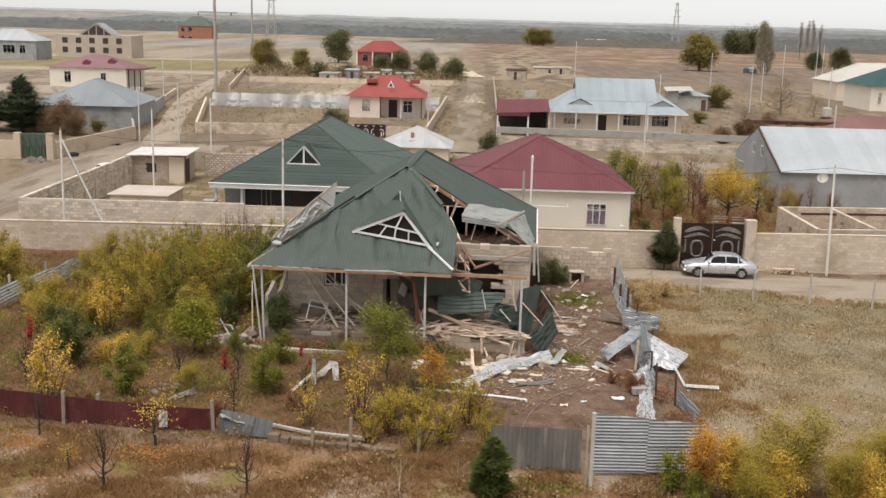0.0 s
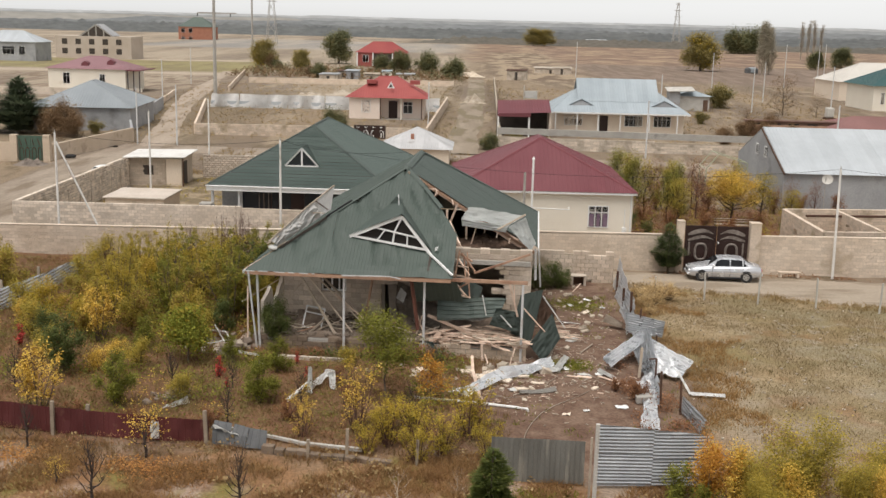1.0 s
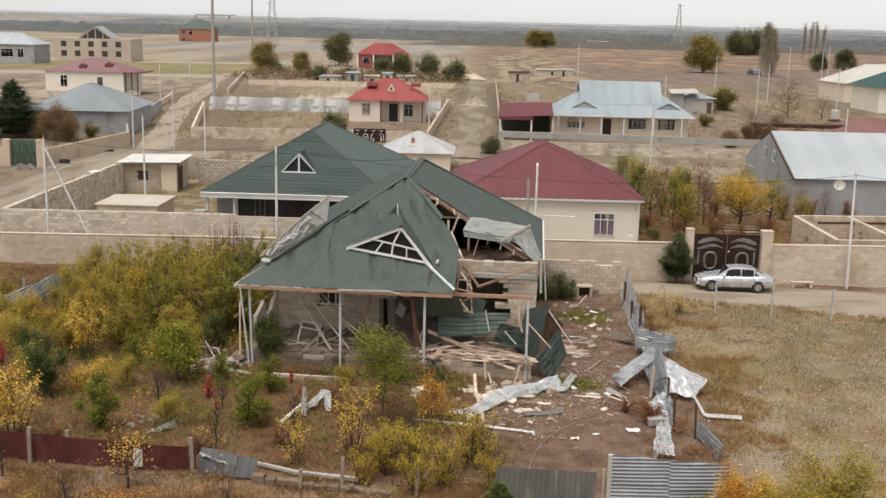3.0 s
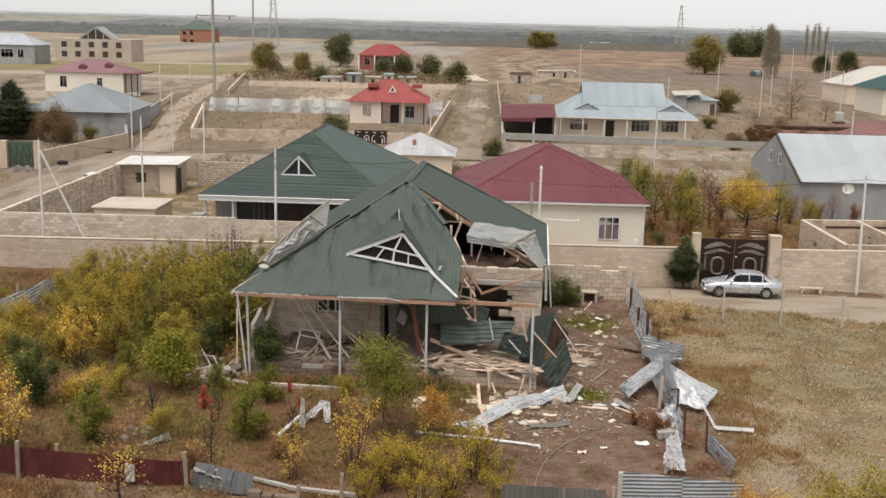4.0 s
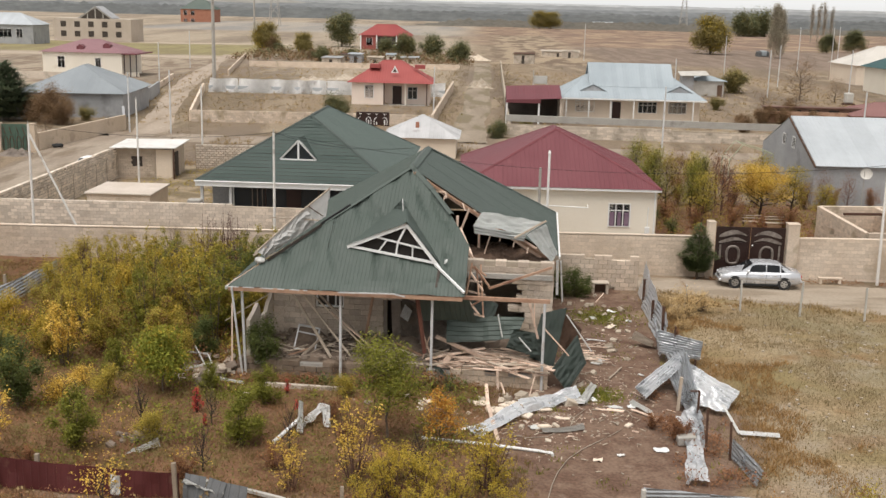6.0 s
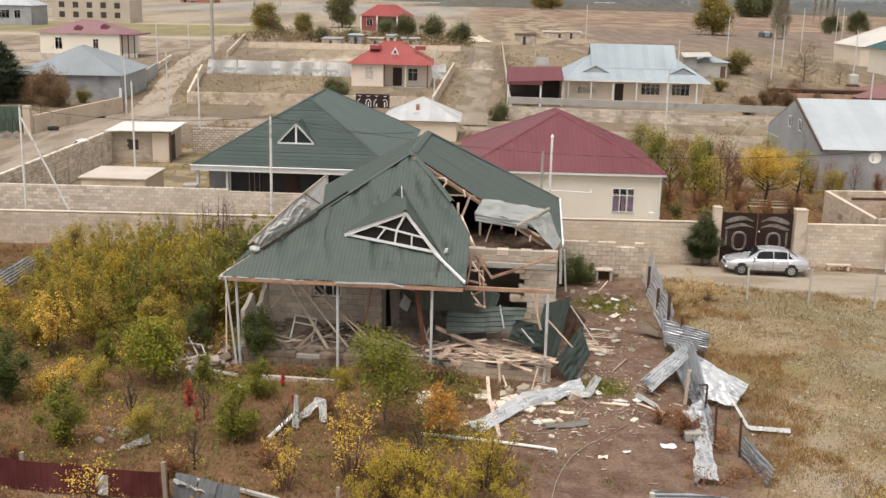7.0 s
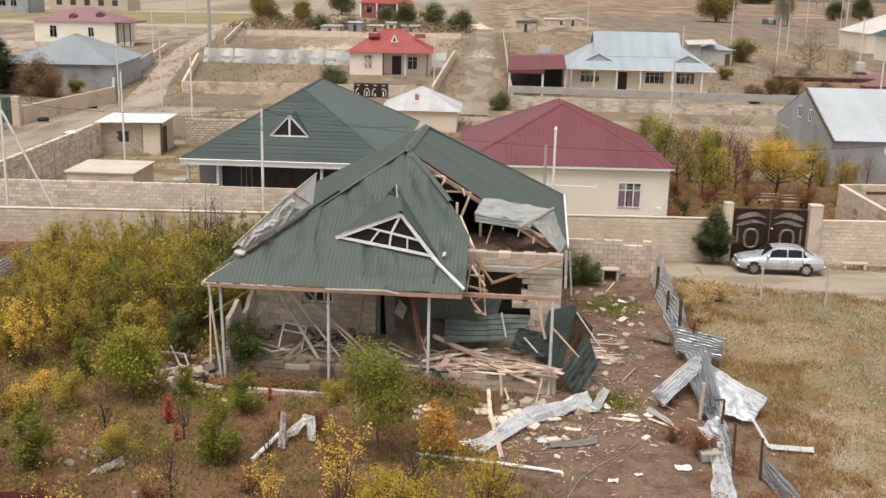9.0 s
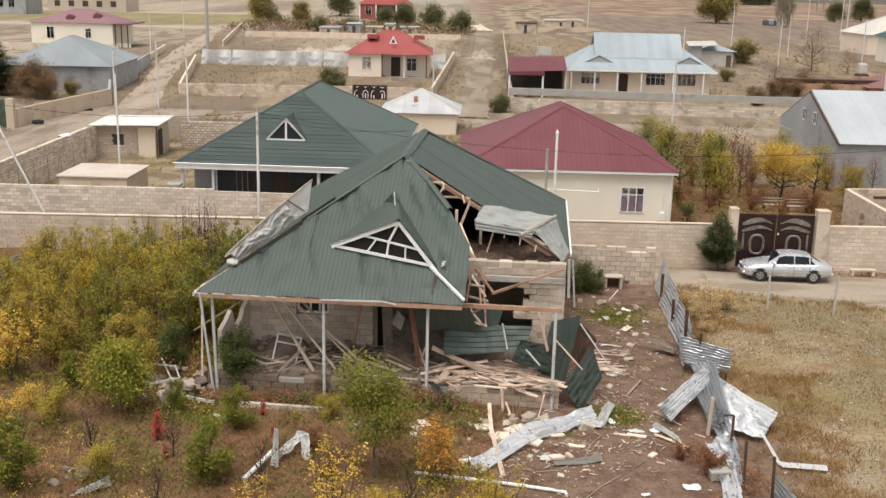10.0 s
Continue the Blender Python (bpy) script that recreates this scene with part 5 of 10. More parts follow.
for u in (2.35, 4.0, 4.55, 5.1, 8.2, 8.6, 11.2):
    part("mullion", block(u - 0.05, u + 0.05, 1.14, 1.19, 0.1, 2.85), GATE_BROWN if u > 3 else PALE_POST, H2)
part("door", block(6.0, 7.0, 1.12, 1.18, 0.1, 2.5), GATE_BROWN, H2, "dark brown door")
for u in (3.65, 4.0, 4.35):
    part("window_bar", block(u - 0.025, u + 0.025, 1.12, 1.17, 0.95, 2.4), DUSTY_PANEL, H2)
part("eave_gutter", bar((0.0, -0.06, 2.93), (13.6, -0.06, 2.93), 0.05, 6), WHITE, H2, "white eave gutter")
part("parapet", block(2.3, 13.0, 1.08, 1.18, 0.1, 0.75), RENDER_GREY, H2)
d2 = part("dormer", prism(bmesh.new(), [(5.55, 1.35, 4.42), (7.75, 1.35, 4.42), (6.65, 1.35, 5.6)], 0.05), GLASS, H2, "glazed triangular dormer")
for p, q in (((5.4, 1.25, 4.38), (6.65, 1.25, 5.7)), ((6.65, 1.25, 5.7), (7.9, 1.25, 4.38)), ((5.4, 1.25, 4.38), (7.9, 1.25, 4.38)), ((6.65, 1.28, 4.4), (6.65, 1.28, 5.6))):
    bm = bmesh.new()
    beam(bm, p, q, 0.1, 0.12 if p[2] < 5 and q[2] > 5 or p[2] > 5 else 0.09)
    part("dormer_frame", bm, WHITE, d2)
for p in ([(5.35, 1.15, 4.42), (6.65, 1.15, 5.78), (6.65, 4.6, 5.78), (5.35, 2.4, 4.42)], [(6.65, 1.15, 5.78), (7.95, 1.15, 4.42), (7.95, 2.4, 4.42), (6.65, 4.6, 5.78)]):
    bm = bmesh.new()
    bm.faces.new([bm.verts.new(q) for q in p])
    bmesh.ops.solidify(bm, geom=bm.faces[:], thickness=0.03)
    part("dormer_roof", bm, GREEN_TILE, d2)
d2.matrix_local = Matrix.Translation((0, 0.8, -0.118))
# water tank on a stand by the veranda corner
tk = thing("washstand", pose(-18.6, 74.2, -0.5), "small washstand by the veranda", "washstand")
for x in (-0.4, 0.4):
    part("leg", block(x - 0.04, x + 0.04, -0.3, 0.3, 0, 2.2), RUST, tk)
part("basin", block(-0.55, 0.35, -0.4, 0.3, 2.2, 2.45, 0.05), CONCRETE, tk)
part("shelf", block(-0.6, 0.6, -0.35, 0.35, 1.55, 1.62), CONCRETE, tk)

# maroon-roofed house
H3 = thing("maroon_house", Matrix.Translation((-1.3, 73.6, 0)) @ Matrix.Rotation(radians(1.0), 4, "Z"), "cream plastered house with a maroon ribbed metal hip roof", "house")
hip_roof(H3, 0, 13.1, 0, 13.9, 3.5, 5.9, 8.2, 6.62, RED_ROOF, pitch=0.3, fascia=0.14, cap=RED_CAP)
part("wall", block(0.35, 12.85, 0.45, 13.4, -0.9, 3.4), PLASTER, H3, "smooth cream plaster wall")
window(H3, pose(10.45, 0.43, 0.95), 1.42, 1.55, 3, label="white three-light window with a lilac curtain")
LILAC = surf("lilac_curtain", (0.16, 0.1, 0.15), (0.24, 0.17, 0.22), 3, 0.9)
for x0, x1 in ((9.83, 10.12), (10.34, 10.56), (10.78, 11.07)):
    part("curtain", block(x0, x1, 0.37, 0.395, 1.02, 1.92), LILAC, H3, "lilac curtain")
bm = bmesh.new()
tube(bm, [(12.7, 0.38, 3.3), (12.72, 0.36, -0.6)], 0.05, 8)
part("downpipe", bm, WHITE, H3)
bm = bmesh.new()
tube(bm, [(12.3, 0.4, 2.3), (12.3, 0.4, 0.6)], 0.03, 6)
part("gas_pipe", bm, WHITE, H3)
part("meter_box", block(12.15, 12.45, 0.28, 0.44, 0.5, 1.0, 0.02), WHITE, H3, "white meter box")
fp1 = thing("flue_pipe", pose(4.35, 72.6, -0.5), "tall white metal flue pipe beside the house", "flue pipe")
part("pipe", tube(bmesh.new(), [(0, 0, 0), (0, 0, 6.3)], 0.075, 10), WHITE, fp1)
part("cowl", tube(bmesh.new(), [(0, 0, 6.3), (0, 0, 6.36), (0, 0, 6.55)], [0.09, 0.11, 0.03], 10), WHITE, fp1)
fp2 = thing("flue_pipe", pose(3.75, 71.4, -0.5), "grey cement flue pipe beside the house", "flue pipe")
part("pipe", tube(bmesh.new(), [(0, 0, 0), (0, 0, 5.6)], 0.085, 10), CONCRETE, fp2)
bm = bmesh.new()
tube(bm, [(4.2, 0.3, 2.3), (8.3, -0.6, 2.35), (8.35, 0.4, 2.35)], 0.035, 6)
part("gas_pipe", bm, WHITE, H3, "thin white gas pipe")

# compound shed and flat-topped cistern
SH = thing("block_shed", Matrix.Translation((-31.7, 96.2, -0.5)) @ Matrix.Rotation(radians(1.5), 4, "Z"), "small limestone shed with a pale sheet roof", "shed")
part("wall", block(0.1, 5.0, 0.2, 4.4, -0.3, 2.55), WALL_JOINT, SH, "limestone block wall")
rows = []
rg = random.Random(61)
for r in range(12):
    x = 0.1 - (0.21 if r % 2 else 0)
    while x < 3.6:
        e0, e1 = max(x, 0.1), min(x + 0.42, 3.58)
        x += 0.42
        if e1 - e0 > 0.08 and not (1.4 < (e0 + e1) / 2 < 2.45 and 5 <= r <= 8):
            rows.append((((e0 + e1) / 2, 0.17, -0.05 + (r + 0.5) * 0.215), ((e1 - e0) / 2 - 0.012, 0.05 + rg.uniform(0, 0.012), 0.096), 0.0))
part("block_facing", boxes_mesh("block_facing", rows, WALL_STONE), WALL_STONE, SH, kind="stuff")
part("wall", block(3.6, 5.0, 0.12, 0.2, -0.3, 2.5), PLASTER_PINK, SH, "plain plastered end")
bm = bmesh.new()
prism(bm, [(-0.2, -0.5, 2.62), (5.5, -0.5, 2.72), (5.5, 4.6, 2.85), (-0.2, 4.6, 2.76)], 0.07)
part("roof", bm, surf("whitewashed_sheet", (0.6, 0.585, 0.55), (0.7, 0.685, 0.65), 0.6, 0.7, 0, 0.05, 20, spots=(0.5, 0.47, 0.43), spot_scale=0.9), SH, "whitish flat sheet roof")
part("window_opening", block(1.45, 2.4, 0.15, 0.25, 1.0, 1.9), VOID, SH, "dark unglazed window opening")
part("doorway", block(5.0, 5.04, 1.0, 2.2, 0, 2.2), VOID, SH, "open shed door")
part("post", block(5.2, 5.3, -0.3, -0.2, -0.2, 2.65), RUST, SH)
part("window_bar", block(1.9, 1.96, 0.1, 0.14, 1.0, 1.9), RUST, SH)
for i in range(6):
    bm = block(-0.1, 0.2, -0.16, 0.16, -0.5, 2.1, 0.01)
    y = 74.5 + i * 4.0
    x = -31.27 - (y - 71) * 0.014
    solo("wall_pier", bm, RAW_STONE, "limestone pier against the compound wall", "pier", pose(x, y, 0), "compound wall piers", "structure")
TL = thing("vine_trellis", Matrix.Identity(4), "thin rusty pipe trellis along the compound wall", "trellis")
for i in range(9):
    y = 74.0 + i * 2.5
    part("post", bar((-30.4 - (y - 71) * 0.014, y, -0.7), (-30.4 - (y - 71) * 0.014, y, 1.75), 0.026, 5), POST_WOOD, TL)
    part("arm", bar((-30.4 - (y - 71) * 0.014, y, 1.72), (-31.1 - (y - 71) * 0.014, y, 1.9), 0.018, 5), POST_WOOD, TL)
part("rail", bar((-30.42, 73.6, 1.74), (-30.72, 94.4, 1.74), 0.018, 5), POST_WOOD, TL)
CI = thing("cistern", Matrix.Translation((-27.1, 77.3, -0.5)), "low plastered cistern with a flat cream lid", "cistern")
part("body", block(0, 4.4, 0, 4.3, -0.3, 2.0), STONE, CI)
part("lid", block(-0.15, 4.55, -0.15, 4.45, 2.0, 2.12, 0.02), surf("cream_lid", (0.5, 0.43, 0.36), (0.58, 0.51, 0.44), 0.6, 0.85, 0, 0.2, 15), CI, "flat cream concrete lid")

# grey barn, open block room and gate to the east
BN = thing("grey_barn", Matrix.Translation((27.5, 92.9, -0.5)) @ Matrix.Rotation(radians(1.2), 4, "Z"), "long grey rendered barn with a pale zinc gable roof", "barn")
part("wall", block(0, 40, 0, 0.4, -0.3, 3.3), RENDER_GREY, BN, "grey cement-rendered long wall")
part("wall", block(0, 40, 15.0, 15.4, -0.3, 3.3), RENDER_GREY, BN)
bm = bmesh.new()
prism(bm, [(0, 0, -0.3), (0, 0, 3.3), (0, 7.7, 6.4), (0, 15.4, 3.3), (0, 15.4, -0.3)], 0.35)
part("gable_wall", bm, RENDER_GREY, BN, "grey gable wall")
for a, b in (((-0.3, -0.35, 3.28), (-0.3, 7.7, 6.55)), ((-0.3, 15.75, 3.28), (-0.3, 7.7, 6.55))):
    roof_panels([a, (40, a[1], a[2]), (40, b[1], b[2]), b], (0, 1 if a[1] < 1 else -1, 0.4), ZINC_ROOF, BN, pitch=0.34, steps=9)
for y in (5.8, 8.6):
    w = part("vent_window", block(-0.4, -0.355, y - 0.36, y + 0.36, 4.0, 4.9), ATTIC_DARK, BN, "dark narrow gable window")
    for y0, y1, z0, z1 in ((y - 0.42, y - 0.34, 3.95, 4.95), (y + 0.34, y + 0.42, 3.95, 4.95), (y - 0.34, y + 0.34, 3.95, 4.03), (y - 0.34, y + 0.34, 4.87, 4.95), (y - 0.025, y + 0.025, 4.03, 4.87)):
        part("vent_frame", block(-0.43, -0.4, y0, y1, z0, z1), WHITE, w)
bm = bmesh.new()
beam(bm, (-0.4, -0.35, 3.2), (-0.4, 7.7, 6.42), 0.06, 0.2)
part("verge_board", bm, WOOD_DARK, BN)
for p0, p1, hs in (((23.4, 69.3), (23.2, 78.2), ((2.2, 3.0, 0.0, 1.2), (5.0, 5.9, 0.0, 1.2))), ((23.3, 78.2), (33, 79.2), ()), ((23.4, 69.3), (33, 70.4), ()), ((27.6, 69.8), (27.2, 78.6), ((5.5, 6.5, -0.6, 1.4),))):
    block_wall("wall_open_room", p0, p1, 2.0, "roofless limestone block room", STONE, holes=hs, cap=STONE if not hs or len(hs) > 1 else None)
bm = bmesh.new()
beam(bm, (24.5, 77.0, 1.75), (31, 77.7, 1.75), 0.2, 0.16)
solo("rusty_beam", bm, RUST, "rusty beam lying across the open room", "beam")

for x in (13.68, 18.42):
    gp = thing("gate_pillar", pose(x, 67.5, -0.5), "square limestone gate pillar", "pillar", "gate pillars")
    w = 0.22 if x < 15 else 0.34
    part("shaft", block(-w, w, -0.3, 0.3, -0.3, 3.25, 0.02), STONE, gp)
    part("cap", block(-w - 0.02, w + 0.02, -0.32, 0.32, 3.25, 3.34, 0.02), STONE, gp)
GT = thing("double_gate", pose(16.0, 67.5, -0.5), "dark brown steel double gate with pale ornaments", "gate")
for s in (-1, 1):
    lf = part("gate_leaf", block(min(0.03 * s, 2.0 * s), max(0.03 * s, 2.0 * s), -0.03, 0.03, 0.1, 3.0), GATE_BROWN, GT)
    for z in (0.15, 1.0, 2.05, 2.98):
        part("rail", block(min(0.03 * s, 2.0 * s), max(0.03 * s, 2.0 * s), -0.06, -0.032, z - 0.05, z + 0.05), GATE_BROWN, lf)
    for x in (0.08, 1.95):
        part("stile", block(s * x - 0.06, s * x + 0.06, -0.07, -0.032, 0.1, 3.0), GATE_BROWN, lf)
    # oval panel ring
    bm = bmesh.new()
    ring = [(s * 0.98 + 0.36 * math.cos(a) * (abs(math.cos(a)) ** -0.25 if abs(math.cos(a)) > 0.01 else 1), -0.07, 1.35 + 0.52 * math.sin(a) * (abs(math.sin(a)) ** -0.25 if abs(math.sin(a)) > 0.01 else 1)) for a in [k * math.pi / 12 for k in range(24)]]
    tube(bm, ring + ring[:1], 0.075, 6, False)
    part("oval_ornament", bm, GATE_PALE, lf, "pale oval ornament")
    part("side_ornament", block(s * 1.72 - 0.05, s * 1.72 + 0.05, -0.075, -0.035, 1.1, 1.95), GATE_PALE, lf)
    for base, hgt, bend in ((2.5, 0.4, 0.1), (2.14, 0.3, 0.1)):
        up = [(s * (0.22 + 1.6 * i / 10), -0.07, base + bend * math.sin(i / 10 * math.pi * 1.5) + hgt * math.sin(math.pi * (0.06 + 0.88 * i / 10)) ** 0.7 * (0.35 + 0.65 * i / 10)) for i in range(11)]
        dn = [(s * (0.22 + 1.6 * i / 10), -0.07, base + bend * math.sin(i / 10 * math.pi * 1.5)) for i in range(10, -1, -1)]
        part("scroll_ornament", prism(bmesh.new(), up + dn, 0.03), GATE_PALE, lf, "pale curved leaf ornament")
bm = bmesh.new()
bmesh.ops.create_icosphere(bm, subdivisions=1, radius=0.06, matrix=Matrix.Translation((0.12, -0.1, 1.95)))
part("knob", bm, WHITE, GT)
BE = thing("bench", pose(20.5, 66.45, -0.45, 0, 0, 2), "low pale stone bench against the wall", "bench")
part("seat", block(-0.7, 0.7, -0.16, 0.16, 0.28, 0.36, 0.01), STONE, BE)
for x in (-0.55, 0.55):
    part("leg", block(x - 0.08, x + 0.08, -0.13, 0.13, 0, 0.28), STONE, BE)
for x, y in ((20.0, 82.9), (21.5, 82.6)):
    GB = thing("garden_bench", pose(x, y, -0.5, 0, 0, 2), "slatted grey garden bench under the trees", "bench", "garden benches")
    for y0, z in ((-0.3, 0.42), (-0.16, 0.42), (-0.02, 0.42), (0.12, 0.62), (0.14, 0.8)):
        part("slat", block(-0.75, 0.75, y0, y0 + 0.09, z, z + 0.05), WOOD_GREY, GB)
    for a in (-0.65, 0.65):
        part("leg", block(a - 0.04, a + 0.04, -0.3, 0.16, 0, 0.42), RUST, GB)
        part("back_post", block(a - 0.03, a + 0.03, 0.17, 0.22, 0, 0.88), RUST, GB)


AR = thing("pipe_arbour", Matrix.Identity(4), "pale green pipe frame of a vine arbour", "arbour")
PIPE_GREEN = surf("pale_green_pipe", (0.36, 0.4, 0.27), (0.44, 0.47, 0.34), 1.0, 0.6)
for y in (103.0, 106.0):
    for p, q in (((22.6, y, 1.7), (23.7, y, 3.1)), ((23.7, y, 3.1), (26.5, y, 2.3)), ((22.6, y, -0.6), (22.6, y, 1.7)), ((26.5, y, -0.6), (26.5, y, 2.3))):
        part("pipe", bar(p, q, 0.035, 6), PIPE_GREEN, AR)
for x, z in ((22.6, 1.7), (23.7, 3.1), (26.5, 2.3)):
    part("pipe", bar((x, 103, z), (x, 106, z), 0.03, 6), PIPE_GREEN, AR)


# ---- poles ----
PALE_WHITE = surf("whitewashed_concrete", (0.66, 0.64, 0.6), (0.76, 0.74, 0.7), 1.0, 0.8, 0, 0.15, 20, spots=(0.45, 0.42, 0.38), spot_scale=1.5, spot_at=0.62)
def pole(x, y, h, label, lean=0.0, r=0.09, mat=None):
    p = thing("utility_pole", pose(x, y, land(x, y) - 0.2, 0, lean, 0), label, "pole", "street poles")
    part("shaft", tube(bmesh.new(), [(0, 0, 0), (0, 0, h)], [r, r * 0.72], 10), mat or PALE_WHITE, p)
    part("tip", tube(bmesh.new(), [(0, 0, h), (0, 0, h + 0.2)], [r * 0.5, r * 0.25], 8), CONCRETE, p, "dark insulator tip")
    return p


p1 = pole(-27.3, 68.9, 7.9, "white concrete pole with a slanting brace", 0)
bm = bmesh.new()
tube(bm, [(0.05, 0, 7.3), (3.0, 0.4, 0.5)], 0.07, 8)
part("brace", bm, PALE_WHITE, p1, "slanting white brace")
bm = bmesh.new()
tube(bm, [(0.0, 0.1, 7.2), (0.9, 3.4, 2.0)], 0.05, 6)
part("brace", bm, CONCRETE, p1)
pole(-12.4, 68.9, 7.8, "white-painted concrete street pole", 0)
pole(-28.2, 92, 7.4, "white-painted concrete street pole", 0)
pole(-26.0, 104, 7.7, "white-painted concrete street pole", 0)
pole(23.35, 66.75, 7.2, "white-painted street pole with a satellite dish behind", -1.2)
sd = thing("satellite_dish", pose(26.5, 79.5, 1.3), "white satellite dish on a mast", "satellite dish")
part("mast", tube(bmesh.new(), [(0, 0.1, 0), (0, 0.1, 3.0)], 0.03, 6), CONCRETE, sd)
bm = bmesh.new()
bmesh.ops.create_uvsphere(bm, u_segments=18, v_segments=10, radius=0.55)
bmesh.ops.bisect_plane(bm, geom=bm.verts[:] + bm.edges[:] + bm.faces[:], plane_co=(0, 0, -0.36), plane_no=(0, 0, 1), clear_outer=True)
bmesh.ops.solidify(bm, geom=bm.faces[:], thickness=0.02)
part("dish", bm, PALE_CONCRETE, sd, m=pose(0, -0.25, 3.0, 60, 0, -20))


# ---- car ----
def loft(rings, close=True):
    """A skin over rings of equal count, with capped ends."""
    bm = bmesh.new()
    rows = [[bm.verts.new(p) for p in r] for r in rings]
    for a, b in zip(rows, rows[1:]):
        for i in range(len(a) - 1):
            bm.faces.new((a[i], a[i + 1], b[i + 1], b[i]))
        if close:
            bm.faces.new((a[-1], a[0], b[0], b[-1]))
    bm.faces.new(rows[0])
    bm.faces.new(rows[-1][::-1])
    bmesh.ops.recalc_face_normals(bm, faces=bm.faces)
    return bm


CAR_GLASS = surf("tinted_car_glass", (0.012, 0.013, 0.015), (0.018, 0.02, 0.022), 1.0, 0.12, 0, 0, spec=0.25, grain=0.0)
SILVER = surf("silver_car_paint", (0.56, 0.57, 0.59), (0.64, 0.65, 0.67), 2, 0.25, 0.5, 0.0, grain=0.04)
# x, half width, sill, shoulder, deck
BODY = ((-2.27, 0.7, 0.42, 0.68, 0.72), (-2.2, 0.8, 0.32, 0.85, 0.93), (-1.75, 0.85, 0.25, 0.92, 1.0), (-1.2, 0.86, 0.22, 0.93, 1.0), (0.0, 0.86, 0.2, 0.9, 0.95), (0.95, 0.86, 0.2, 0.88, 0.95),
        (1.6, 0.84, 0.22, 0.79, 0.87), (2.05, 0.78, 0.26, 0.68, 0.77), (2.22, 0.68, 0.34, 0.56, 0.6))
# x, half width at the belt, half width at the roof, belt, roof
CABIN = ((-1.78, 0.78, 0.7, 0.98, 1.0), (-1.12, 0.8, 0.6, 0.95, 1.36), (-0.85, 0.8, 0.61, 0.94, 1.405), (-0.4, 0.8, 0.61, 0.93, 1.43), (0.1, 0.8, 0.6, 0.92, 1.425), (0.38, 0.8, 0.59, 0.92, 1.39), (1.12, 0.78, 0.7, 0.92, 0.94))


def cabin_at(x, h):
    """A point of the cabin's side at x, h up from belt to roof."""
    for a, b in zip(CABIN, CABIN[1:]):
        if a[0] <= x <= b[0]:
            t = (x - a[0]) / (b[0] - a[0])
            wb, wr, zb, zr = [a[k] + (b[k] - a[k]) * t for k in (1, 2, 3, 4)]
            return wb + (wr - wb) * h, zb + (zr - zb) * h


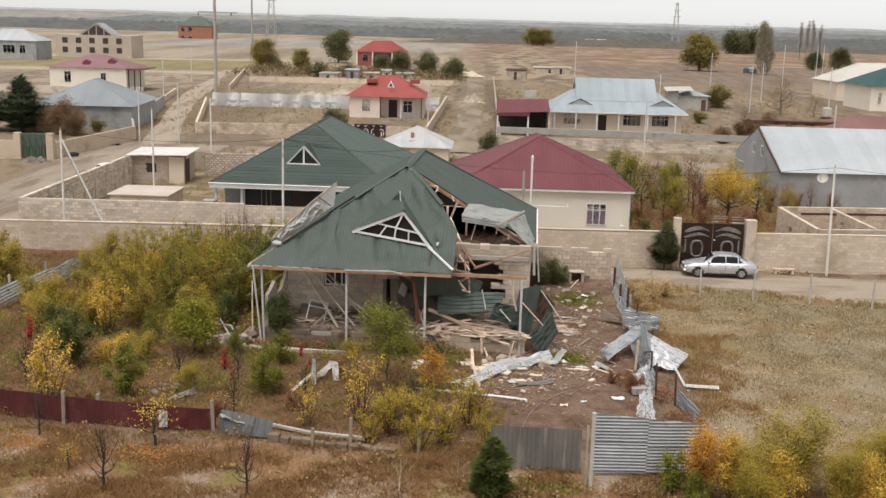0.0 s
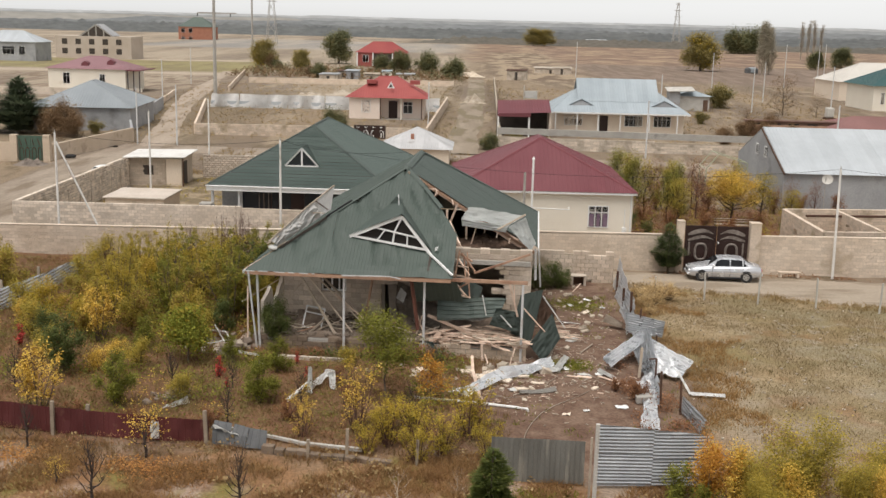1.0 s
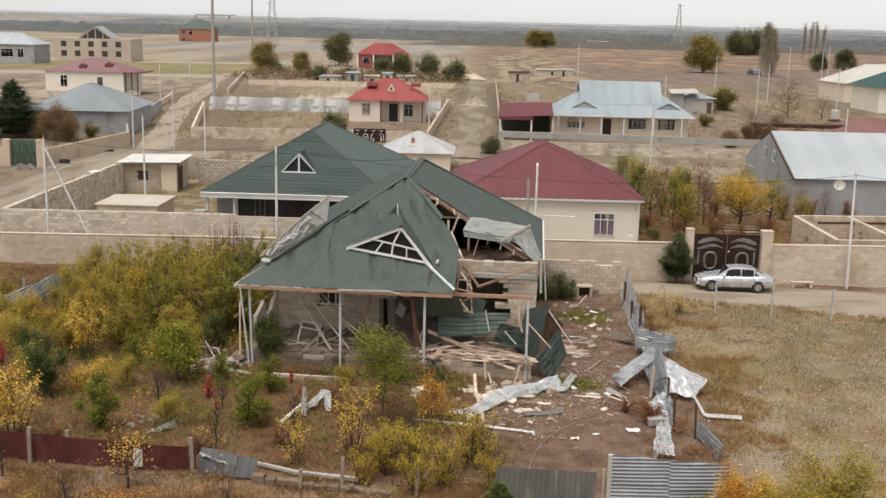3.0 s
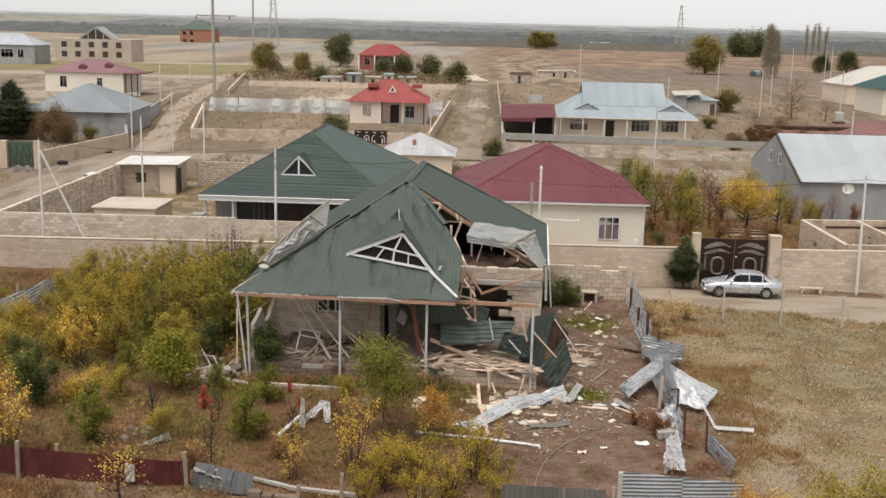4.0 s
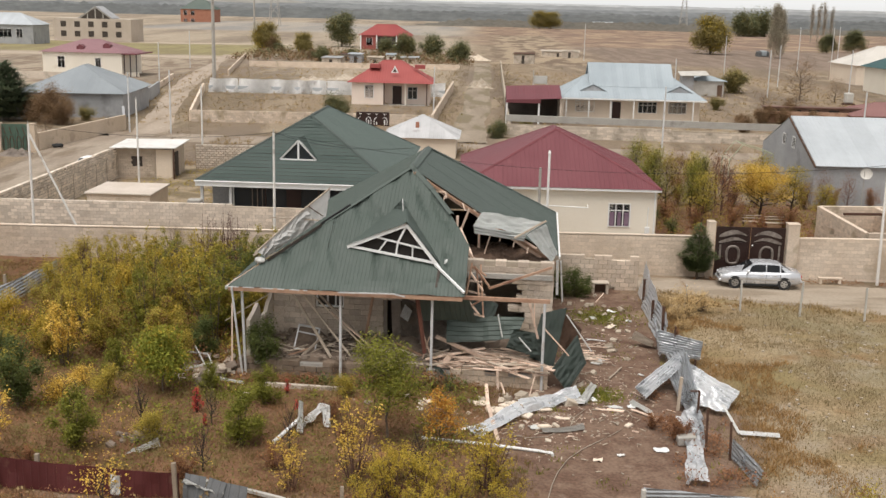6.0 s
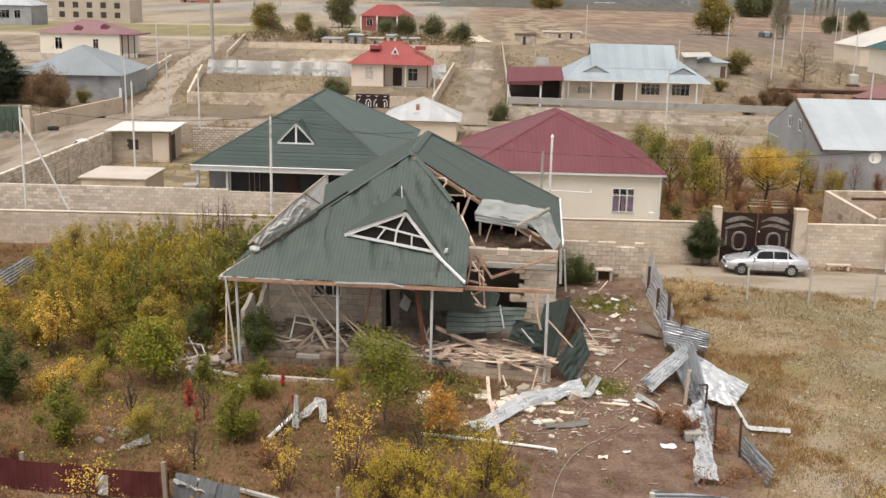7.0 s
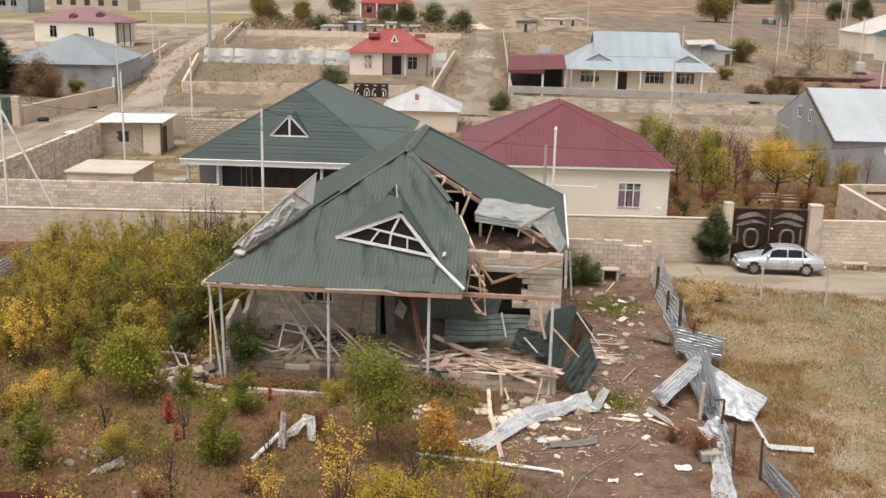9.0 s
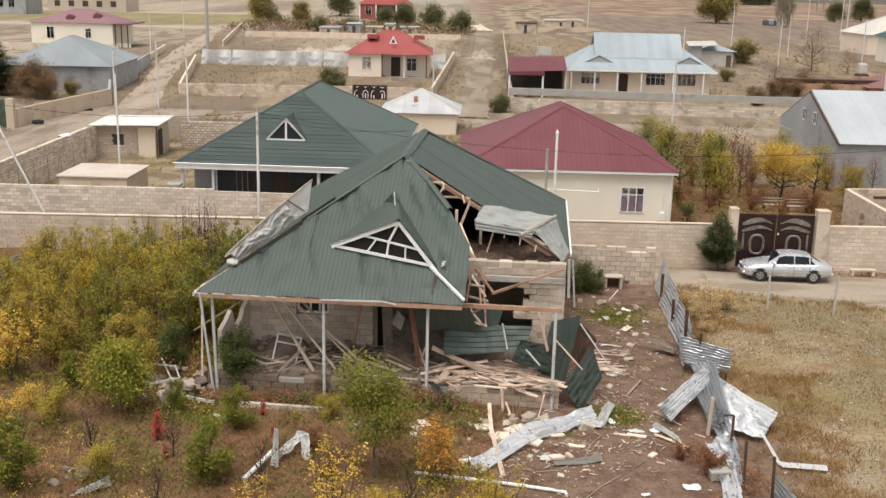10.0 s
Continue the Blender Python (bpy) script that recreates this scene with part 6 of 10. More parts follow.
def make_car(m, paint, label):
    car = thing("car", m, label, "car")
    rings = []
    for x, w, zb, zs, zt in BODY:
        half = [(w * 0.9, zb), (w, zb + 0.14), (w * 1.005, (zb + zs) / 2 + 0.06), (w * 0.965, zs), (w * 0.8, zt - 0.015)]
        rings.append([(x, -y, z) for y, z in half] + [(x, 0, zt + 0.015)] + [(x, y, z) for y, z in half[::-1]])
    part("body", loft(rings), paint, car, smooth=True)
    part("cabin", loft([[(x, -wb, zb - 0.05), (x, -wr, zr - 0.03), (x, -wr * 0.8, zr), (x, 0, zr + 0.02), (x, wr * 0.8, zr), (x, wr, zr - 0.03), (x, wb, zb - 0.05)] for x, wb, wr, zb, zr in CABIN]), paint, car, smooth=False)
    for sg in (-1, 1):
        for x0, x1 in ((-1.32, -1.1), (-1.03, -0.32), (-0.25, 0.66)):
            ring = []
            for x, h in ((x0, 0.1), ((x0 + x1) / 2, 0.08), (x1, 0.1), (x1 if x1 < 0.5 else 0.5, 0.84), ((x0 + x1) / 2, 0.86), (x0 if x0 > -1.05 else -1.13, 0.84 if x0 > -1.05 else 0.6)):
                y, z = cabin_at(x, h)
                ring.append((x, sg * (y + 0.028), z))
            part("side_window", prism(bmesh.new(), ring, 0.006), CAR_GLASS, car, "dark side window")
        part("side_moulding", block(-1.85, 1.75, 0.862 * sg - 0.012, 0.862 * sg + 0.012, 0.5, 0.56), CONCRETE, car)
        part("sill", block(-0.98, 0.98, 0.8 * sg - 0.05, 0.8 * sg + 0.05, 0.17, 0.26), BLACK, car)
        for x in (-1.06, -0.28, 0.78):
            part("door_seam", block(x - 0.009, x + 0.009, 0.864 * sg - 0.006, 0.864 * sg + 0.006, 0.3, 0.86), BLACK, car)
        for x in (-0.8, -0.05):
            part("door_handle", block(x - 0.1, x + 0.1, 0.855 * sg - 0.025, 0.855 * sg + 0.025, 0.74, 0.78, 0.008), CONCRETE, car)
        part("mirror", block(0.66, 0.8, 0.9 * sg - 0.09, 0.9 * sg + 0.09, 0.93, 1.05, 0.03), paint, car)
        part("headlight", block(2.06, 2.2, 0.52 * sg - 0.15, 0.52 * sg + 0.15, 0.56, 0.68, 0.02), ZINC_BRIGHT, car, "clear headlight")
        part("tail_light", block(-2.28, -2.16, 0.58 * sg - 0.17, 0.58 * sg + 0.17, 0.66, 0.82, 0.02), L_RED, car, "red tail light")
        for x in (-1.3, 1.42):
            part("wheel_arch", tube(bmesh.new(), [(x, 0.8 * sg, 0.33), (x, 0.872 * sg, 0.33)], 0.365, 20), BLACK, car)
            wheel = part("wheel", tube(bmesh.new(), [(x, 0.62 * sg, 0.31), (x, 0.885 * sg, 0.31)], 0.2, 16), ZINC_DULL, car, "grey alloy wheel")
            part("tyre", tube(bmesh.new(), [(x, 0.66 * sg, 0.31), (x, 0.68 * sg, 0.31), (x, 0.865 * sg, 0.31), (x, 0.88 * sg, 0.31), (x, 0.88 * sg, 0.31)], [0.29, 0.315, 0.315, 0.29, 0.21], 20), BLACK, wheel)
            for k in range(5):
                a = k * 2 * math.pi / 5
                part("wheel_slot", bar((x + 0.12 * math.cos(a), 0.884 * sg, 0.31 + 0.12 * math.sin(a)), (x + 0.12 * math.cos(a), 0.89 * sg, 0.31 + 0.12 * math.sin(a)), 0.04, 6), BLACK, wheel)
    part("windscreen", prism(bmesh.new(), [(1.03, -0.66, 0.985), (1.03, 0.66, 0.985), (0.46, 0.5, 1.38), (0.46, -0.5, 1.38)], 0.008), CAR_GLASS, car, "dark windscreen")
    part("rear_window", prism(bmesh.new(), [(-1.645, 0.62, 1.07), (-1.645, -0.62, 1.07), (-1.18, -0.5, 1.365), (-1.18, 0.5, 1.365)], 0.008), CAR_GLASS, car, "dark rear window")
    part("grille", block(2.16, 2.24, -0.24, 0.24, 0.48, 0.62, 0.02), BLACK, car)
    part("bumper", block(2.1, 2.3, -0.72, 0.72, 0.32, 0.47, 0.05), paint, car)
    part("bumper", block(-2.34, -2.18, -0.74, 0.74, 0.36, 0.54, 0.05), paint, car)
    return car


make_car(pose(16.05, 65.35, land(16, 65.3) + 0.1, 0, 0, 178), SILVER, "silver four-door saloon car parked by the gate")
make_car(pose(-34.7, 99.0, -0.5, 0, 0, 84), WHITE, "white car behind the block wall on the track")


# ---- plants ----
def foliage(rng, centres, count, size, flat=0.5, droop=0.0, tall=0.85):
    """Leaves as small bent quads, thick in some clumps (x, y, z, radius) and thin in others, with no hard outline."""
    vs, fs = [], []
    weights = [c[3] ** 2 * rng.uniform(0.2, 1.9) for c in centres]
    for cx, cy, cz, r in rng.choices(centres, weights, k=int(count * 1.35)):
        d = Vector((rng.gauss(0, 0.52), rng.gauss(0, 0.52), rng.gauss(0, 0.52)))
        if d.length > 1.5:
            continue
        p = Vector((cx, cy, max(0.03, cz + d.z * r * tall)))
        p.x, p.y = cx + d.x * r, cy + d.y * r
        s = size * rng.uniform(0.5, 1.2)
        a = Vector((rng.gauss(0, 1), rng.gauss(0, 1), rng.gauss(0, flat) - droop)).normalized()
        b = a.cross(Vector((rng.gauss(0, 0.5), rng.gauss(0, 0.5), 1))).normalized() * s * 0.34
        k = len(vs)
        vs += [tuple(p), tuple(p + a * s * 0.5 + b), tuple(p + a * s + Vector((0, 0, -0.15 * s))), tuple(p + a * s * 0.5 - b)]
        fs.append((k, k + 1, k + 2, k + 3))
    return vs, fs


def branchy(rng, h, spread, r, limbs, fork=0.3, lean=0.1):
    """A tapered trunk with limbs and twigs; gives its bmesh and the limb ends."""
    bm, ends = bmesh.new(), []
    pts = [Vector((0, 0, -0.15))]
    n = 6
    for i in range(1, n + 1):
        pts.append(Vector((lean * h * rng.uniform(-0.5, 0.5) * i / n, lean * h * rng.uniform(-0.5, 0.5) * i / n, h * 0.82 * i / n)))
    tube(bm, pts, [r * (1 - 0.8 * i / n) for i in range(n + 1)], 6)
    ends.append(pts[-1])
    for k in range(limbs):
        t = fork + (0.95 - fork) * (k + rng.random()) / limbs
        i = min(int(t * n), n - 1)
        base = pts[i].lerp(pts[i + 1], t * n - i)
        ang = k * 2.4 + rng.uniform(-0.5, 0.5)
        reach = spread * (1.05 - 0.55 * t) * rng.uniform(0.7, 1.1)
        tip = base + Vector((math.cos(ang) * reach, math.sin(ang) * reach, h * rng.uniform(0.12, 0.3)))
        mid = base.lerp(tip, 0.5) + Vector((0, 0, -0.04 * h))
        rr = r * (1 - 0.75 * t) * 0.55
        tube(bm, [base, mid, tip], [rr, rr * 0.7, rr * 0.25], 5)
        ends += [tip, base.lerp(tip, 0.55)]
        for q in range(2):
            b2 = base.lerp(tip, rng.uniform(0.4, 0.8))
            t2 = b2 + Vector((rng.uniform(-1, 1) * reach * 0.45, rng.uniform(-1, 1) * reach * 0.45, h * rng.uniform(0.06, 0.2)))
            tube(bm, [b2, t2], [rr * 0.4, rr * 0.15], 4)
            ends.append(t2)
    return bm, ends


def tree(name, seed, h, spread, mat, count, leaf_size, label, clump=0.45, r=0.06, limbs=9, fork=0.3, bark=None, category="tree", droop=0.0, second=None, tall=0.85):
    rng = random.Random(seed)
    bm, ends = branchy(rng, h, spread, r, limbs, fork)
    t = thing(name, Matrix.Identity(4), label, category)
    part("trunk", bm, bark or BARK, t)
    if count:
        cl = [(e.x, e.y, min(e.z, h - 0.1), clump * rng.uniform(0.55, 1.25)) for e in ends]
        vs, fs = foliage(rng, cl, int(count * 2.2), leaf_size * 0.7, droop=droop, tall=tall)
        part("crown", raw_mesh("crown", vs, fs, mat), mat, t)
        if second:
            vs, fs = foliage(rng, rng.sample(cl, max(1, len(cl) // 3)), count // 2, leaf_size * 0.7, tall=tall)
            part("crown", raw_mesh("crown", vs, fs, second), second, t, "leaves that have turned")
    return t


def shoots(name, seed, h, w, mat, count, leaf_size, label, second=None, bark=None, stems=11, category="tree", bare=0.18, open_=0.2):
    """Upright stems from one foot, each with short rising twigs and leaves strung along them."""
    rng = random.Random(seed)
    bm, cl = bmesh.new(), []
    for k in range(stems):
        ang, lean = k * 2.4 + rng.uniform(-0.4, 0.4), math.sqrt((k + 0.4) / stems)
        top = h * rng.uniform(0.72, 1.08) * (1.05 - 0.3 * lean)
        foot = Vector((math.cos(ang) * 0.12, math.sin(ang) * 0.12, -0.1))
        mid = Vector((math.cos(ang) * w * 0.3 * lean, math.sin(ang) * w * 0.3 * lean, top * 0.5))
        tip = Vector((math.cos(ang) * w * 0.5 * lean + rng.gauss(0, 0.1), math.sin(ang) * w * 0.5 * lean + rng.gauss(0, 0.1), top))
        tube(bm, [foot, mid, tip], [0.03, 0.02, 0.006], 5)
        for q in range(9):
            t = bare + (1 - bare) * (q + rng.random()) / 9
            base = foot.lerp(mid, t * 2) if t < 0.5 else mid.lerp(tip, t * 2 - 1)
            a2 = rng.uniform(0, 6.28)
            reach = w * 0.2 * (1.1 - 0.6 * t)
            end = base + Vector((math.cos(a2) * reach, math.sin(a2) * reach, h * rng.uniform(0.05, 0.14)))
            tube(bm, [base, end], [0.009, 0.003], 3)
            if rng.random() < open_:
                continue
            for e in (0.5, 1.0):
                p = base.lerp(end, e)
                cl.append((p.x, p.y, p.z, rng.uniform(0.09, 0.2)))
    t = thing(name, Matrix.Identity(4), label, category)
    part("stem", bm, bark or BARK, t)
    vs, fs = foliage(rng, cl, count, leaf_size, tall=1.2)
    part("crown", raw_mesh("crown", vs, fs, mat), mat, t)
    if second:
        vs, fs = foliage(rng, rng.sample(cl, len(cl) // 3), count // 3, leaf_size, tall=1.2)
        part("crown", raw_mesh("crown", vs, fs, second), second, t, "leaves that have turned")
    return t


def bush(name, seed, h, w, mat, count, leaf_size, label, second=None, bark=None, puff=1.15):
    """Many stems from one root, leafy nearly to the ground."""
    rng = random.Random(seed)
    bm = bmesh.new()
    cl = []
    for k in range(13):
        ang, lean = k * 2.4, rng.uniform(0.1, 1.0)
        reach = w / 2 * lean * rng.uniform(0.7, 1.25)
        tip = Vector((math.cos(ang) * reach, math.sin(ang) * reach, h * rng.uniform(0.4, 1.2) * (1.1 - 0.35 * lean)))
        mid = tip * 0.5 + Vector((0, 0, h * 0.1))
        tube(bm, [(0, 0, -0.1), mid, tip], [0.025, 0.016, 0.006], 4)
        for s in (0.35, 0.55, 0.75, 0.95):
            p = mid * (1 - s) + tip * s if s > 0.4 else mid * s * 2
            cl.append((p.x, p.y, p.z, w * rng.uniform(0.05, 0.15) * puff))
    t = thing(name, Matrix.Identity(4), label, "bush")
    part("stem", bm, bark or BARK, t)
    vs, fs = foliage(rng, cl, int(count * 2.4), leaf_size * 0.68, tall=1.25)
    part("crown", raw_mesh("crown", vs, fs, mat), mat, t)
    if second:
        vs, fs = foliage(rng, rng.sample(cl, len(cl) // 3), count // 2, leaf_size * 0.7)
        part("crown", raw_mesh("crown", vs, fs, second), second, t, "leaves that have turned")
    return t


def conifer(name, seed, h, w, label, count=5200, size=0.2, mat=None, blunt=1.25, clear=0.06):
    rng = random.Random(seed)
    t = thing(name, Matrix.Identity(4), label, "conifer")
    part("trunk", tube(bmesh.new(), [(0, 0, -0.1), (0, 0, h * 0.95)], [0.08, 0.01], 6), BARK, t)
    vs, fs = [], []
    for i in range(count):
        z = h * (clear + (1 - clear) * (1 - math.sqrt(rng.random())))
        env = (w / 2) * min(1.0, (1 - z / h) * blunt + 0.04, 0.55 + (z / h - clear) * 2.2) * (0.85 + 0.15 * math.sin(z * 9 + 2))
        a = rng.uniform(0, 2 * math.pi)
        lump = 0.85 + 0.55 * noise.noise(Vector((math.cos(a) * 1.5, math.sin(a) * 1.5, z * 1.6 + seed)))
        rr = env * lump * math.sqrt(rng.uniform(0.25, 1))
        p = Vector((math.cos(a) * rr, math.sin(a) * rr, z))
        d = Vector((math.cos(a), math.sin(a), rng.uniform(-0.1, 0.7))).normalized() * size * rng.uniform(0.6, 1.3)
        b = d.cross(Vector((0, 0, 1))).normalized() * size * 0.18
        k = len(vs)
        vs += [tuple(p - b), tuple(p + b), tuple(p + d)]
        fs.append((k, k + 1, k + 2))
    part("crown", raw_mesh("crown", vs, fs, mat or L_FIR), mat or L_FIR, t)
    return t


def put(ob, x, y, s=1.0, turn=None, sz=None, z=None):
    m = Matrix.Translation((x, y, (land(x, y) if z is None else z) - 0.02)) @ Matrix.Rotation(random.uniform(0, 6.28) if turn is None else turn, 4, "Z") @ Matrix.Diagonal((s, s, sz or s, 1))
    return m


def stand(ob, spots):
    """Move a plant to the first spot (x, y, size), and copies of it to the others."""
    ms = [put(ob, *q) for q in spots]
    for m in ms[1:]:
        copy_thing(ob, m)
    ob.matrix_world = ms[0]


random.seed(11)
# the orchard thicket beside the house
stand(shoots("tree", 1, 3.9, 2.9, L_OLIVE, 3600, 0.1, "young fruit tree with olive and yellowing leaves in the thicket", second=L_YELLOW),
      [(-15.8, 55.2, 1.0), (-12.2, 52.2, 1.05), (-18.3, 57.5, 0.82), (-13.6, 58.2, 0.8), (-17.4, 52.2, 0.9), (-19.5, 60.5, 0.72)])
stand(shoots("tree", 2, 4.0, 2.9, L_GREEN, 3800, 0.1, "leafy green young tree in the thicket beside the house", second=L_OLIVE),
      [(-11.3, 49.6, 1.0), (-14.2, 50.0, 0.9), (-16.4, 60.2, 0.75), (-10.4, 59.5, 0.82), (-11.0, 56.4, 0.95), (-12.2, 53.6, 0.95), (-15.4, 57.8, 0.8)])
stand(shoots("tree", 98, 4.0, 2.4, L_DARK, 3600, 0.1, "dark green young tree close to the west eave", second=L_GREEN),
      [(-11.2, 57.8, 0.9), (-11.1, 54.4, 0.92), (-11.0, 51.4, 0.85), (-12.6, 60.6, 0.8)])
stand(shoots("tree", 3, 3.9, 2.8, L_YELLOW, 3000, 0.1, "young tree with yellow-green autumn leaves", second=L_OLIVE, open_=0.3),
      [(-16.6, 49.2, 0.9), (-13.9, 54.4, 1.0), (-17.9, 62.0, 0.68), (-14.6, 62.8, 0.68), (-18.6, 54.6, 0.85)])
stand(bush("bush", 4, 2.2, 2.2, L_OLIVE, 2300, 0.12, "tangled olive-brown undergrowth bush", L_RUST),
      [(-12.9, 48.0, 1.0), (-15.4, 47.6, 0.9), (-18.2, 49.6, 0.9), (-10.4, 53.0, 1.0), (-15.2, 52.2, 1.0), (-12.0, 46.2, 0.8), (-19.8, 53.2, 0.8), (-17.4, 46.6, 0.6), (-10.7, 51.2, 1.2), (-24.8, 54.5, 1.3), (-26.5, 57.5, 1.2)])
stand(bush("bush", 5, 1.9, 1.9, L_DARK, 2300, 0.12, "dense dark green bush"), [(-16.1, 40.8, 1.1), (-8.35, 45.9, 1.0), (-11.2, 47.6, 0.8), (-18.4, 44.6, 0.8)])
stand(bush("bush", 6, 1.75, 1.6, L_GREEN, 2200, 0.11, "bright green bush standing in dry weeds"), [(-12.9, 37.5, 1.05), (-7.6, 38.4, 0.98), (-7.6, 42.2, 0.75), (-14.1, 45.2, 0.7), (-18.9, 56.6, 1.0), (-9.9, 43.6, 0.55)])
stand(tree("tree", 7, 2.5, 1.05, leaf("fresh_hanging_leaf", (0.085, 0.1, 0.016), (0.19, 0.205, 0.03), (0.33, 0.31, 0.05)), 2300, 0.14, "slender young tree with hanging green leaves", 0.45, 0.045, 12, 0.16, droop=0.9, second=L_YELLOW), [(-11.6, 43.0, 1.0)])
stand(shoots("tree", 8, 2.7, 2.0, L_GOLD, 1900, 0.1, "small golden autumn tree", bare=0.3, stems=9), [(-16.5, 46.0, 1.0), (-15.3, 36.2, 1.0), (-18.8, 37.0, 0.85), (-20.6, 47.5, 0.6)])
stand(bush("bush", 9, 0.9, 1.6, L_GOLD, 700, 0.11, "low bush with pale golden leaves"), [(-15.0, 41.7, 1.0), (-20.6, 42.0, 0.8), (-14.9, 43.6, 0.8)])
stand(bush("bush", 10, 0.8, 0.6, L_RED, 260, 0.09, "small shrub with bright red leaves", bark=TWIG_RED), [(-9.8, 41.1, 1.0), (-19.6, 44.7, 1.1), (-9.2, 39.9, 0.5), (-7.0, 43.5, 0.6), (-20.2, 41.0, 0.7), (-6.3, 41.6, 0.5)])
stand(tree("tree", 12, 3.3, 1.45, L_GREEN, 3000, 0.13, "round-headed young fruit tree in front of the veranda", 0.5, 0.055, 11, 0.42), [(-2.8, 39.1, 1.0)])
stand(shoots("tree", 13, 3.0, 1.8, L_GOLD, 700, 0.085, "thin sapling with sparse yellow leaves", L_YELLOW, TWIG_RED, 8, open_=0.45), [(-3.5, 35.7, 1.0), (-5.4, 35.1, 0.7)])
stand(tree("tree", 14, 2.1, 0.6, L_ORANGE, 450, 0.13, "thin sapling with orange-yellow leaves", 0.3, 0.03, 8, 0.25, second=L_GOLD), [(-1.0, 38.8, 1.0)])
stand(shoots("tree", 15, 2.5, 2.0, L_YELLOW, 1700, 0.085, "golden-olive bushy young tree by the front fence", L_OLIVE, TWIG_RED, 10, bare=0.1, open_=0.35), [(-2.3, 34.6, 0.8), (0.5, 35.6, 0.95), (-0.4, 34.0, 0.75), (1.2, 33.6, 0.6), (-1.2, 33.2, 0.65), (-1.4, 35.0, 0.8), (-3.0, 33.8, 0.55)])
stand(conifer("conifer", 16, 2.35, 1.45, "small dense green conifer", 6500, 0.17, L_PINE, 2.2), [(1.25, 29.2, 1.0)])
stand(conifer("conifer", 17, 3.2, 2.1, "small dark cypress beside the gate", 5200, 0.2, leaf("cypress_needles", (0.06, 0.08, 0.035), (0.105, 0.13, 0.052), (0.16, 0.175, 0.068)), 2.3, 0.14), [(12.9, 66.8, 1.05)])
stand(bush("bush", 18, 2.2, 1.7, L_ORANGE, 2400, 0.1, "orange autumn bush at the field edge", L_GOLD, puff=1.6), [(7.9, 30.3, 1.0)])
stand(bush("bush", 19, 2.4, 2.4, L_OLIVE, 4600, 0.1, "large yellow-green bush at the field edge", L_YELLOW, puff=1.7), [(10.9, 30.7, 1.08), (13.9, 31.0, 0.98), (9.3, 29.6, 0.72), (12.2, 29.8, 0.8), (15.2, 30.0, 1.0)])
stand(bush("bush", 97, 1.7, 1.8, L_GOLD, 2200, 0.1, "golden autumn bush at the field edge", L_OLIVE, puff=1.6), [(8.9, 30.5, 1.0), (10.1, 29.8, 0.85), (12.9, 29.6, 0.9)])
stand(bush("bush", 20, 1.3, 1.3, L_GREEN, 1300, 0.1, "green bush against the sheet fence"), [(7.0, 30.6, 1.0), (7.6, 29.8, 0.8)])
stand(tree("sapling", 21, 2.5, 0.58, L_RUST, 0, 0.1, "bare dark sapling in dry grass", r=0.055, limbs=26, fork=0.2, bark=DARK_BARK), [(-10.8, 29.2, 1.0), (-6.3, 29.2, 0.9), (-14.5, 33.3, 0.75), (-8.3, 36.2, 0.7), (-5.9, 38.0, 0.7), (-11.2, 39.2, 0.8), (-9.0, 40.0, 0.6), (-13.5, 39.6, 0.7), (-1.6, 36.6, 0.7), (-17.3, 38.8, 0.8)])
stand(tree("sapling", 22, 1.9, 0.75, L_GOLD, 150, 0.12, "one almost bare sapling with a few yellow leaves", 0.3, 0.06, 13, 0.2, DARK_BARK), [(-10.3, 32.9, 1.0), (-12.4, 30.5, 0.5)])
stand(tree("sapling", 23, 1.5, 0.6, L_RUST, 0, 0.1, "pale leafless shrub in dry grass", r=0.02, limbs=16, fork=0.05, bark=WOOD_GREY), [(-1.6, 29.7, 1.0), (0.2, 30.8, 0.7), (9.6, 33.4, 0.7), (8.6, 32.6, 0.8)])
stand(shoots("tree", 24, 4.2, 1.5, leaf("purple_brown_leaf", (0.07, 0.038, 0.036), (0.11, 0.062, 0.056), (0.15, 0.09, 0.075)), 900, 0.08, "purple-brown half-bare tree behind the thicket", bark=TWIG_RED, stems=18, open_=0.35), [(-14.3, 59.9, 0.95), (-13.8, 60.4, 0.9), (-13.1, 59.4, 1.05), (-12.7, 60.2, 0.95), (-17.0, 63.4, 0.7), (-21.5, 61.8, 0.6)])
stand(bush("bush", 25, 1.4, 2.3, L_DARK, 1900, 0.12, "dark green weeds against the block wall"), [(5.4, 61.8, 0.95), (4.3, 61.4, 0.9), (5.9, 62.5, 0.55)])
stand(bush("bush", 26, 0.8, 1.0, L_RUST, 600, 0.09, "small brown dried shrub", bark=TWIG_RED), [(7.1, 40.2, 1.0), (6.4, 41.2, 0.7), (-5.0, 41.0, 0.9), (-4.2, 39.0, 0.8), (-8.8, 35.6, 0.9), (-6.2, 36.6, 1.0), (-13.8, 36.0, 0.9), (-11.8, 35.6, 0.8), (0.6, 37.4, 0.7), (-18.0, 41.5, 1.0), (-21.5, 38.0, 1.0), (9.4, 53.5, 0.6)])
# garden behind the brown gate
stand(tree("tree", 30, 4.2, 3.0, L_GOLD, 5600, 0.13, "spreading golden autumn tree behind the gate", 0.62, 0.13, 22, 0.32, second=L_YELLOW, bark=DARK_BARK, tall=0.7), [(21.0, 85.0, 1.0)])
stand(tree("tree", 34, 4.0, 1.3, L_OLIVE, 1300, 0.15, "yellowing open-crowned garden tree", 0.5, 0.1, 18, 0.25, second=L_YELLOW, bark=DARK_BARK), [(23.6, 86.0, 1.0), (25.4, 84.0, 0.75), (16.4, 83.4, 0.95), (18.0, 96.0, 0.9)])
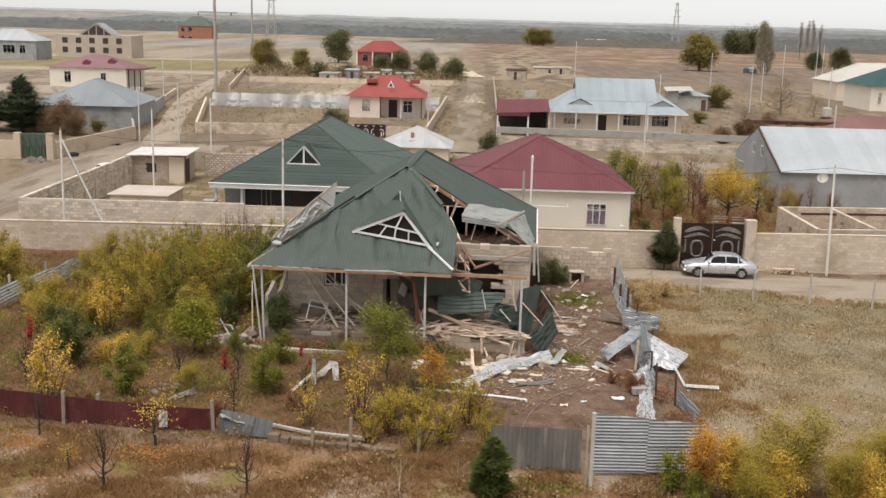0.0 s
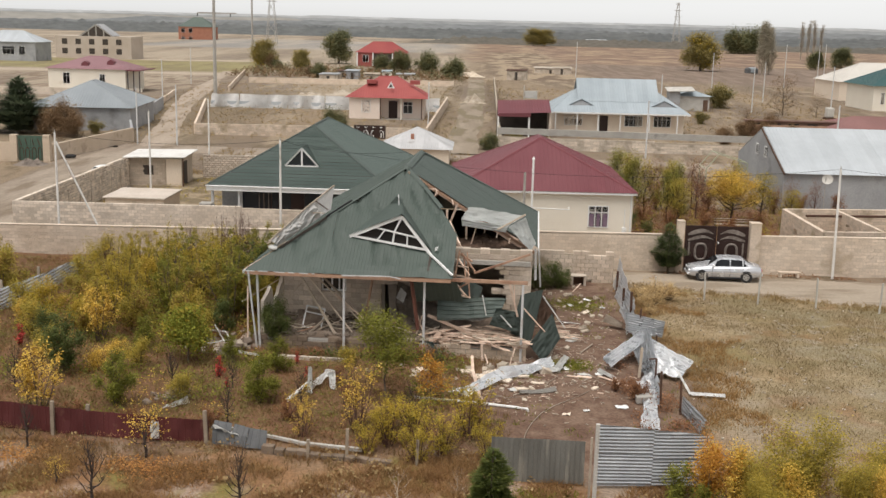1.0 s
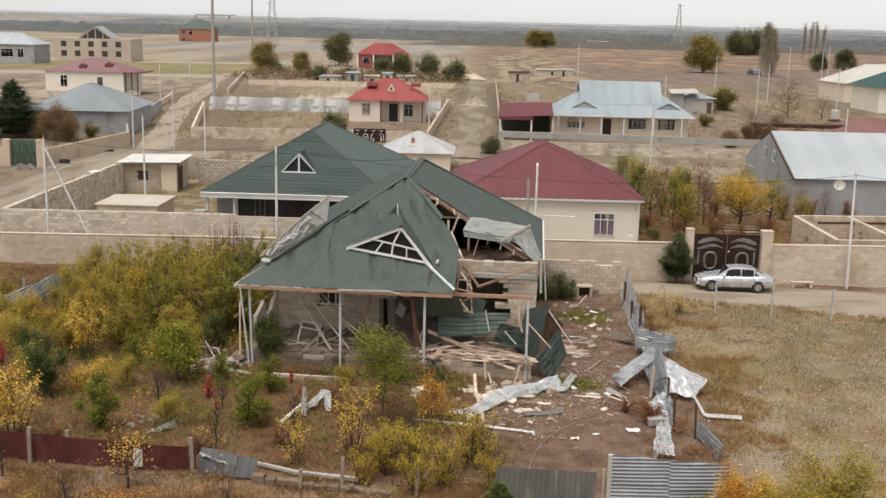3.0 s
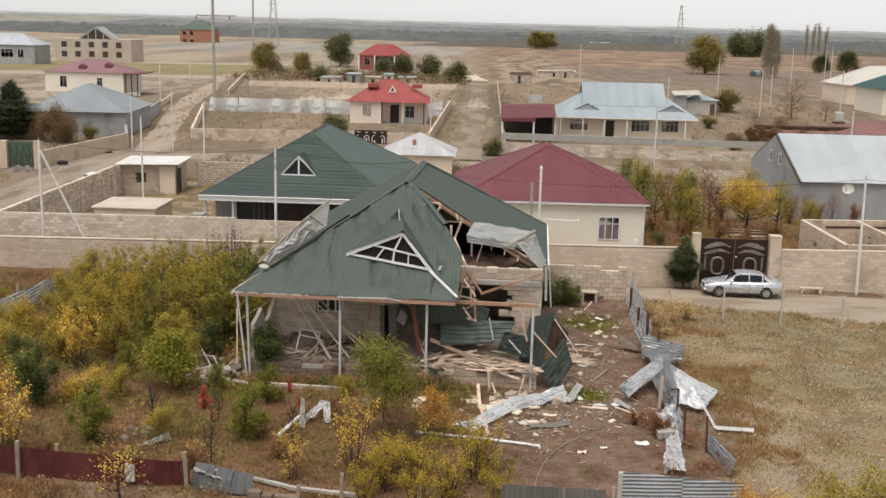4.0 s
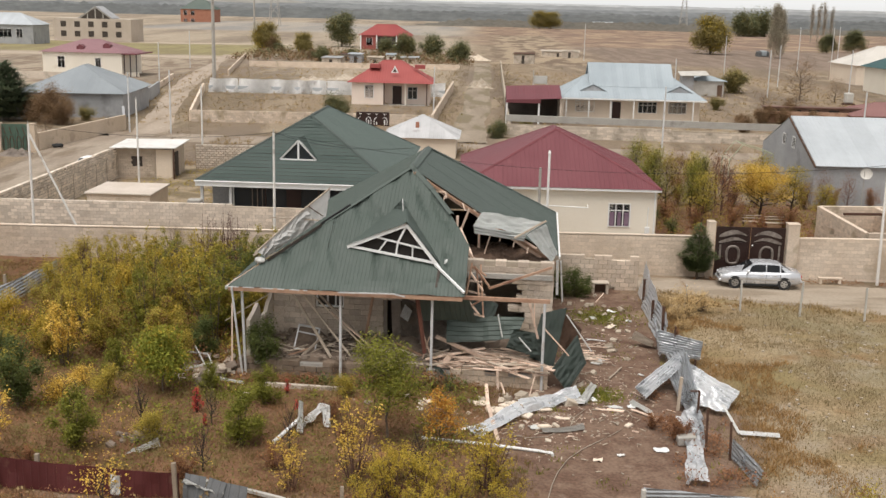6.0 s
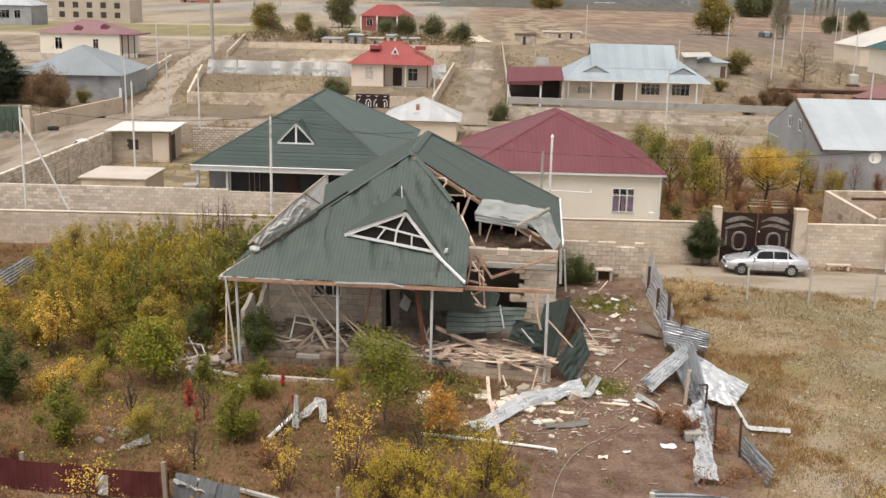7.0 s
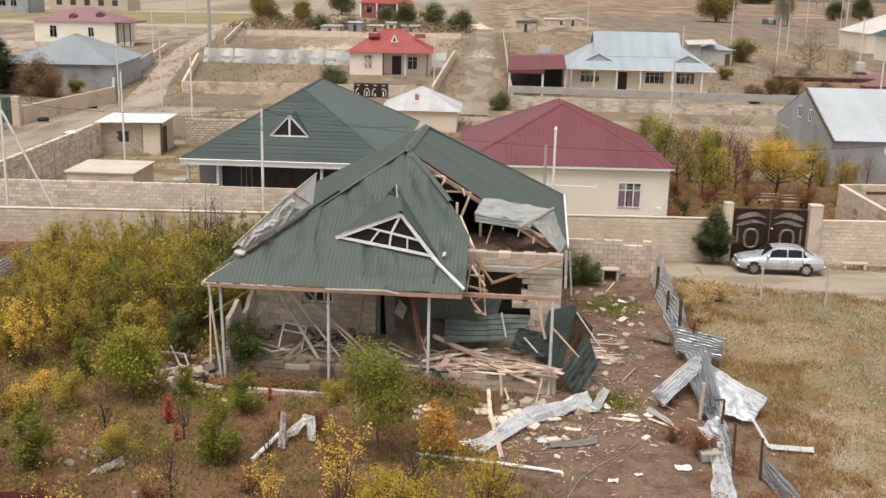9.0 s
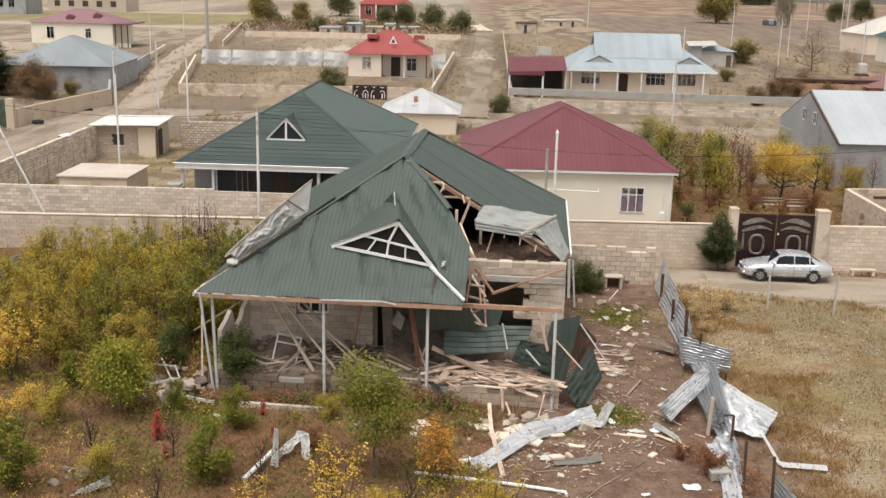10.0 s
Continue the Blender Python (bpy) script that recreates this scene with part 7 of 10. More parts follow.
stand(tree("tree", 31, 4.9, 1.15, L_GREEN, 1700, 0.15, "green garden tree behind the street wall", 0.45, 0.1, 18, 0.15, second=L_OLIVE, tall=1.3, bark=DARK_BARK), [(13.0, 86.0, 1.05), (15.9, 85.5, 0.85), (12.6, 92.0, 1.0), (17.4, 90.0, 0.85)])
stand(tree("tree", 32, 4.4, 1.3, L_OLIVE, 1300, 0.15, "yellow-green slender garden tree", 0.45, 0.09, 18, 0.15, second=L_RUST, tall=1.3, bark=DARK_BARK), [(14.4, 87.6, 1.0), (14.2, 96.0, 0.9), (22.6, 92.0, 0.9)])
stand(tree("tree", 35, 4.2, 1.2, L_RUST, 420, 0.13, "half-bare brown garden tree", 0.4, 0.08, 22, 0.15, TWIG_RED, tall=1.2), [(18.6, 87.0, 1.15), (19.2, 92.0, 1.1), (26.8, 89.0, 0.8), (16.4, 94.0, 1.0), (29.5, 91.2, 0.7)])
stand(bush("bush", 33, 2.4, 3.0, L_RUST, 1700, 0.12, "rust-brown shrub in the garden"), [(20.4, 91.0, 1.1), (18.4, 82.6, 0.8), (26.0, 90.8, 0.9), (13.6, 83.0, 0.75), (15.6, 81.6, 0.7), (28.6, 91.8, 0.7), (31.5, 91.6, 0.7), (16.0, 91.0, 1.0), (22.4, 82.2, 0.7), (20.0, 80.6, 0.6)])
stand(bush("bush", 36, 1.6, 2.2, L_DARK, 1300, 0.11, "dark green shrub in the garden shade"), [(13.4, 78.6, 0.8), (24.4, 80.6, 0.9), (17.0, 86.4, 1.0), (12.7, 82.6, 0.8)])


# ---- grass and fallen leaves ----
def blades(name, count, area, height, width, mat, label, seed, keep=None, lean=0.5, bare=0.5, clump=0.09):
    rng = random.Random(seed)
    vs, fs = [], []
    x0, x1, y0, y1 = area
    n = 0
    while n < count:
        x, y = rng.uniform(x0, x1), rng.uniform(y0, y1)
        d = noise.noise(Vector((x * 0.5, y * 0.5, seed))) + 0.6 * noise.noise(Vector((x * 1.7, y * 1.7, seed)))
        if d < rng.uniform(-0.6, bare) - (0.5 - bare) or (keep and not keep(x, y)):
            n += 0.2
            continue
        z = rough_land(x, y)
        for _ in range(5):
            bx, by = x + rng.gauss(0, clump), y + rng.gauss(0, clump)
            a = rng.uniform(0, 6.28)
            h = height * rng.uniform(0.5, 1.4) * (1 + 0.6 * max(0, d))
            dx, dy = math.cos(a) * width, math.sin(a) * width
            k = len(vs)
            vs += [(bx - dx, by - dy, z - 0.02), (bx + dx, by + dy, z - 0.02), (bx + rng.gauss(0, lean) * h, by + rng.gauss(0, lean) * h, z + h)]
            fs.append((k, k + 1, k + 2))
        n += 1
    return solo(name, raw_mesh(name, vs, fs, mat), mat, label, "grass", kind="stuff")


in_yard = lambda x, y: 1.5 < x < 8.8 and 32 < y < 66
on_road = lambda x, y: x > 8.5 and y > 62.5 - (x - 9.5) * 0.33 and y < 67.2
in_house = lambda x, y: -9.6 < x < 3.6 and 45.4 - 0.05 * (x + 9.25) < y < 64
blades("meadow_weeds", 2500, (8.8, 34, 30, 64), 0.1, 0.018, leaf("olive_meadow_blade", (0.11, 0.085, 0.04), (0.16, 0.125, 0.058), (0.22, 0.17, 0.08)), "low olive-brown weeds in the meadow", 47, lambda x, y: not on_road(x, y), bare=0.3, clump=0.2)
blades("meadow_grass", 22000, (8.8, 34, 30, 64), 0.085, 0.013, leaf("meadow_blade", (0.185, 0.136, 0.074), (0.237, 0.178, 0.1), (0.288, 0.223, 0.13)), "thin dry straw-coloured meadow grass", 41, lambda x, y: not on_road(x, y), bare=0.5, clump=0.3)
blades("meadow_russet_grass", 3800, (8.9, 15.5, 34, 62), 0.16, 0.016, leaf("russet_meadow_blade", (0.18, 0.1, 0.04), (0.29, 0.175, 0.07), (0.39, 0.26, 0.12)), "russet dry grass along the zinc fence", 48, lambda x, y: not on_road(x, y) and noise.noise(Vector((x * 0.4, y * 0.4, 31))) > (x - 11) * 0.12, bare=0.4)
blades("orchard_weeds", 15000, (-30, 2.0, 31, 66), 0.2, 0.014, leaf("dry_weeds", (0.11, 0.08, 0.035), (0.2, 0.13, 0.06), (0.3, 0.2, 0.1)), "dry brown weeds under the fruit trees", 42, lambda x, y: not in_house(x, y))
clear_soil = lambda x, y: noise.noise(Vector((x * 0.33, y * 0.5, 12))) < 0.1 and min(math.hypot(x + 14.8, y - 32.5), math.hypot(x + 10.3, y - 32.2)) > 0.8
blades("front_grass", 19000, (-18, 16, 24.5, 34), 0.17, 0.016, leaf("russet_grass", (0.145, 0.078, 0.035), (0.24, 0.138, 0.058), (0.325, 0.21, 0.095)), "tall russet dry grass before the fence", 43, clear_soil, lean=0.9)
blades("verge_grass", 2600, (9, 34, 53, 64), 0.2, 0.02, STRAW, "dry grass along the street verge", 46, lambda x, y: abs(y - (62.9 - (x - 9.5) * 0.31)) < 0.8)
blades("green_weeds", 1500, (-10, 9, 36, 62), 0.1, 0.02, L_GREEN, "patches of fresh green weeds", 44, lambda x, y: not in_house(x, y) and noise.noise(Vector((x * 0.55, y * 0.55, 77))) > 0.28)
blades("lane_weeds", 2600, (-34, 45, 96, 126), 0.35, 0.04, STRAW, "dry tufts along yards and street edges", 45, lambda x, y: noise.noise(Vector((x * 0.2, y * 0.2, 7))) > 0.1)
rng = random.Random(50)
vs, fs = [], []
for _ in range(9500):
    if rng.random() < 0.62:
        c = rng.choice([(-10.3, 32.6, 1.3), (-14.5, 33.2, 1.3), (-15.3, 36.0, 1.0), (-16.4, 45.8, 1.2), (-15, 42, 1.1), (-6, 30.5, 2.0), (-9, 31.5, 2.0)])
        x, y = c[0] + rng.gauss(0, c[2]), c[1] + rng.gauss(0, c[2] * 0.8)
    else:
        x, y = rng.uniform(-22, 2), rng.uniform(29, 62)
    if in_house(x, y):
        continue
    z = rough_land(x, y) + rng.uniform(0.005, 0.05)
    a, s = rng.uniform(0, 6.28), rng.uniform(0.015, 0.036)
    dx, dy, t = math.cos(a) * s, math.sin(a) * s, rng.uniform(-0.03, 0.03)
    k = len(vs)
    vs += [(x - dx, y - dy, z), (x + dy * 0.6, y - dx * 0.6, z + t), (x + dx, y + dy, z + t * 0.5), (x - dy * 0.6, y + dx * 0.6, z)]
    fs.append((k, k + 1, k + 2, k + 3))
drift_v, drift_f = [], []
for _ in range(3200):
    c = rng.choice([(-14.8, 32.5), (-14.8, 32.5), (-10.3, 32.2), (-10.3, 32.2), (-15.8, 33.2), (-9.4, 31.6), (-15.6, 41.4)])
    x, y = c[0] + rng.gauss(0, 0.8), c[1] + rng.gauss(0, 0.42)
    z = rough_land(x, y) + rng.uniform(0.01, 0.09)
    a, s = rng.uniform(0, 6.28), rng.uniform(0.025, 0.055)
    dx, dy, t = math.cos(a) * s, math.sin(a) * s, rng.uniform(-0.04, 0.04)
    k = len(drift_v)
    drift_v += [(x - dx, y - dy, z), (x + dy * 0.6, y - dx * 0.6, z + t), (x + dx, y + dy, z + t * 0.5), (x - dy * 0.6, y + dx * 0.6, z)]
    drift_f.append((k, k + 1, k + 2, k + 3))
L_DRIFT = leaf("drifted_leaf", (0.24, 0.1, 0.035), (0.4, 0.2, 0.06), (0.5, 0.3, 0.12))
solo("drifted_leaves", raw_mesh("drifted_leaves", drift_v, drift_f, L_DRIFT), L_DRIFT, "golden-orange leaves drifted under the saplings at the fence", "leaves", kind="stuff")
solo("fallen_leaves", raw_mesh("fallen_leaves", vs, fs, LITTER), LITTER, "orange and brown fallen leaves scattered on the ground", "leaves", kind="stuff")


L_RUSSET = leaf("russet_weed", (0.13, 0.06, 0.034), (0.24, 0.12, 0.062), (0.34, 0.19, 0.1))


def scrub(name, count, area, h, size, mat, label, seed, level=0.0, keep=None):
    """Low tangled growth: small leaves over the ground, thick in patches and bare between."""
    rng = random.Random(seed)
    vs, fs = [], []
    x0, x1, y0, y1 = area
    n = 0
    while n < count:
        x, y = rng.uniform(x0, x1), rng.uniform(y0, y1)
        d = noise.noise(Vector((x * 0.45, y * 0.45, seed))) + 0.5 * noise.noise(Vector((x * 1.5, y * 1.5, seed + 3)))
        if d < level or in_house(x, y) or (in_yard(x, y) and x < 6.5) or (keep and not keep(x, y)):
            n += 0.1
            continue
        z = rough_land(x, y)
        for _ in range(6):
            p = Vector((x + rng.gauss(0, 0.12), y + rng.gauss(0, 0.12), z + h * rng.random() * min(1, 0.35 + d)))
            s = size * rng.uniform(0.6, 1.4)
            a = Vector((rng.gauss(0, 1), rng.gauss(0, 1), rng.gauss(0.2, 0.7))).normalized()
            b = a.cross(Vector((rng.gauss(0, 0.5), rng.gauss(0, 0.5), 1))).normalized() * s * 0.3
            k = len(vs)
            vs += [tuple(p), tuple(p + a * s * 0.5 + b), tuple(p + a * s), tuple(p + a * s * 0.5 - b)]
            fs.append((k, k + 1, k + 2, k + 3))
        n += 1
    return solo(name, raw_mesh(name, vs, fs, mat), mat, label, "undergrowth", kind="stuff")


L_UNDER = leaf("dull_olive_weed", (0.095, 0.085, 0.03), (0.155, 0.135, 0.045), (0.22, 0.185, 0.062))
L_WEED = leaf("olive_brown_weed", (0.1, 0.075, 0.032), (0.17, 0.125, 0.05), (0.24, 0.175, 0.075))
scrub("weed_cover", 9000, (-27, 1.0, 34.5, 65), 0.5, 0.08, L_WEED, "dull olive-brown weeds covering the orchard floor", 70, -0.25)
scrub("olive_undergrowth", 7000, (-27, 0.5, 34.5, 65), 0.75, 0.065, L_UNDER, "olive and yellow weeds tangled under the trees", 71, 0.05)
scrub("brown_undergrowth", 8000, (-27, 1.5, 33.5, 65), 0.6, 0.06, L_RUSSET, "dry brown weeds tangled under the trees", 72, 0.0)
scrub("green_undergrowth", 3600, (-27, 0.5, 36, 65), 0.55, 0.1, L_GREEN, "green weeds tangled under the trees", 73, 0.22)
scrub("yellow_undergrowth", 700, (-24, -8, 36, 62), 0.7, 0.07, L_GOLD, "yellow weeds under the trees", 74, 0.35)
scrub("thicket_undergrowth", 5000, (-21, -9.8, 47, 65), 1.3, 0.1, L_OLIVE, "dense olive thicket between the fruit trees", 75, -0.1)
scrub("thicket_greenery", 3000, (-21, -9.8, 47, 65), 1.6, 0.1, L_GREEN, "dense green thicket between the fruit trees", 76, 0.1)
scrub("thicket_brush", 3600, (-21, -9.8, 46, 65), 1.5, 0.09, L_RUST, "dry brown brush between the fruit trees", 77, 0.1)
scrub("garden_brush", 2600, (12.3, 27, 73, 96), 1.3, 0.1, L_RUST, "dry brush in the garden behind the gate", 78, 0.0)
scrub("garden_greenery", 1300, (12.3, 26, 73, 96), 1.5, 0.11, L_OLIVE, "olive brush in the garden behind the gate", 79, 0.12)
scrub("straw_tufts", 900, (-18, 16, 25, 34), 0.45, 0.12, STRAW, "straw tufts before the fence", 80, 0.1)
scrub("wall_weeds", 700, (-45, 12, 64.5, 66.4), 0.7, 0.1, L_RUST, "dry weeds along the foot of the wall", 81, -0.1, lambda x, y: x < 4 or x > 9)
stand(bush("bush", 91, 1.6, 2.4, L_OLIVE, 1500, 0.11, "sprawling olive weed bush in the orchard", L_YELLOW), [(-19.5, 46.0, 1.0), (-22.0, 50.5, 1.0), (-21.4, 57.0, 1.1), (-20.2, 39.6, 0.8), (-13.4, 42.2, 0.7), (-17.6, 43.2, 0.8), (-10.6, 38.4, 0.6), (-4.8, 43.2, 0.5), (-21.8, 44.5, 1.0), (-22.0, 62.5, 1.2)])
stand(bush("bush", 92, 1.8, 2.0, L_YELLOW, 1500, 0.11, "yellow-leaved wild bush in the orchard", L_GOLD), [(-20.4, 49.8, 1.0), (-18.0, 47.6, 0.8), (-21.0, 36.5, 1.0), (-13.2, 49.0, 0.9), (-16.9, 55.0, 1.2), (-2.4, 36.0, 0.6), (-14.0, 56.6, 1.3)])
stand(bush("bush", 96, 0.9, 2.2, leaf("golden_straw", (0.32, 0.225, 0.1), (0.44, 0.32, 0.16), (0.54, 0.41, 0.23)), 900, 0.1, "pale golden tuft of dry weeds beside the fence"), [(10.9, 58.6, 1.15), (11.7, 59.4, 0.9), (10.2, 57.2, 0.8), (10.0, 60.0, 0.6), (10.1, 55.4, 0.5)])
stand(tree("sapling", 95, 3.6, 0.5, L_OLIVE, 380, 0.11, "thin upright shoot with few leaves in the thicket", 0.3, 0.03, 12, 0.25, TWIG_RED, second=L_RUST), [(-12.6, 55.0, 1.0), (-14.8, 60.0, 0.9), (-16.8, 58.2, 0.88), (-10.9, 60.8, 0.9), (-18.9, 61.6, 0.78), (-13.4, 50.6, 0.85), (-16.0, 63.6, 0.75), (-19.2, 58.4, 0.8), (-12.0, 58.6, 0.95)])
scrub("street_wall_weeds", 500, (12, 40, 66.3, 67.2), 0.35, 0.09, L_RUST, "dry weeds at the foot of the street wall", 82, -0.1)
scrub("plinth_weeds", 1700, (-9.2, 0.2, 44.5, 45.35), 0.85, 0.07, L_RUSSET, "brown weeds grown up against the plinth", 83, -0.35)
scrub("plinth_greenery", 260, (-9.2, 0.0, 44.2, 45.15), 0.6, 0.1, L_DARK, "dark weeds grown up against the plinth", 84, 0.0)


# ---- fences ----
def sheet_fence(name, pts, h0, h1, material, label, ribs="up", pitch=0.2, high=0.03, lumps=0.05, posts=None, foot=0.05, lean=0.0, wave=False):
    """Upright ribbed sheets between plan points, each stretch a panel; ribs run up or along."""
    f = thing(name, Matrix.Identity(4), label, "fence")
    for i in range(len(pts) - 1):
        a, b = Vector((*pts[i], 0)), Vector((*pts[i + 1], 0))
        za, zb = land(*pts[i]) + foot, land(*pts[i + 1]) + foot
        ha = h0 + (h1 - h0) * i / (len(pts) - 1)
        hb_ = h0 + (h1 - h0) * (i + 1) / (len(pts) - 1)
        d = (b - a).normalized()
        off = Vector((-d.y, d.x, 0)) * lean
        poly = [a + Vector((0, 0, za)), b + Vector((0, 0, zb)), b + off + Vector((0, 0, zb + hb_)), a + off + Vector((0, 0, za + ha))]
        for bm in ribbed(poly, (0, 0, 1) if ribs == "up" else d, pitch=pitch, high=high, lumps=lumps, steps=0.35, off=(i * 3.1, 1), wave=wave):
            part("fence_sheet", bm, material, f)
    for x, y, h, m in posts or ():
        bm = bmesh.new()
        beam(bm, (x, y, land(x, y) - 0.2), (x + random.uniform(-0.05, 0.05), y, land(x, y) + h), 0.12, 0.12)
        part("post", bm, m, f, "squared fence post")
    return f


sheet_fence("maroon_fence", [(-20.5, 36.0), (-18.3, 35.4), (-16.7, 35.05), (-14.1, 34.62), (-12.2, 34.42), (-10.2, 34.26), (-8.5, 34.25)], 1.08, 0.8, MAROON_SHEET, "sagging dark maroon sheet-metal fence", "up", 0.25, 0.012, 0.09,
            [(-14.1, 34.5, 1.25, POST_WOOD), (-8.55, 34.1, 1.25, POST_WOOD), (-12.9, 34.7, 1.1, POST_WOOD)])
sheet_fence("bent_grey_sheet_fence", [(-8.35, 34.0), (-7.7, 33.98), (-7.1, 33.82), (-6.4, 33.75)], 0.8, 0.55, BLUE_GREY, "crumpled blue-grey sheet leaning at the fence end", "up", 0.3, 0.02, 0.3, lean=0.3)
sheet_fence("dark_yard_gate", [(1.25, 31.95), (2.75, 31.9), (4.25, 31.85)], 1.5, 1.48, DARK_SHEET, "dark grey ribbed sheet gate", "up", 0.16, 0.02, 0.02)
sheet_fence("zinc_panel_fence", [(4.62, 31.7), (6.4, 31.8), (8.2, 31.95)], 2.08, 1.75, ZINC_GREY, "silvery corrugated panel fence with horizontal waves", "along", 0.115, 0.034, 0.03, foot=0.12, wave=True)
wp = thing("white_gate_post", pose(4.5, 30.9, 0.1), "pale squared concrete gate post", "post")
part("shaft", block(-0.06, 0.06, -0.06, 0.06, 0, 2.75, 0.01), PALE_CONCRETE, wp)
part("side_post", block(-0.2, -0.13, -0.02, 0.05, 0, 2.3, 0.01), WOOD_GREY, wp)
sheet_fence("zinc_yard_fence", [(9.05, 63.2), (8.95, 61.3), (8.75, 59.4), (8.7, 57.5), (8.5, 55.5), (8.5, 53.5), (8.35, 51.4)], 1.75, 1.25, ZINC_PANEL, "leaning corrugated zinc fence along the yard", "along", 0.19, 0.06, 0.09, lean=0.3, wave=True,
            posts=[(8.8, 60.0, 1.5, RUST), (8.6, 55.6, 1.4, RUST), (8.5, 52.0, 1.9, RUST)])
sheet_fence("zinc_orchard_fence", [(-23.9, 45.0), (-23.75, 47.5), (-23.6, 50.0), (-23.4, 53.0), (-23.2, 56.0), (-23.2, 59.0), (-23.2, 62.0)], 1.2, 1.0, ZINC, "corrugated zinc fence along the orchard edge", "along", 0.17, 0.06, 0.05, wave=True,
            posts=[(-23.7, 52.0, 1.5, WOOD_GREY), (-23.6, 56.5, 1.4, WOOD_GREY), (-24.0, 47.0, 1.4, WOOD_GREY)])
low = []
rng = random.Random(8)
for i in range(11):
    s = i / 10
    low.append(((-6.3 + 4.1 * s, 33.62 - 0.66 * s + rng.uniform(-0.03, 0.03), 0.44 - 0.06 * s + rng.uniform(-0.07, 0.03)), (0.21 - rng.uniform(0, 0.05), 0.13, 0.17 - 0.05 * s), -0.16 + rng.uniform(-0.14, 0.14)))
lw = thing("broken_low_wall", Matrix.Identity(4), "low broken concrete kerb wall", "low wall")
for c, hs, t in low:
    part("concrete_block", boxes_mesh("concrete_block", [((0, 0, 0), hs, 0)], STONE_DARKENED), STONE_DARKENED, lw, m=Matrix.Translation(c) @ Matrix.Rotation(t, 4, "Z"))
for p, q, w in (((-6.63, 34.8, 0.5), (-5.37, 34.26, 0.5), 0.12), ((-5.37, 34.2, 0.5), (-3.1, 33.8, 0.5), 0.14)):
    bm = bmesh.new()
    beam(bm, p, q, w, w * 0.8)
    solo("concrete_post", bm, PALE_CONCRETE, "pale concrete post lying on the broken kerb", "post", group="fallen concrete posts")
for x, y, h in ((-3.6, 33.4, 1.05), (-1.2, 33.0, 0.9), (-4.9, 33.2, 0.7)):
    bm = bmesh.new()
    beam(bm, (0, 0, -0.2), (0.03, 0, h), 0.1, 0.1)
    solo("fence_post", bm, POST_WOOD, "weathered fence post standing alone", "post", pose(x, y, land(x, y)), "lone fence posts")
for i, (x, y, h) in enumerate(((11.03, 60.3, 1.2), (13.8, 59.7, 1.65), (16.7, 59.1, 1.85), (19.8, 58.5, 1.75), (23.0, 57.6, 1.75), (26.5, 56.6, 1.7))):
    bm = bmesh.new()
    beam(bm, (0, 0, -0.2), (0.04 * (-1) ** i, 0.0, h), 0.085, 0.085)
    solo("field_post", bm, PALE_CONCRETE, "thin pale post at the roadside", "post", pose(x, y, land(x, y)), "roadside posts")
TR = thing("stone_trough", pose(6.83, 62.85, -0.5), "low stone slab over a dark hollow by the wall", "trough")
part("slab", block(-0.46, 0.46, -0.3, 0.3, 0.55, 0.63, 0.01), STONE_GREY, TR)
for x in (-0.38, 0.38):
    part("side", block(x - 0.07, x + 0.07, -0.26, 0.28, -0.1, 0.55), STONE_GREY, TR)
# Dark back piece stands for the shade in the hollow under the slab.
part("back", block(-0.31, 0.31, 0.2, 0.28, -0.1, 0.55), WOOD_DARK, TR)
# rusty posts along the wrecked stretch
for x, y, h, m in ((7.66, 43.2, 1.3, WOOD_GREY), (8.15, 42.0, 1.2, RUST), (7.95, 39.38, 1.5, RUST), (8.6, 38.7, 1.35, RUST), (8.62, 49.94, 1.5, RUST), (8.95, 46.6, 1.0, RUST)):
    bm = bmesh.new()
    beam(bm, (0, 0, -0.2), (random.uniform(-0.06, 0.06), 0.0, h), 0.07 if m is RUST else 0.13, 0.07 if m is RUST else 0.1)
    if x == 8.15:
        beam(bm, (0, 0, h), (-0.3, 0.1, h - 0.06), 0.05, 0.05)
    solo("fence_post", bm, m, "rusty steel fence post" if m is RUST else "split wooden fence post", "post", pose(x, y, land(x, y)), "wrecked fence posts")


# ---- torn sheets ----
def warped(name, corners, material, label, ribs=7, lumps=0.12, seed=0, wave=0.025, across=14, category="metal sheet", curl_end=0.0):
    return solo(name, buckled(corners, ribs, lumps, seed, wave, across, curl_end), material, label, category, group="torn metal sheets")


warped("torn_sheet", [(7.95, 49.35, 0.45), (8.02, 50.7, 1.15), (9.74, 49.3, 1.1), (9.52, 48.6, 0.5)], ZINC, "corrugated zinc sheet tipped over beside the fence", 9, 0.07, 1, 0.08)
warped("torn_sheet", [(8.3, 52.6, 0.0), (8.05, 52.4, 1.3), (8.0, 50.5, 1.2), (7.95, 49.4, 0.35)], ZINC, "corrugated zinc sheet bent round the fence end", 9, 0.1, 21, 0.05)
warped("torn_sheet", [(6.22, 44.39, 0.72), (6.5, 43.5, 0.62), (8.6, 46.8, 0.95), (8.28, 47.5, 1.05)], ZINC_BRIGHT, "bright zinc sheet lying propped across the yard edge", 6, 0.07, 2, 0.07)
warped("torn_sheet", [(8.55, 46.6, 1.05), (8.25, 43.05, 0.6), (9.27, 42.6, 0.5), (10.11, 44.02, 0.8)], ZINC_BRIGHT, "crumpled bright zinc sheet hanging into the meadow", 9, 0.15, 3, 0.06)
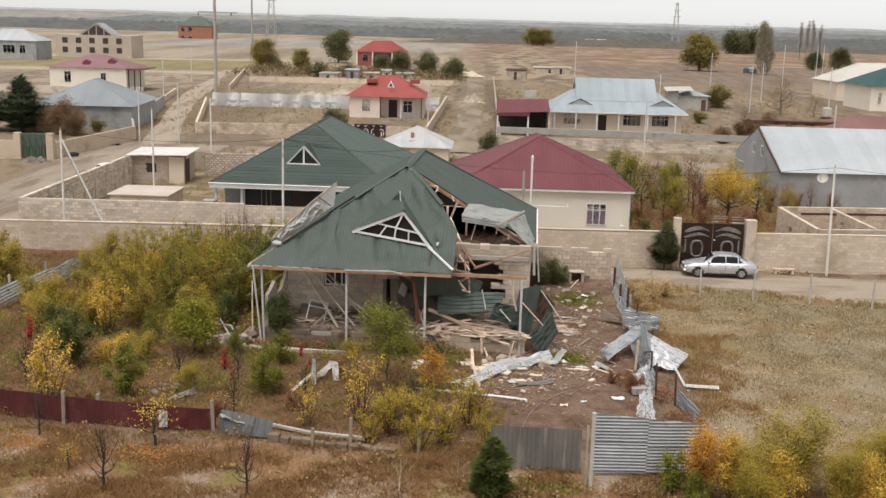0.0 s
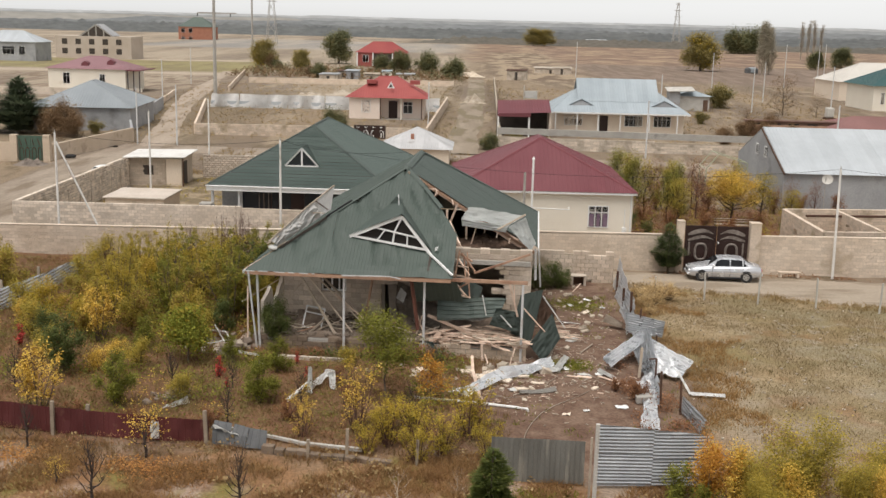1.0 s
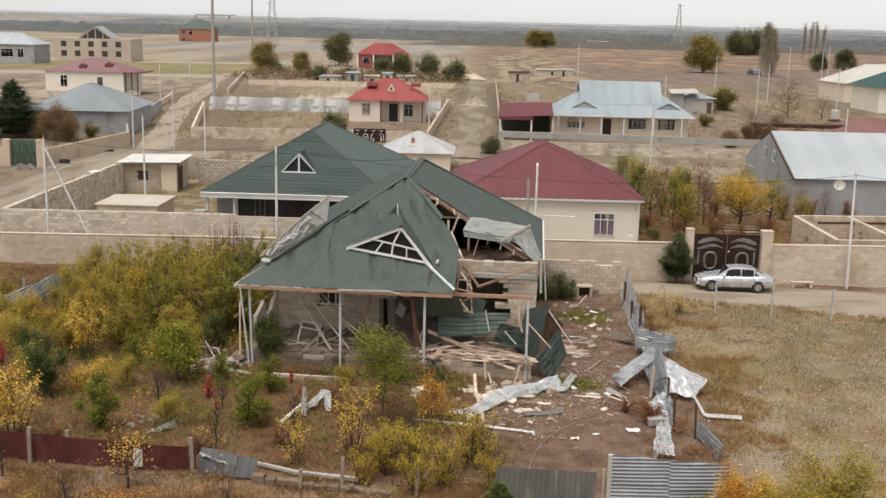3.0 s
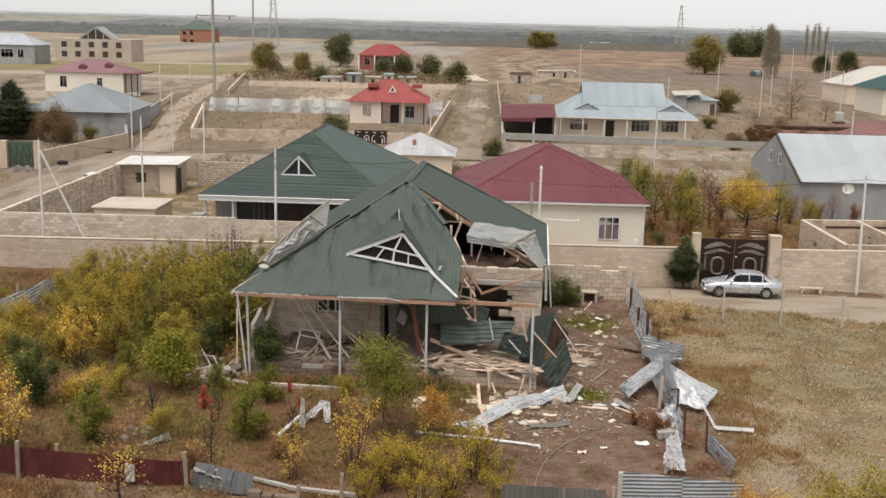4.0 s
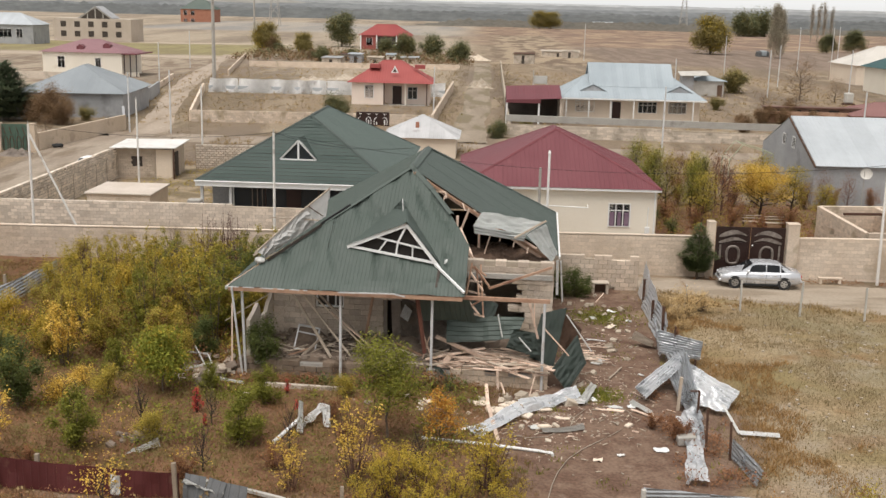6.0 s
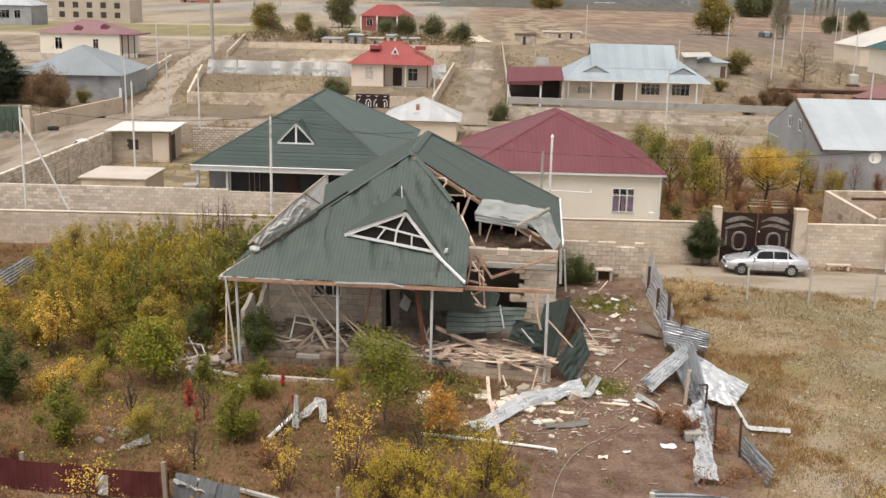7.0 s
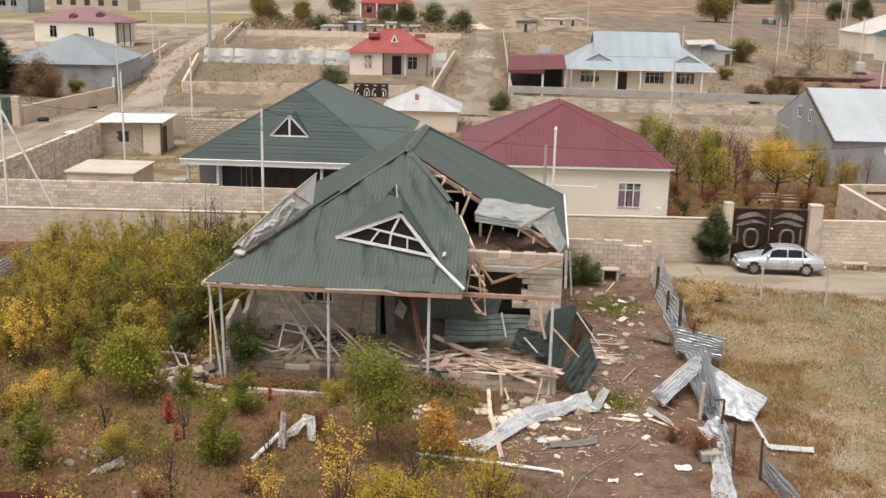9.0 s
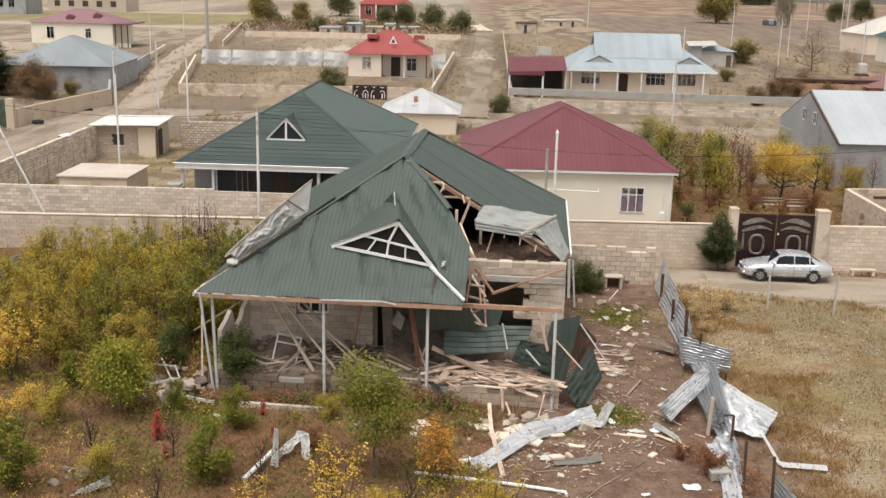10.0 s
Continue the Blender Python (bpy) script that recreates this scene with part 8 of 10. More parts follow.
warped("torn_sheet", [(7.75, 46.3, 0.7), (8.7, 47.2, 1.2), (8.35, 43.0, 0.95), (7.75, 42.9, 0.55)], ZINC, "buckled corrugated sheet between bent posts", 8, 0.16, 4, 0.06)
warped("torn_sheet", [(8.05, 48.6, 0.7), (8.9, 48.6, 0.9), (8.7, 46.6, 1.15), (8.0, 46.8, 0.8)], ZINC, "corrugated sheet pressed flat between the torn ones", 6, 0.1, 24, 0.05)
warped("torn_sheet", [(7.85, 42.9, 0.55), (8.25, 43.0, 0.85), (8.2, 41.2, 0.8), (7.8, 41.3, 0.5)], ZINC, "folded strip of zinc sheet", 4, 0.16, 5, 0.04)
warped("torn_sheet", [(7.6, 41.6, 0.45), (8.15, 41.5, 0.9), (7.9, 39.3, 0.55), (7.3, 39.4, 0.42)], ZINC, "twisted zinc strip on the soil", 4, 0.2, 6, 0.03)
warped("torn_sheet", [(7.6, 40.4, 0.5), (7.85, 40.4, 0.8), (7.5, 36.5, 0.55), (6.75, 36.7, 0.42)], ZINC_BRIGHT, "twisted bright zinc strip on the soil", 4, 0.2, 26, 0.03, 18)
warped("torn_sheet", [(7.35, 42.1, 0.5), (7.95, 42.0, 0.95), (7.9, 40.4, 0.8), (7.6, 40.4, 0.5)], ZINC_BRIGHT, "crushed zinc sheet bunched under the fence", 4, 0.22, 36, 0.03, 14)
warped("torn_sheet", [(5.9, 43.55, 0.42), (6.05, 43.7, 0.5), (6.65, 42.65, 0.45), (6.5, 42.45, 0.42)], PALE_SHEET, "pale strip of torn board on the soil", 1, 0.03, 37, 0.0, 8)
warped("torn_sheet", [(-8.45, 34.35, 0.9), (-8.3, 34.0, 1.1), (-7.0, 33.95, 0.7), (-7.2, 34.45, 0.55)], PALE_SHEET, "crumpled pale sheet lying over the fence end", 4, 0.16, 39, 0.02, 12)
warped("torn_sheet", [(-8.7, 35.5, 0.42), (-8.4, 35.1, 0.6), (-7.7, 34.9, 0.6), (-7.9, 35.3, 0.42)], WHITE, "crumpled white sheet behind the fence", 3, 0.2, 38, 0.01, 10)
warped("torn_sheet", [(8.6, 39.0, 0.45), (8.75, 39.0, 1.0), (9.15, 36.6, 0.95), (8.95, 36.6, 0.4)], ZINC, "corrugated sheet leaning by the panel fence", 5, 0.08, 7, 0.03)
warped("torn_sheet", [(-0.1, 40.15, 0.5), (0.3, 39.5, 0.45), (2.05, 42.05, 0.5), (1.65, 42.45, 0.7)], ZINC_BRIGHT, "long bent zinc gutter sheet on the rubble", 3, 0.1, 8, 0.04, 16)
warped("torn_sheet", [(1.62, 42.45, 0.7), (2.02, 42.0, 0.5), (4.1, 43.7, 0.5), (3.95, 44.4, 0.7)], ZINC_BRIGHT, "bent end of the long zinc gutter sheet", 3, 0.16, 28, 0.04, 16)
warped("torn_sheet", [(3.99, 43.57, 0.4), (4.3, 43.3, 0.42), (4.85, 44.9, 0.55), (4.6, 45.1, 0.6)], PALE_SHEET, "pale green strip of torn sheet", 2, 0.06, 9)
warped("torn_sheet", [(3.6, 43.4, 0.4), (4.2, 43.2, 0.42), (4.3, 43.5, 0.5), (3.7, 43.8, 0.5)], WHITE, "white scrap of sheet on the soil", 2, 0.08, 29, 0.01, 8)
warped("torn_sheet", [(2.45, 40.55, 0.42), (2.5, 40.25, 0.4), (4.0, 40.65, 0.4), (3.95, 40.95, 0.5)], CONCRETE, "curved grey gutter piece on the soil", 2, 0.04, 30, 0.01, 12, curl_end=0.08)
warped("torn_sheet", [(7.1, 52.1, 0.3), (7.95, 51.4, 0.2), (8.15, 51.8, 0.3), (7.35, 52.5, 0.6)], WOOD_GREY, "curved grey-brown roofing slate on the ground", 1, 0.03, 10, 0.0, 10, curl_end=-0.12)
warped("torn_sheet", [(-6.00, 40.10, 0.4), (-5.70, 40.00, 0.5), (-5.00, 40.60, 1.0), (-5.35, 40.80, 1.05)], WHITE, "twisted white sheet metal in the weeds", 3, 0.15, 11)
warped("torn_sheet", [(-5.25, 40.70, 1.05), (-4.95, 40.60, 1.0), (-4.85, 40.10, 0.4), (-5.10, 40.10, 0.42)], WHITE, "bent white sheet strip in the weeds", 3, 0.08, 12)
warped("torn_sheet", [(-6.05, 40.70, 1.15), (-5.90, 40.60, 1.1), (-5.70, 39.50, 0.4), (-5.95, 39.50, 0.42)], PALE_SHEET, "bent pale sheet strip in the weeds", 3, 0.08, 13)
warped("torn_sheet", [(9.1, 42.6, 0.85), (9.2, 42.55, 0.85), (9.45, 40.9, 0.45), (9.35, 40.85, 0.42)], WHITE, "thin white metal strip hanging down", 1, 0.02, 14, 0.0, 6)
warped("torn_sheet", [(9.3, 40.95, 0.52), (9.4, 40.65, 0.48), (10.7, 40.45, 0.5), (10.75, 40.75, 0.54)], WHITE, "white strip lying in the grass", 1, 0.015, 15, 0.0, 8)
warped("torn_sheet", [(-11.1, 37.25, 0.42), (-11.05, 37.15, 0.43), (-10.15, 37.85, 0.48), (-10.3, 38.15, 0.62)], PALE_SHEET, "curved pale sheet strip in the weeds", 2, 0.08, 17)
warped("torn_sheet", [(-10.5, 34.05, 0.55), (-10.2, 34.05, 0.55), (-10.2, 34.1, 1.15), (-10.5, 34.1, 1.15)], WHITE, "white sack hanging on the fence", 2, 0.1, 18, 0.0, 6, "sack")
bm = bmesh.new()
tube(bm, [(-6.55, 38.6, 0.42), (-5.95, 40.4, 0.6)], 0.07, 8)
solo("white_pipe", bm, WHITE, "white pipe lying in the weeds", "pipe", group="white pipes")
bm = bmesh.new()
tube(bm, [(-1.65, 39.4, 0.44), (0.6, 39.0, 0.46), (2.3, 38.68, 0.43), (2.72, 38.58, 0.42), (2.74, 38.42, 0.41)], 0.055, 8)
solo("white_pipe", bm, WHITE, "long white plastic pipe lying on the soil", "pipe", group="white pipes")
bm = bmesh.new()
hose = [(2.4, 35.2), (2.6, 36.3), (2.83, 37.16), (3.24, 38.26), (3.8, 39.05), (4.39, 39.73), (5.1, 40.6), (5.66, 41.5), (5.86, 42.2), (5.76, 42.78), (5.41, 43.08)]
tube(bm, [(x, y, rough_land(x, y) + 0.04) for x, y in hose], 0.016, 6)
solo("hose", bm, WOOD_GREY, "pale brown rope-like hose looped on the soil", "hose")
bm = bmesh.new()
hose = [(1.31, 40.88), (1.46, 40.11), (1.96, 39.89), (2.64, 40.03), (3.1, 40.56), (3.47, 40.87), (3.74, 41.94), (4.19, 42.78)]
tube(bm, [(x, y, rough_land(x, y) + 0.04) for x, y in hose], 0.014, 6)
solo("hose", bm, WOOD_GREY, "pale brown rope-like hose looped on the soil", "hose")

# ---- loose planks and rubble ----
rng = random.Random(21)
hm = H1.matrix_world.copy()
plank_meshes = []
for k in range(4):
    bm = bmesh.new()
    cube(bm, -0.5, 0.5, -0.5, 0.5, -0.5, 0.5)
    for v in bm.verts:
        if v.co.x > 0 and k % 2:
            v.co.x += 0.02 * (v.co.y > 0)
    plank_meshes.append(mesh_of(bm, "plank", WOOD if k < 3 else WOOD_GREY))


def plank(p, length, turn, tilt=0.0, w=0.11, t=0.03, label="splintered pale wooden plank in the wreckage", wood=None):
    ob = new("plank", plank_meshes[3] if wood else rng.choice(plank_meshes))
    ob.matrix_world = Matrix.Translation(p) @ Matrix.Rotation(turn, 4, "Z") @ Matrix.Rotation(tilt, 4, "Y") @ Matrix.Diagonal((length, w, t, 1))
    return tagged(ob, label, "plank", "splintered planks")


for i in range(105):
    u, v = rng.uniform(8.4, 11.7), rng.uniform(0.12, 1.5)
    L = rng.choice((0.6, 0.9, 1.3, 1.8, 2.6)) * rng.uniform(0.8, 1.15)
    u = min(max(u, 7.6 + L * 0.3), 12.2 - L * 0.35)
    plank(hm @ Vector((u, v, 0.84 + i * 0.004 + rng.uniform(0, 0.08))), L, radians(-3) + rng.choice((0.1, -0.12, -0.3, 0.35, 0.02, -0.6)) + rng.gauss(0, 0.15), rng.gauss(0.03, 0.09), rng.choice((0.04, 0.06, 0.09, 0.12, 0.2, 0.26)), rng.uniform(0.015, 0.04))
# Greyer boards here, with some of the veranda's shade in their colour.
for i in range(34):
    u, v = rng.uniform(1.2, 7.8), rng.uniform(0.4, 2.2)
    plank(hm @ Vector((u, v, 1.0 + rng.uniform(0, 0.25))), rng.uniform(0.5, 1.9), rng.uniform(-0.9, 0.9), rng.gauss(0, 0.18), rng.uniform(0.04, 0.11), 0.03, "dull broken plank on the veranda", WOOD_GREY)
for i in range(26):
    x, y = rng.gauss(4.9, 0.45), rng.gauss(50.2, 1.0)
    plank((x, y, land(x, y) + 0.08 + i * 0.006), rng.uniform(0.3, 1.5), rng.uniform(-0.9, 0.7), rng.gauss(0, 0.1), rng.uniform(0.04, 0.12), 0.025, "splintered plank on the ground beside the house")
# the top of the pile, splayed over the broken platform edge
for i in range(26):
    u, v = rng.gauss(10.4, 0.8), rng.gauss(0.05, 0.35)
    plank(hm @ Vector((min(max(u, 9.2), 11.9), v, 1.14 + i * 0.005 - 0.12 * abs(u - 10.2))), rng.uniform(0.5, 1.6), radians(-3) + rng.choice((0.15, -0.2, 0.4, -0.5, 0.0)) + rng.gauss(0, 0.2), rng.gauss(0.06, 0.09), rng.uniform(0.06, 0.14), rng.uniform(0.02, 0.04))
# single planks: foot, top
for p, q, w in (((0.54, 44.49, 0.6), (0.6, 42.3, 0.62), 0.13), ((0.6, 42.3, 0.62), (0.95, 39.5, 0.4), 0.14), ((4.0, 45.6, 0.25), (4.35, 46.2, 1.0), 0.12), ((1.0, 44.5, 0.3), (0.95, 44.9, 1.0), 0.1), ((1.3, 43.9, 0.3), (1.1, 44.4, 0.7), 0.07), ((2.1, 43.4, 0.35), (2.5, 45.2, 1.0), 0.04),
                ((5.5, 46.6, 0.25), (6.2, 48.2, 0.2), 0.05), ((6.2, 45.0, 0.3), (6.9, 43.8, 0.35), 0.05), ((6.1, 58.2, 0.2), (6.6, 59.0, 0.5), 0.05), ((5.9, 42.9, 0.4), (7.0, 41.9, 0.36), 0.1), ((5.0, 42.9, 0.36), (5.6, 42.7, 0.38), 0.2), ((4.6, 43.0, 0.34), (5.0, 42.8, 0.36), 0.1)):
    p, q = Vector(p), Vector(q)
    d = q - p
    ob = plank((p + q) / 2, d.length, math.atan2(d.y, d.x), -math.asin(d.z / d.length), w, 0.035, "loose pale plank among the rubble")
plank((-9.75, 46.4, 1.6), 2.6, 1.75, -1.25, 0.06, 0.04, "thin plank leaning on the platform corner")

stones = []
for k in range(5):
    bm = bmesh.new()
    bmesh.ops.create_cube(bm, size=1)
    bmesh.ops.bevel(bm, geom=bm.edges[:], offset=0.12, segments=1, affect="EDGES")
    for v in bm.verts:
        v.co += Vector((noise.noise(v.co * 2 + Vector((k, 0, 0))), noise.noise(v.co * 2 + Vector((0, k, 0))), noise.noise(v.co * 2 + Vector((0, 0, k))))) * 0.22
    stones.append(mesh_of(bm, "rubble_block", RUBBLE))


# Darker copy of the rubble: dirt, and on the veranda its shade as well.
DUSTY_SHADED_STONE = surf("dusty_shaded_rubble", (0.2, 0.155, 0.12), (0.31, 0.25, 0.2), 2.0, 0.95, 0, 0.4, 20, obj=0.25)
dusty_stones = []
for me in stones:
    me = me.copy()
    me.materials[0] = DUSTY_SHADED_STONE
    dusty_stones.append(me)


def stone(p, s, label="broken limestone block lying in rubble", dusty=False):
    ob = new("rubble_block", rng.choice(dusty_stones if dusty else stones))
    ob.matrix_world = Matrix.Translation(p) @ Euler((rng.uniform(-0.5, 0.5), rng.uniform(-0.5, 0.5), rng.uniform(0, 6))).to_matrix().to_4x4() @ Matrix.Diagonal((s * rng.uniform(0.9, 1.5), s, s * rng.uniform(0.45, 0.8), 1))
    return tagged(ob, label, "rubble", "rubble blocks")


for cx, cy, sx, sy, n, s0, s1 in ((-10.2, 44.9, 0.7, 0.8, 20, 0.15, 0.36), (1.6, 43.6, 1.3, 0.5, 16, 0.15, 0.4), (2.5, 40.8, 1.2, 0.9, 5, 0.1, 0.2), (5.0, 50.5, 1.1, 2.2, 11, 0.1, 0.3), (5.8, 60.0, 1.6, 1.2, 14, 0.1, 0.3), (-0.6, 42.8, 1.6, 0.6, 10, 0.12, 0.26), (7.0, 55.0, 0.8, 3.0, 12, 0.12, 0.3), (4.2, 45.8, 0.5, 1.2, 6, 0.12, 0.26)):
    for _ in range(n):
        x, y = rng.gauss(cx, sx), rng.gauss(cy, sy)
        if -9.3 < x < 3.2 and 45.5 < y < 64:
            continue
        s = rng.uniform(s0, s1)
        stone((x, y, rough_land(x, y) + s * 0.15), s)
for _ in range(22):
    x, y = rng.gauss(-11.2, 0.5), rng.gauss(38.7, 0.35)
    stone((x, y, rough_land(x, y) + 0.04), rng.uniform(0.1, 0.26), "broken dusty block half sunk in the weeds", True)
for _ in range(44):
    u, v = rng.uniform(0.4, 8.2), rng.uniform(0.5, 2.4)
    s = rng.uniform(0.12, 0.36)
    stone(hm @ Vector((u, v, 0.86 + s * 0.2)), s, "dusty darkened limestone block fallen on the veranda", True)
for x, y, a, b, t in ((0.9, 42.3, 0.7, 0.5, 0.3), (1.5, 42.9, 0.85, 0.6, 0.8), (1.9, 42.0, 0.6, 0.45, -0.4), (0.35, 43.0, 0.55, 0.42, 0.2), (2.7, 42.6, 0.5, 0.3, 0.4), (2.6, 40.9, 0.45, 0.3, 0.5), (7.4, 39.95, 0.65, 0.35, 0.05), (5.6, 41.3, 0.3, 0.2, 0.9)):
    bm = block(-a / 2, a / 2, -b / 2, b / 2, 0, 0.09 if x < 7 else 0.3, 0.02)
    solo("slab", bm, PLASTER_PINK if x < 7 else CONCRETE, "broken flat stone slab on the soil", "slab", pose(x, y, land(x, y) + 0.02, rng.uniform(-6, 6), rng.uniform(-6, 6), t * 57), "broken slabs")
# dusty heap over the veranda floor
bm = bmesh.new()
bmesh.ops.create_grid(bm, x_segments=60, y_segments=14, size=1, matrix=Matrix.Translation((6.1, 1.4, 0.8)) @ Matrix.Diagonal((5.9, 1.15, 1, 1)))
for v in bm.verts:
    edge = smooth_step(0.25, 0.7, v.co.y)
    mound = 0.55 * smooth_step(1.0, 2.3, v.co.y) * (0.35 + 0.65 * smooth_step(0, 0.5, noise.noise(Vector((v.co.x * 0.7, 2.0, 0))) + 0.2))
    v.co.z += 0.02 + edge * (0.14 + 0.14 * noise.noise(v.co * 1.3) + 0.09 * noise.noise(v.co * 4.1) + mound)
solo("rubble_dust", bm, surf("dusty_rubble_earth", (0.13, 0.095, 0.07), (0.22, 0.17, 0.13), 2.5, 0.97, 0, 0.6, 14), "dusty earth and mortar heaped on the veranda floor", "debris", hm.copy(), kind="stuff")
# splinters, chips and litter over the yard
chips = []
for _ in range(1150):
    cx, cy, sx, sy = rng.choice(((3.5, 41.5, 2.0, 1.8), (5.5, 50, 1.4, 4), (5.2, 44.5, 1.4, 2.0), (1.0, 41, 2.0, 1.5), (5.5, 58, 1.6, 3)))
    x, y = rng.gauss(cx, sx), rng.gauss(cy, sy)
    if (-9.3 < x < 3.2 and 45.5 < y < 64) or x > 9.5:
        continue
    chips.append(((x, y, rough_land(x, y) + 0.03), (rng.choice((0.02, 0.03, 0.05, 0.11)) * rng.uniform(0.6, 1.2), rng.uniform(0.006, 0.028), rng.uniform(0.004, 0.014)), rng.uniform(0, 3.1)))
solo("wreckage_chips", boxes_mesh("wreckage_chips", chips[:420], WOOD), WOOD, "scattered wood splinters on the soil", "debris", kind="stuff")
solo("stone_chips", boxes_mesh("stone_chips", chips[420:], RUBBLE), RUBBLE, "scattered stone and plaster chips on the soil", "debris", kind="stuff")
field = []
for _ in range(500):
    x, y = rng.uniform(9, 30), rng.uniform(31, 62)
    if not on_road(x, y):
        field.append(((x, y, rough_land(x, y) + 0.02), (rng.uniform(0.02, 0.07), rng.uniform(0.02, 0.06), rng.uniform(0.01, 0.03)), rng.uniform(0, 3.1)))
solo("field_stones", boxes_mesh("field_stones", field, RUBBLE), RUBBLE, "small pale stones in the meadow", "stones", kind="stuff")
# broken flat scraps of plaster and board over the yard
for i, (x, y, a, b) in enumerate(((5.34, 43.2, 0.5, 0.25), (6.0, 43.3, 0.35, 0.3), (6.6, 42.4, 0.9, 0.16), (6.64, 45.6, 0.4, 0.3), (6.44, 39.3, 0.5, 0.35), (6.6, 55.4, 0.7, 0.3), (5.9, 57.2, 0.6, 0.25), (7.0, 58.6, 0.5, 0.3), (4.9, 49.6, 0.6, 0.4), (5.3, 49.0, 0.7, 0.4), (4.6, 44.0, 0.4, 0.2), (3.3, 41.9, 0.5, 0.15), (2.3, 40.9, 0.45, 0.3), (-0.2, 40.6, 0.45, 0.3), (-1.6, 43.3, 0.5, 0.35), (7.6, 56.6, 0.3, 0.2), (5.0, 38.6, 0.25, 0.15), (4.2, 38.2, 0.2, 0.3), (6.9, 47.4, 0.3, 0.1), (5.6, 52.8, 0.8, 0.1))):
    bm = bmesh.new()
    bmesh.ops.create_grid(bm, x_segments=4, y_segments=3, size=0.5)
    for v in bm.verts:
        v.co = Vector((v.co.x * a * (1 + 0.4 * noise.noise(Vector((v.co.y * 3, i, 0)))), v.co.y * b * (1 + 0.5 * noise.noise(Vector((v.co.x * 4, i, 3)))), 0.05 + 0.06 * noise.noise(Vector((v.co.x * 3, v.co.y * 3, i)))))
    bmesh.ops.solidify(bm, geom=bm.faces[:], thickness=0.015)
    solo("scrap", bm, (PALE_SHEET, WHITE, PLASTER_PINK)[i % 3], "broken pale scrap of board on the soil", "scrap", pose(x, y, rough_land(x, y), 0, 0, i * 47), "pale scraps")
for k, (x0, x1, y0, y1, n) in enumerate(((3.9, 5.8, 43.6, 45.6, 260), (4.9, 7.8, 55.6, 59.2, 420), (1.3, 4.3, 29.8, 31.3, 300), (-10.2, -7.4, 42.3, 43.8, 420), (-14.6, -11.6, 44.0, 46.4, 300))):
    rg = random.Random(300 + k)
    vs, fs = [], []
    for _ in range(n * 5):
        x, y = rg.gauss((x0 + x1) / 2, (x1 - x0) / 4), rg.gauss((y0 + y1) / 2, (y1 - y0) / 4)
        z = rough_land(x, y)
        aa = rg.uniform(0, 6.28)
        h = rg.uniform(0.03, 0.12)
        i = len(vs)
        vs += [(x - math.cos(aa) * 0.03, y - math.sin(aa) * 0.03, z), (x + math.cos(aa) * 0.03, y + math.sin(aa) * 0.03, z), (x + rg.gauss(0, 0.06), y + rg.gauss(0, 0.06), z + h)]
        fs.append((i, i + 1, i + 2))
    solo("fresh_weeds", raw_mesh("fresh_weeds", vs, fs, L_GREEN), L_GREEN, "patch of fresh green weeds on the soil", "weeds", kind="stuff")
# pale kerb before the veranda
for i in range(7):
    a = i / 6
    x, y = -7.85 + 2.75 * a, 44.28 - 0.27 * a
    solo("kerb_stone", block(-0.225, 0.225, -0.08, 0.08, -0.1, 0.13, 0.015), STONE_GREY, "pale kerb stone before the veranda", "kerb", pose(x, y, land(x, y) + 0.02, 0, 0, -6 + 3 * (i % 2)), "veranda kerb")
# small stones and splinters strewn through the veranda
rv = random.Random(909)
bits, slivers = [], []
for _ in range(520):
    u, v = rv.uniform(0.2, 8.4), rv.uniform(0.3, 2.45)
    z = 0.95 + 0.5 * smooth_step(1.0, 2.3, v) * rv.uniform(0.3, 1.0)
    if rv.random() < 0.6:
        r = rv.uniform(0.03, 0.11)
        bits.append(((u, v, z), (r, r * rv.uniform(0.6, 1), r * rv.uniform(0.4, 0.8)), rv.uniform(0, 3.1)))
    else:
        slivers.append(((u, v, z), (rv.uniform(0.08, 0.4), rv.uniform(0.01, 0.03), 0.01), rv.gauss(0, 0.7)))
for nm, rows, mt, lb in (("veranda_rubble", bits, DUSTY_SHADED_STONE, "small broken stones strewn over the veranda"), ("veranda_splinters", slivers, WOOD_GREY, "wood splinters strewn over the veranda")):
    solo(nm, boxes_mesh(nm, rows, mt), mt, lb, "debris", hm.copy(), kind="stuff")
# splinters through the plank pile
pile = []
for _ in range(420):
    u, v = rv.uniform(7.8, 12.0), rv.uniform(0.1, 1.6)
    pile.append(((u, v, 0.9 + 0.45 * rv.random() * (1 - abs(u - 9.8) / 3)), (rv.uniform(0.06, 0.5), rv.uniform(0.008, 0.04), rv.uniform(0.006, 0.02)), rv.gauss(-0.05, 0.5)))
solo("pile_splinters", boxes_mesh("pile_splinters", pile, WOOD), WOOD, "splinters and laths heaped with the planks", "debris", hm.copy(), kind="stuff")
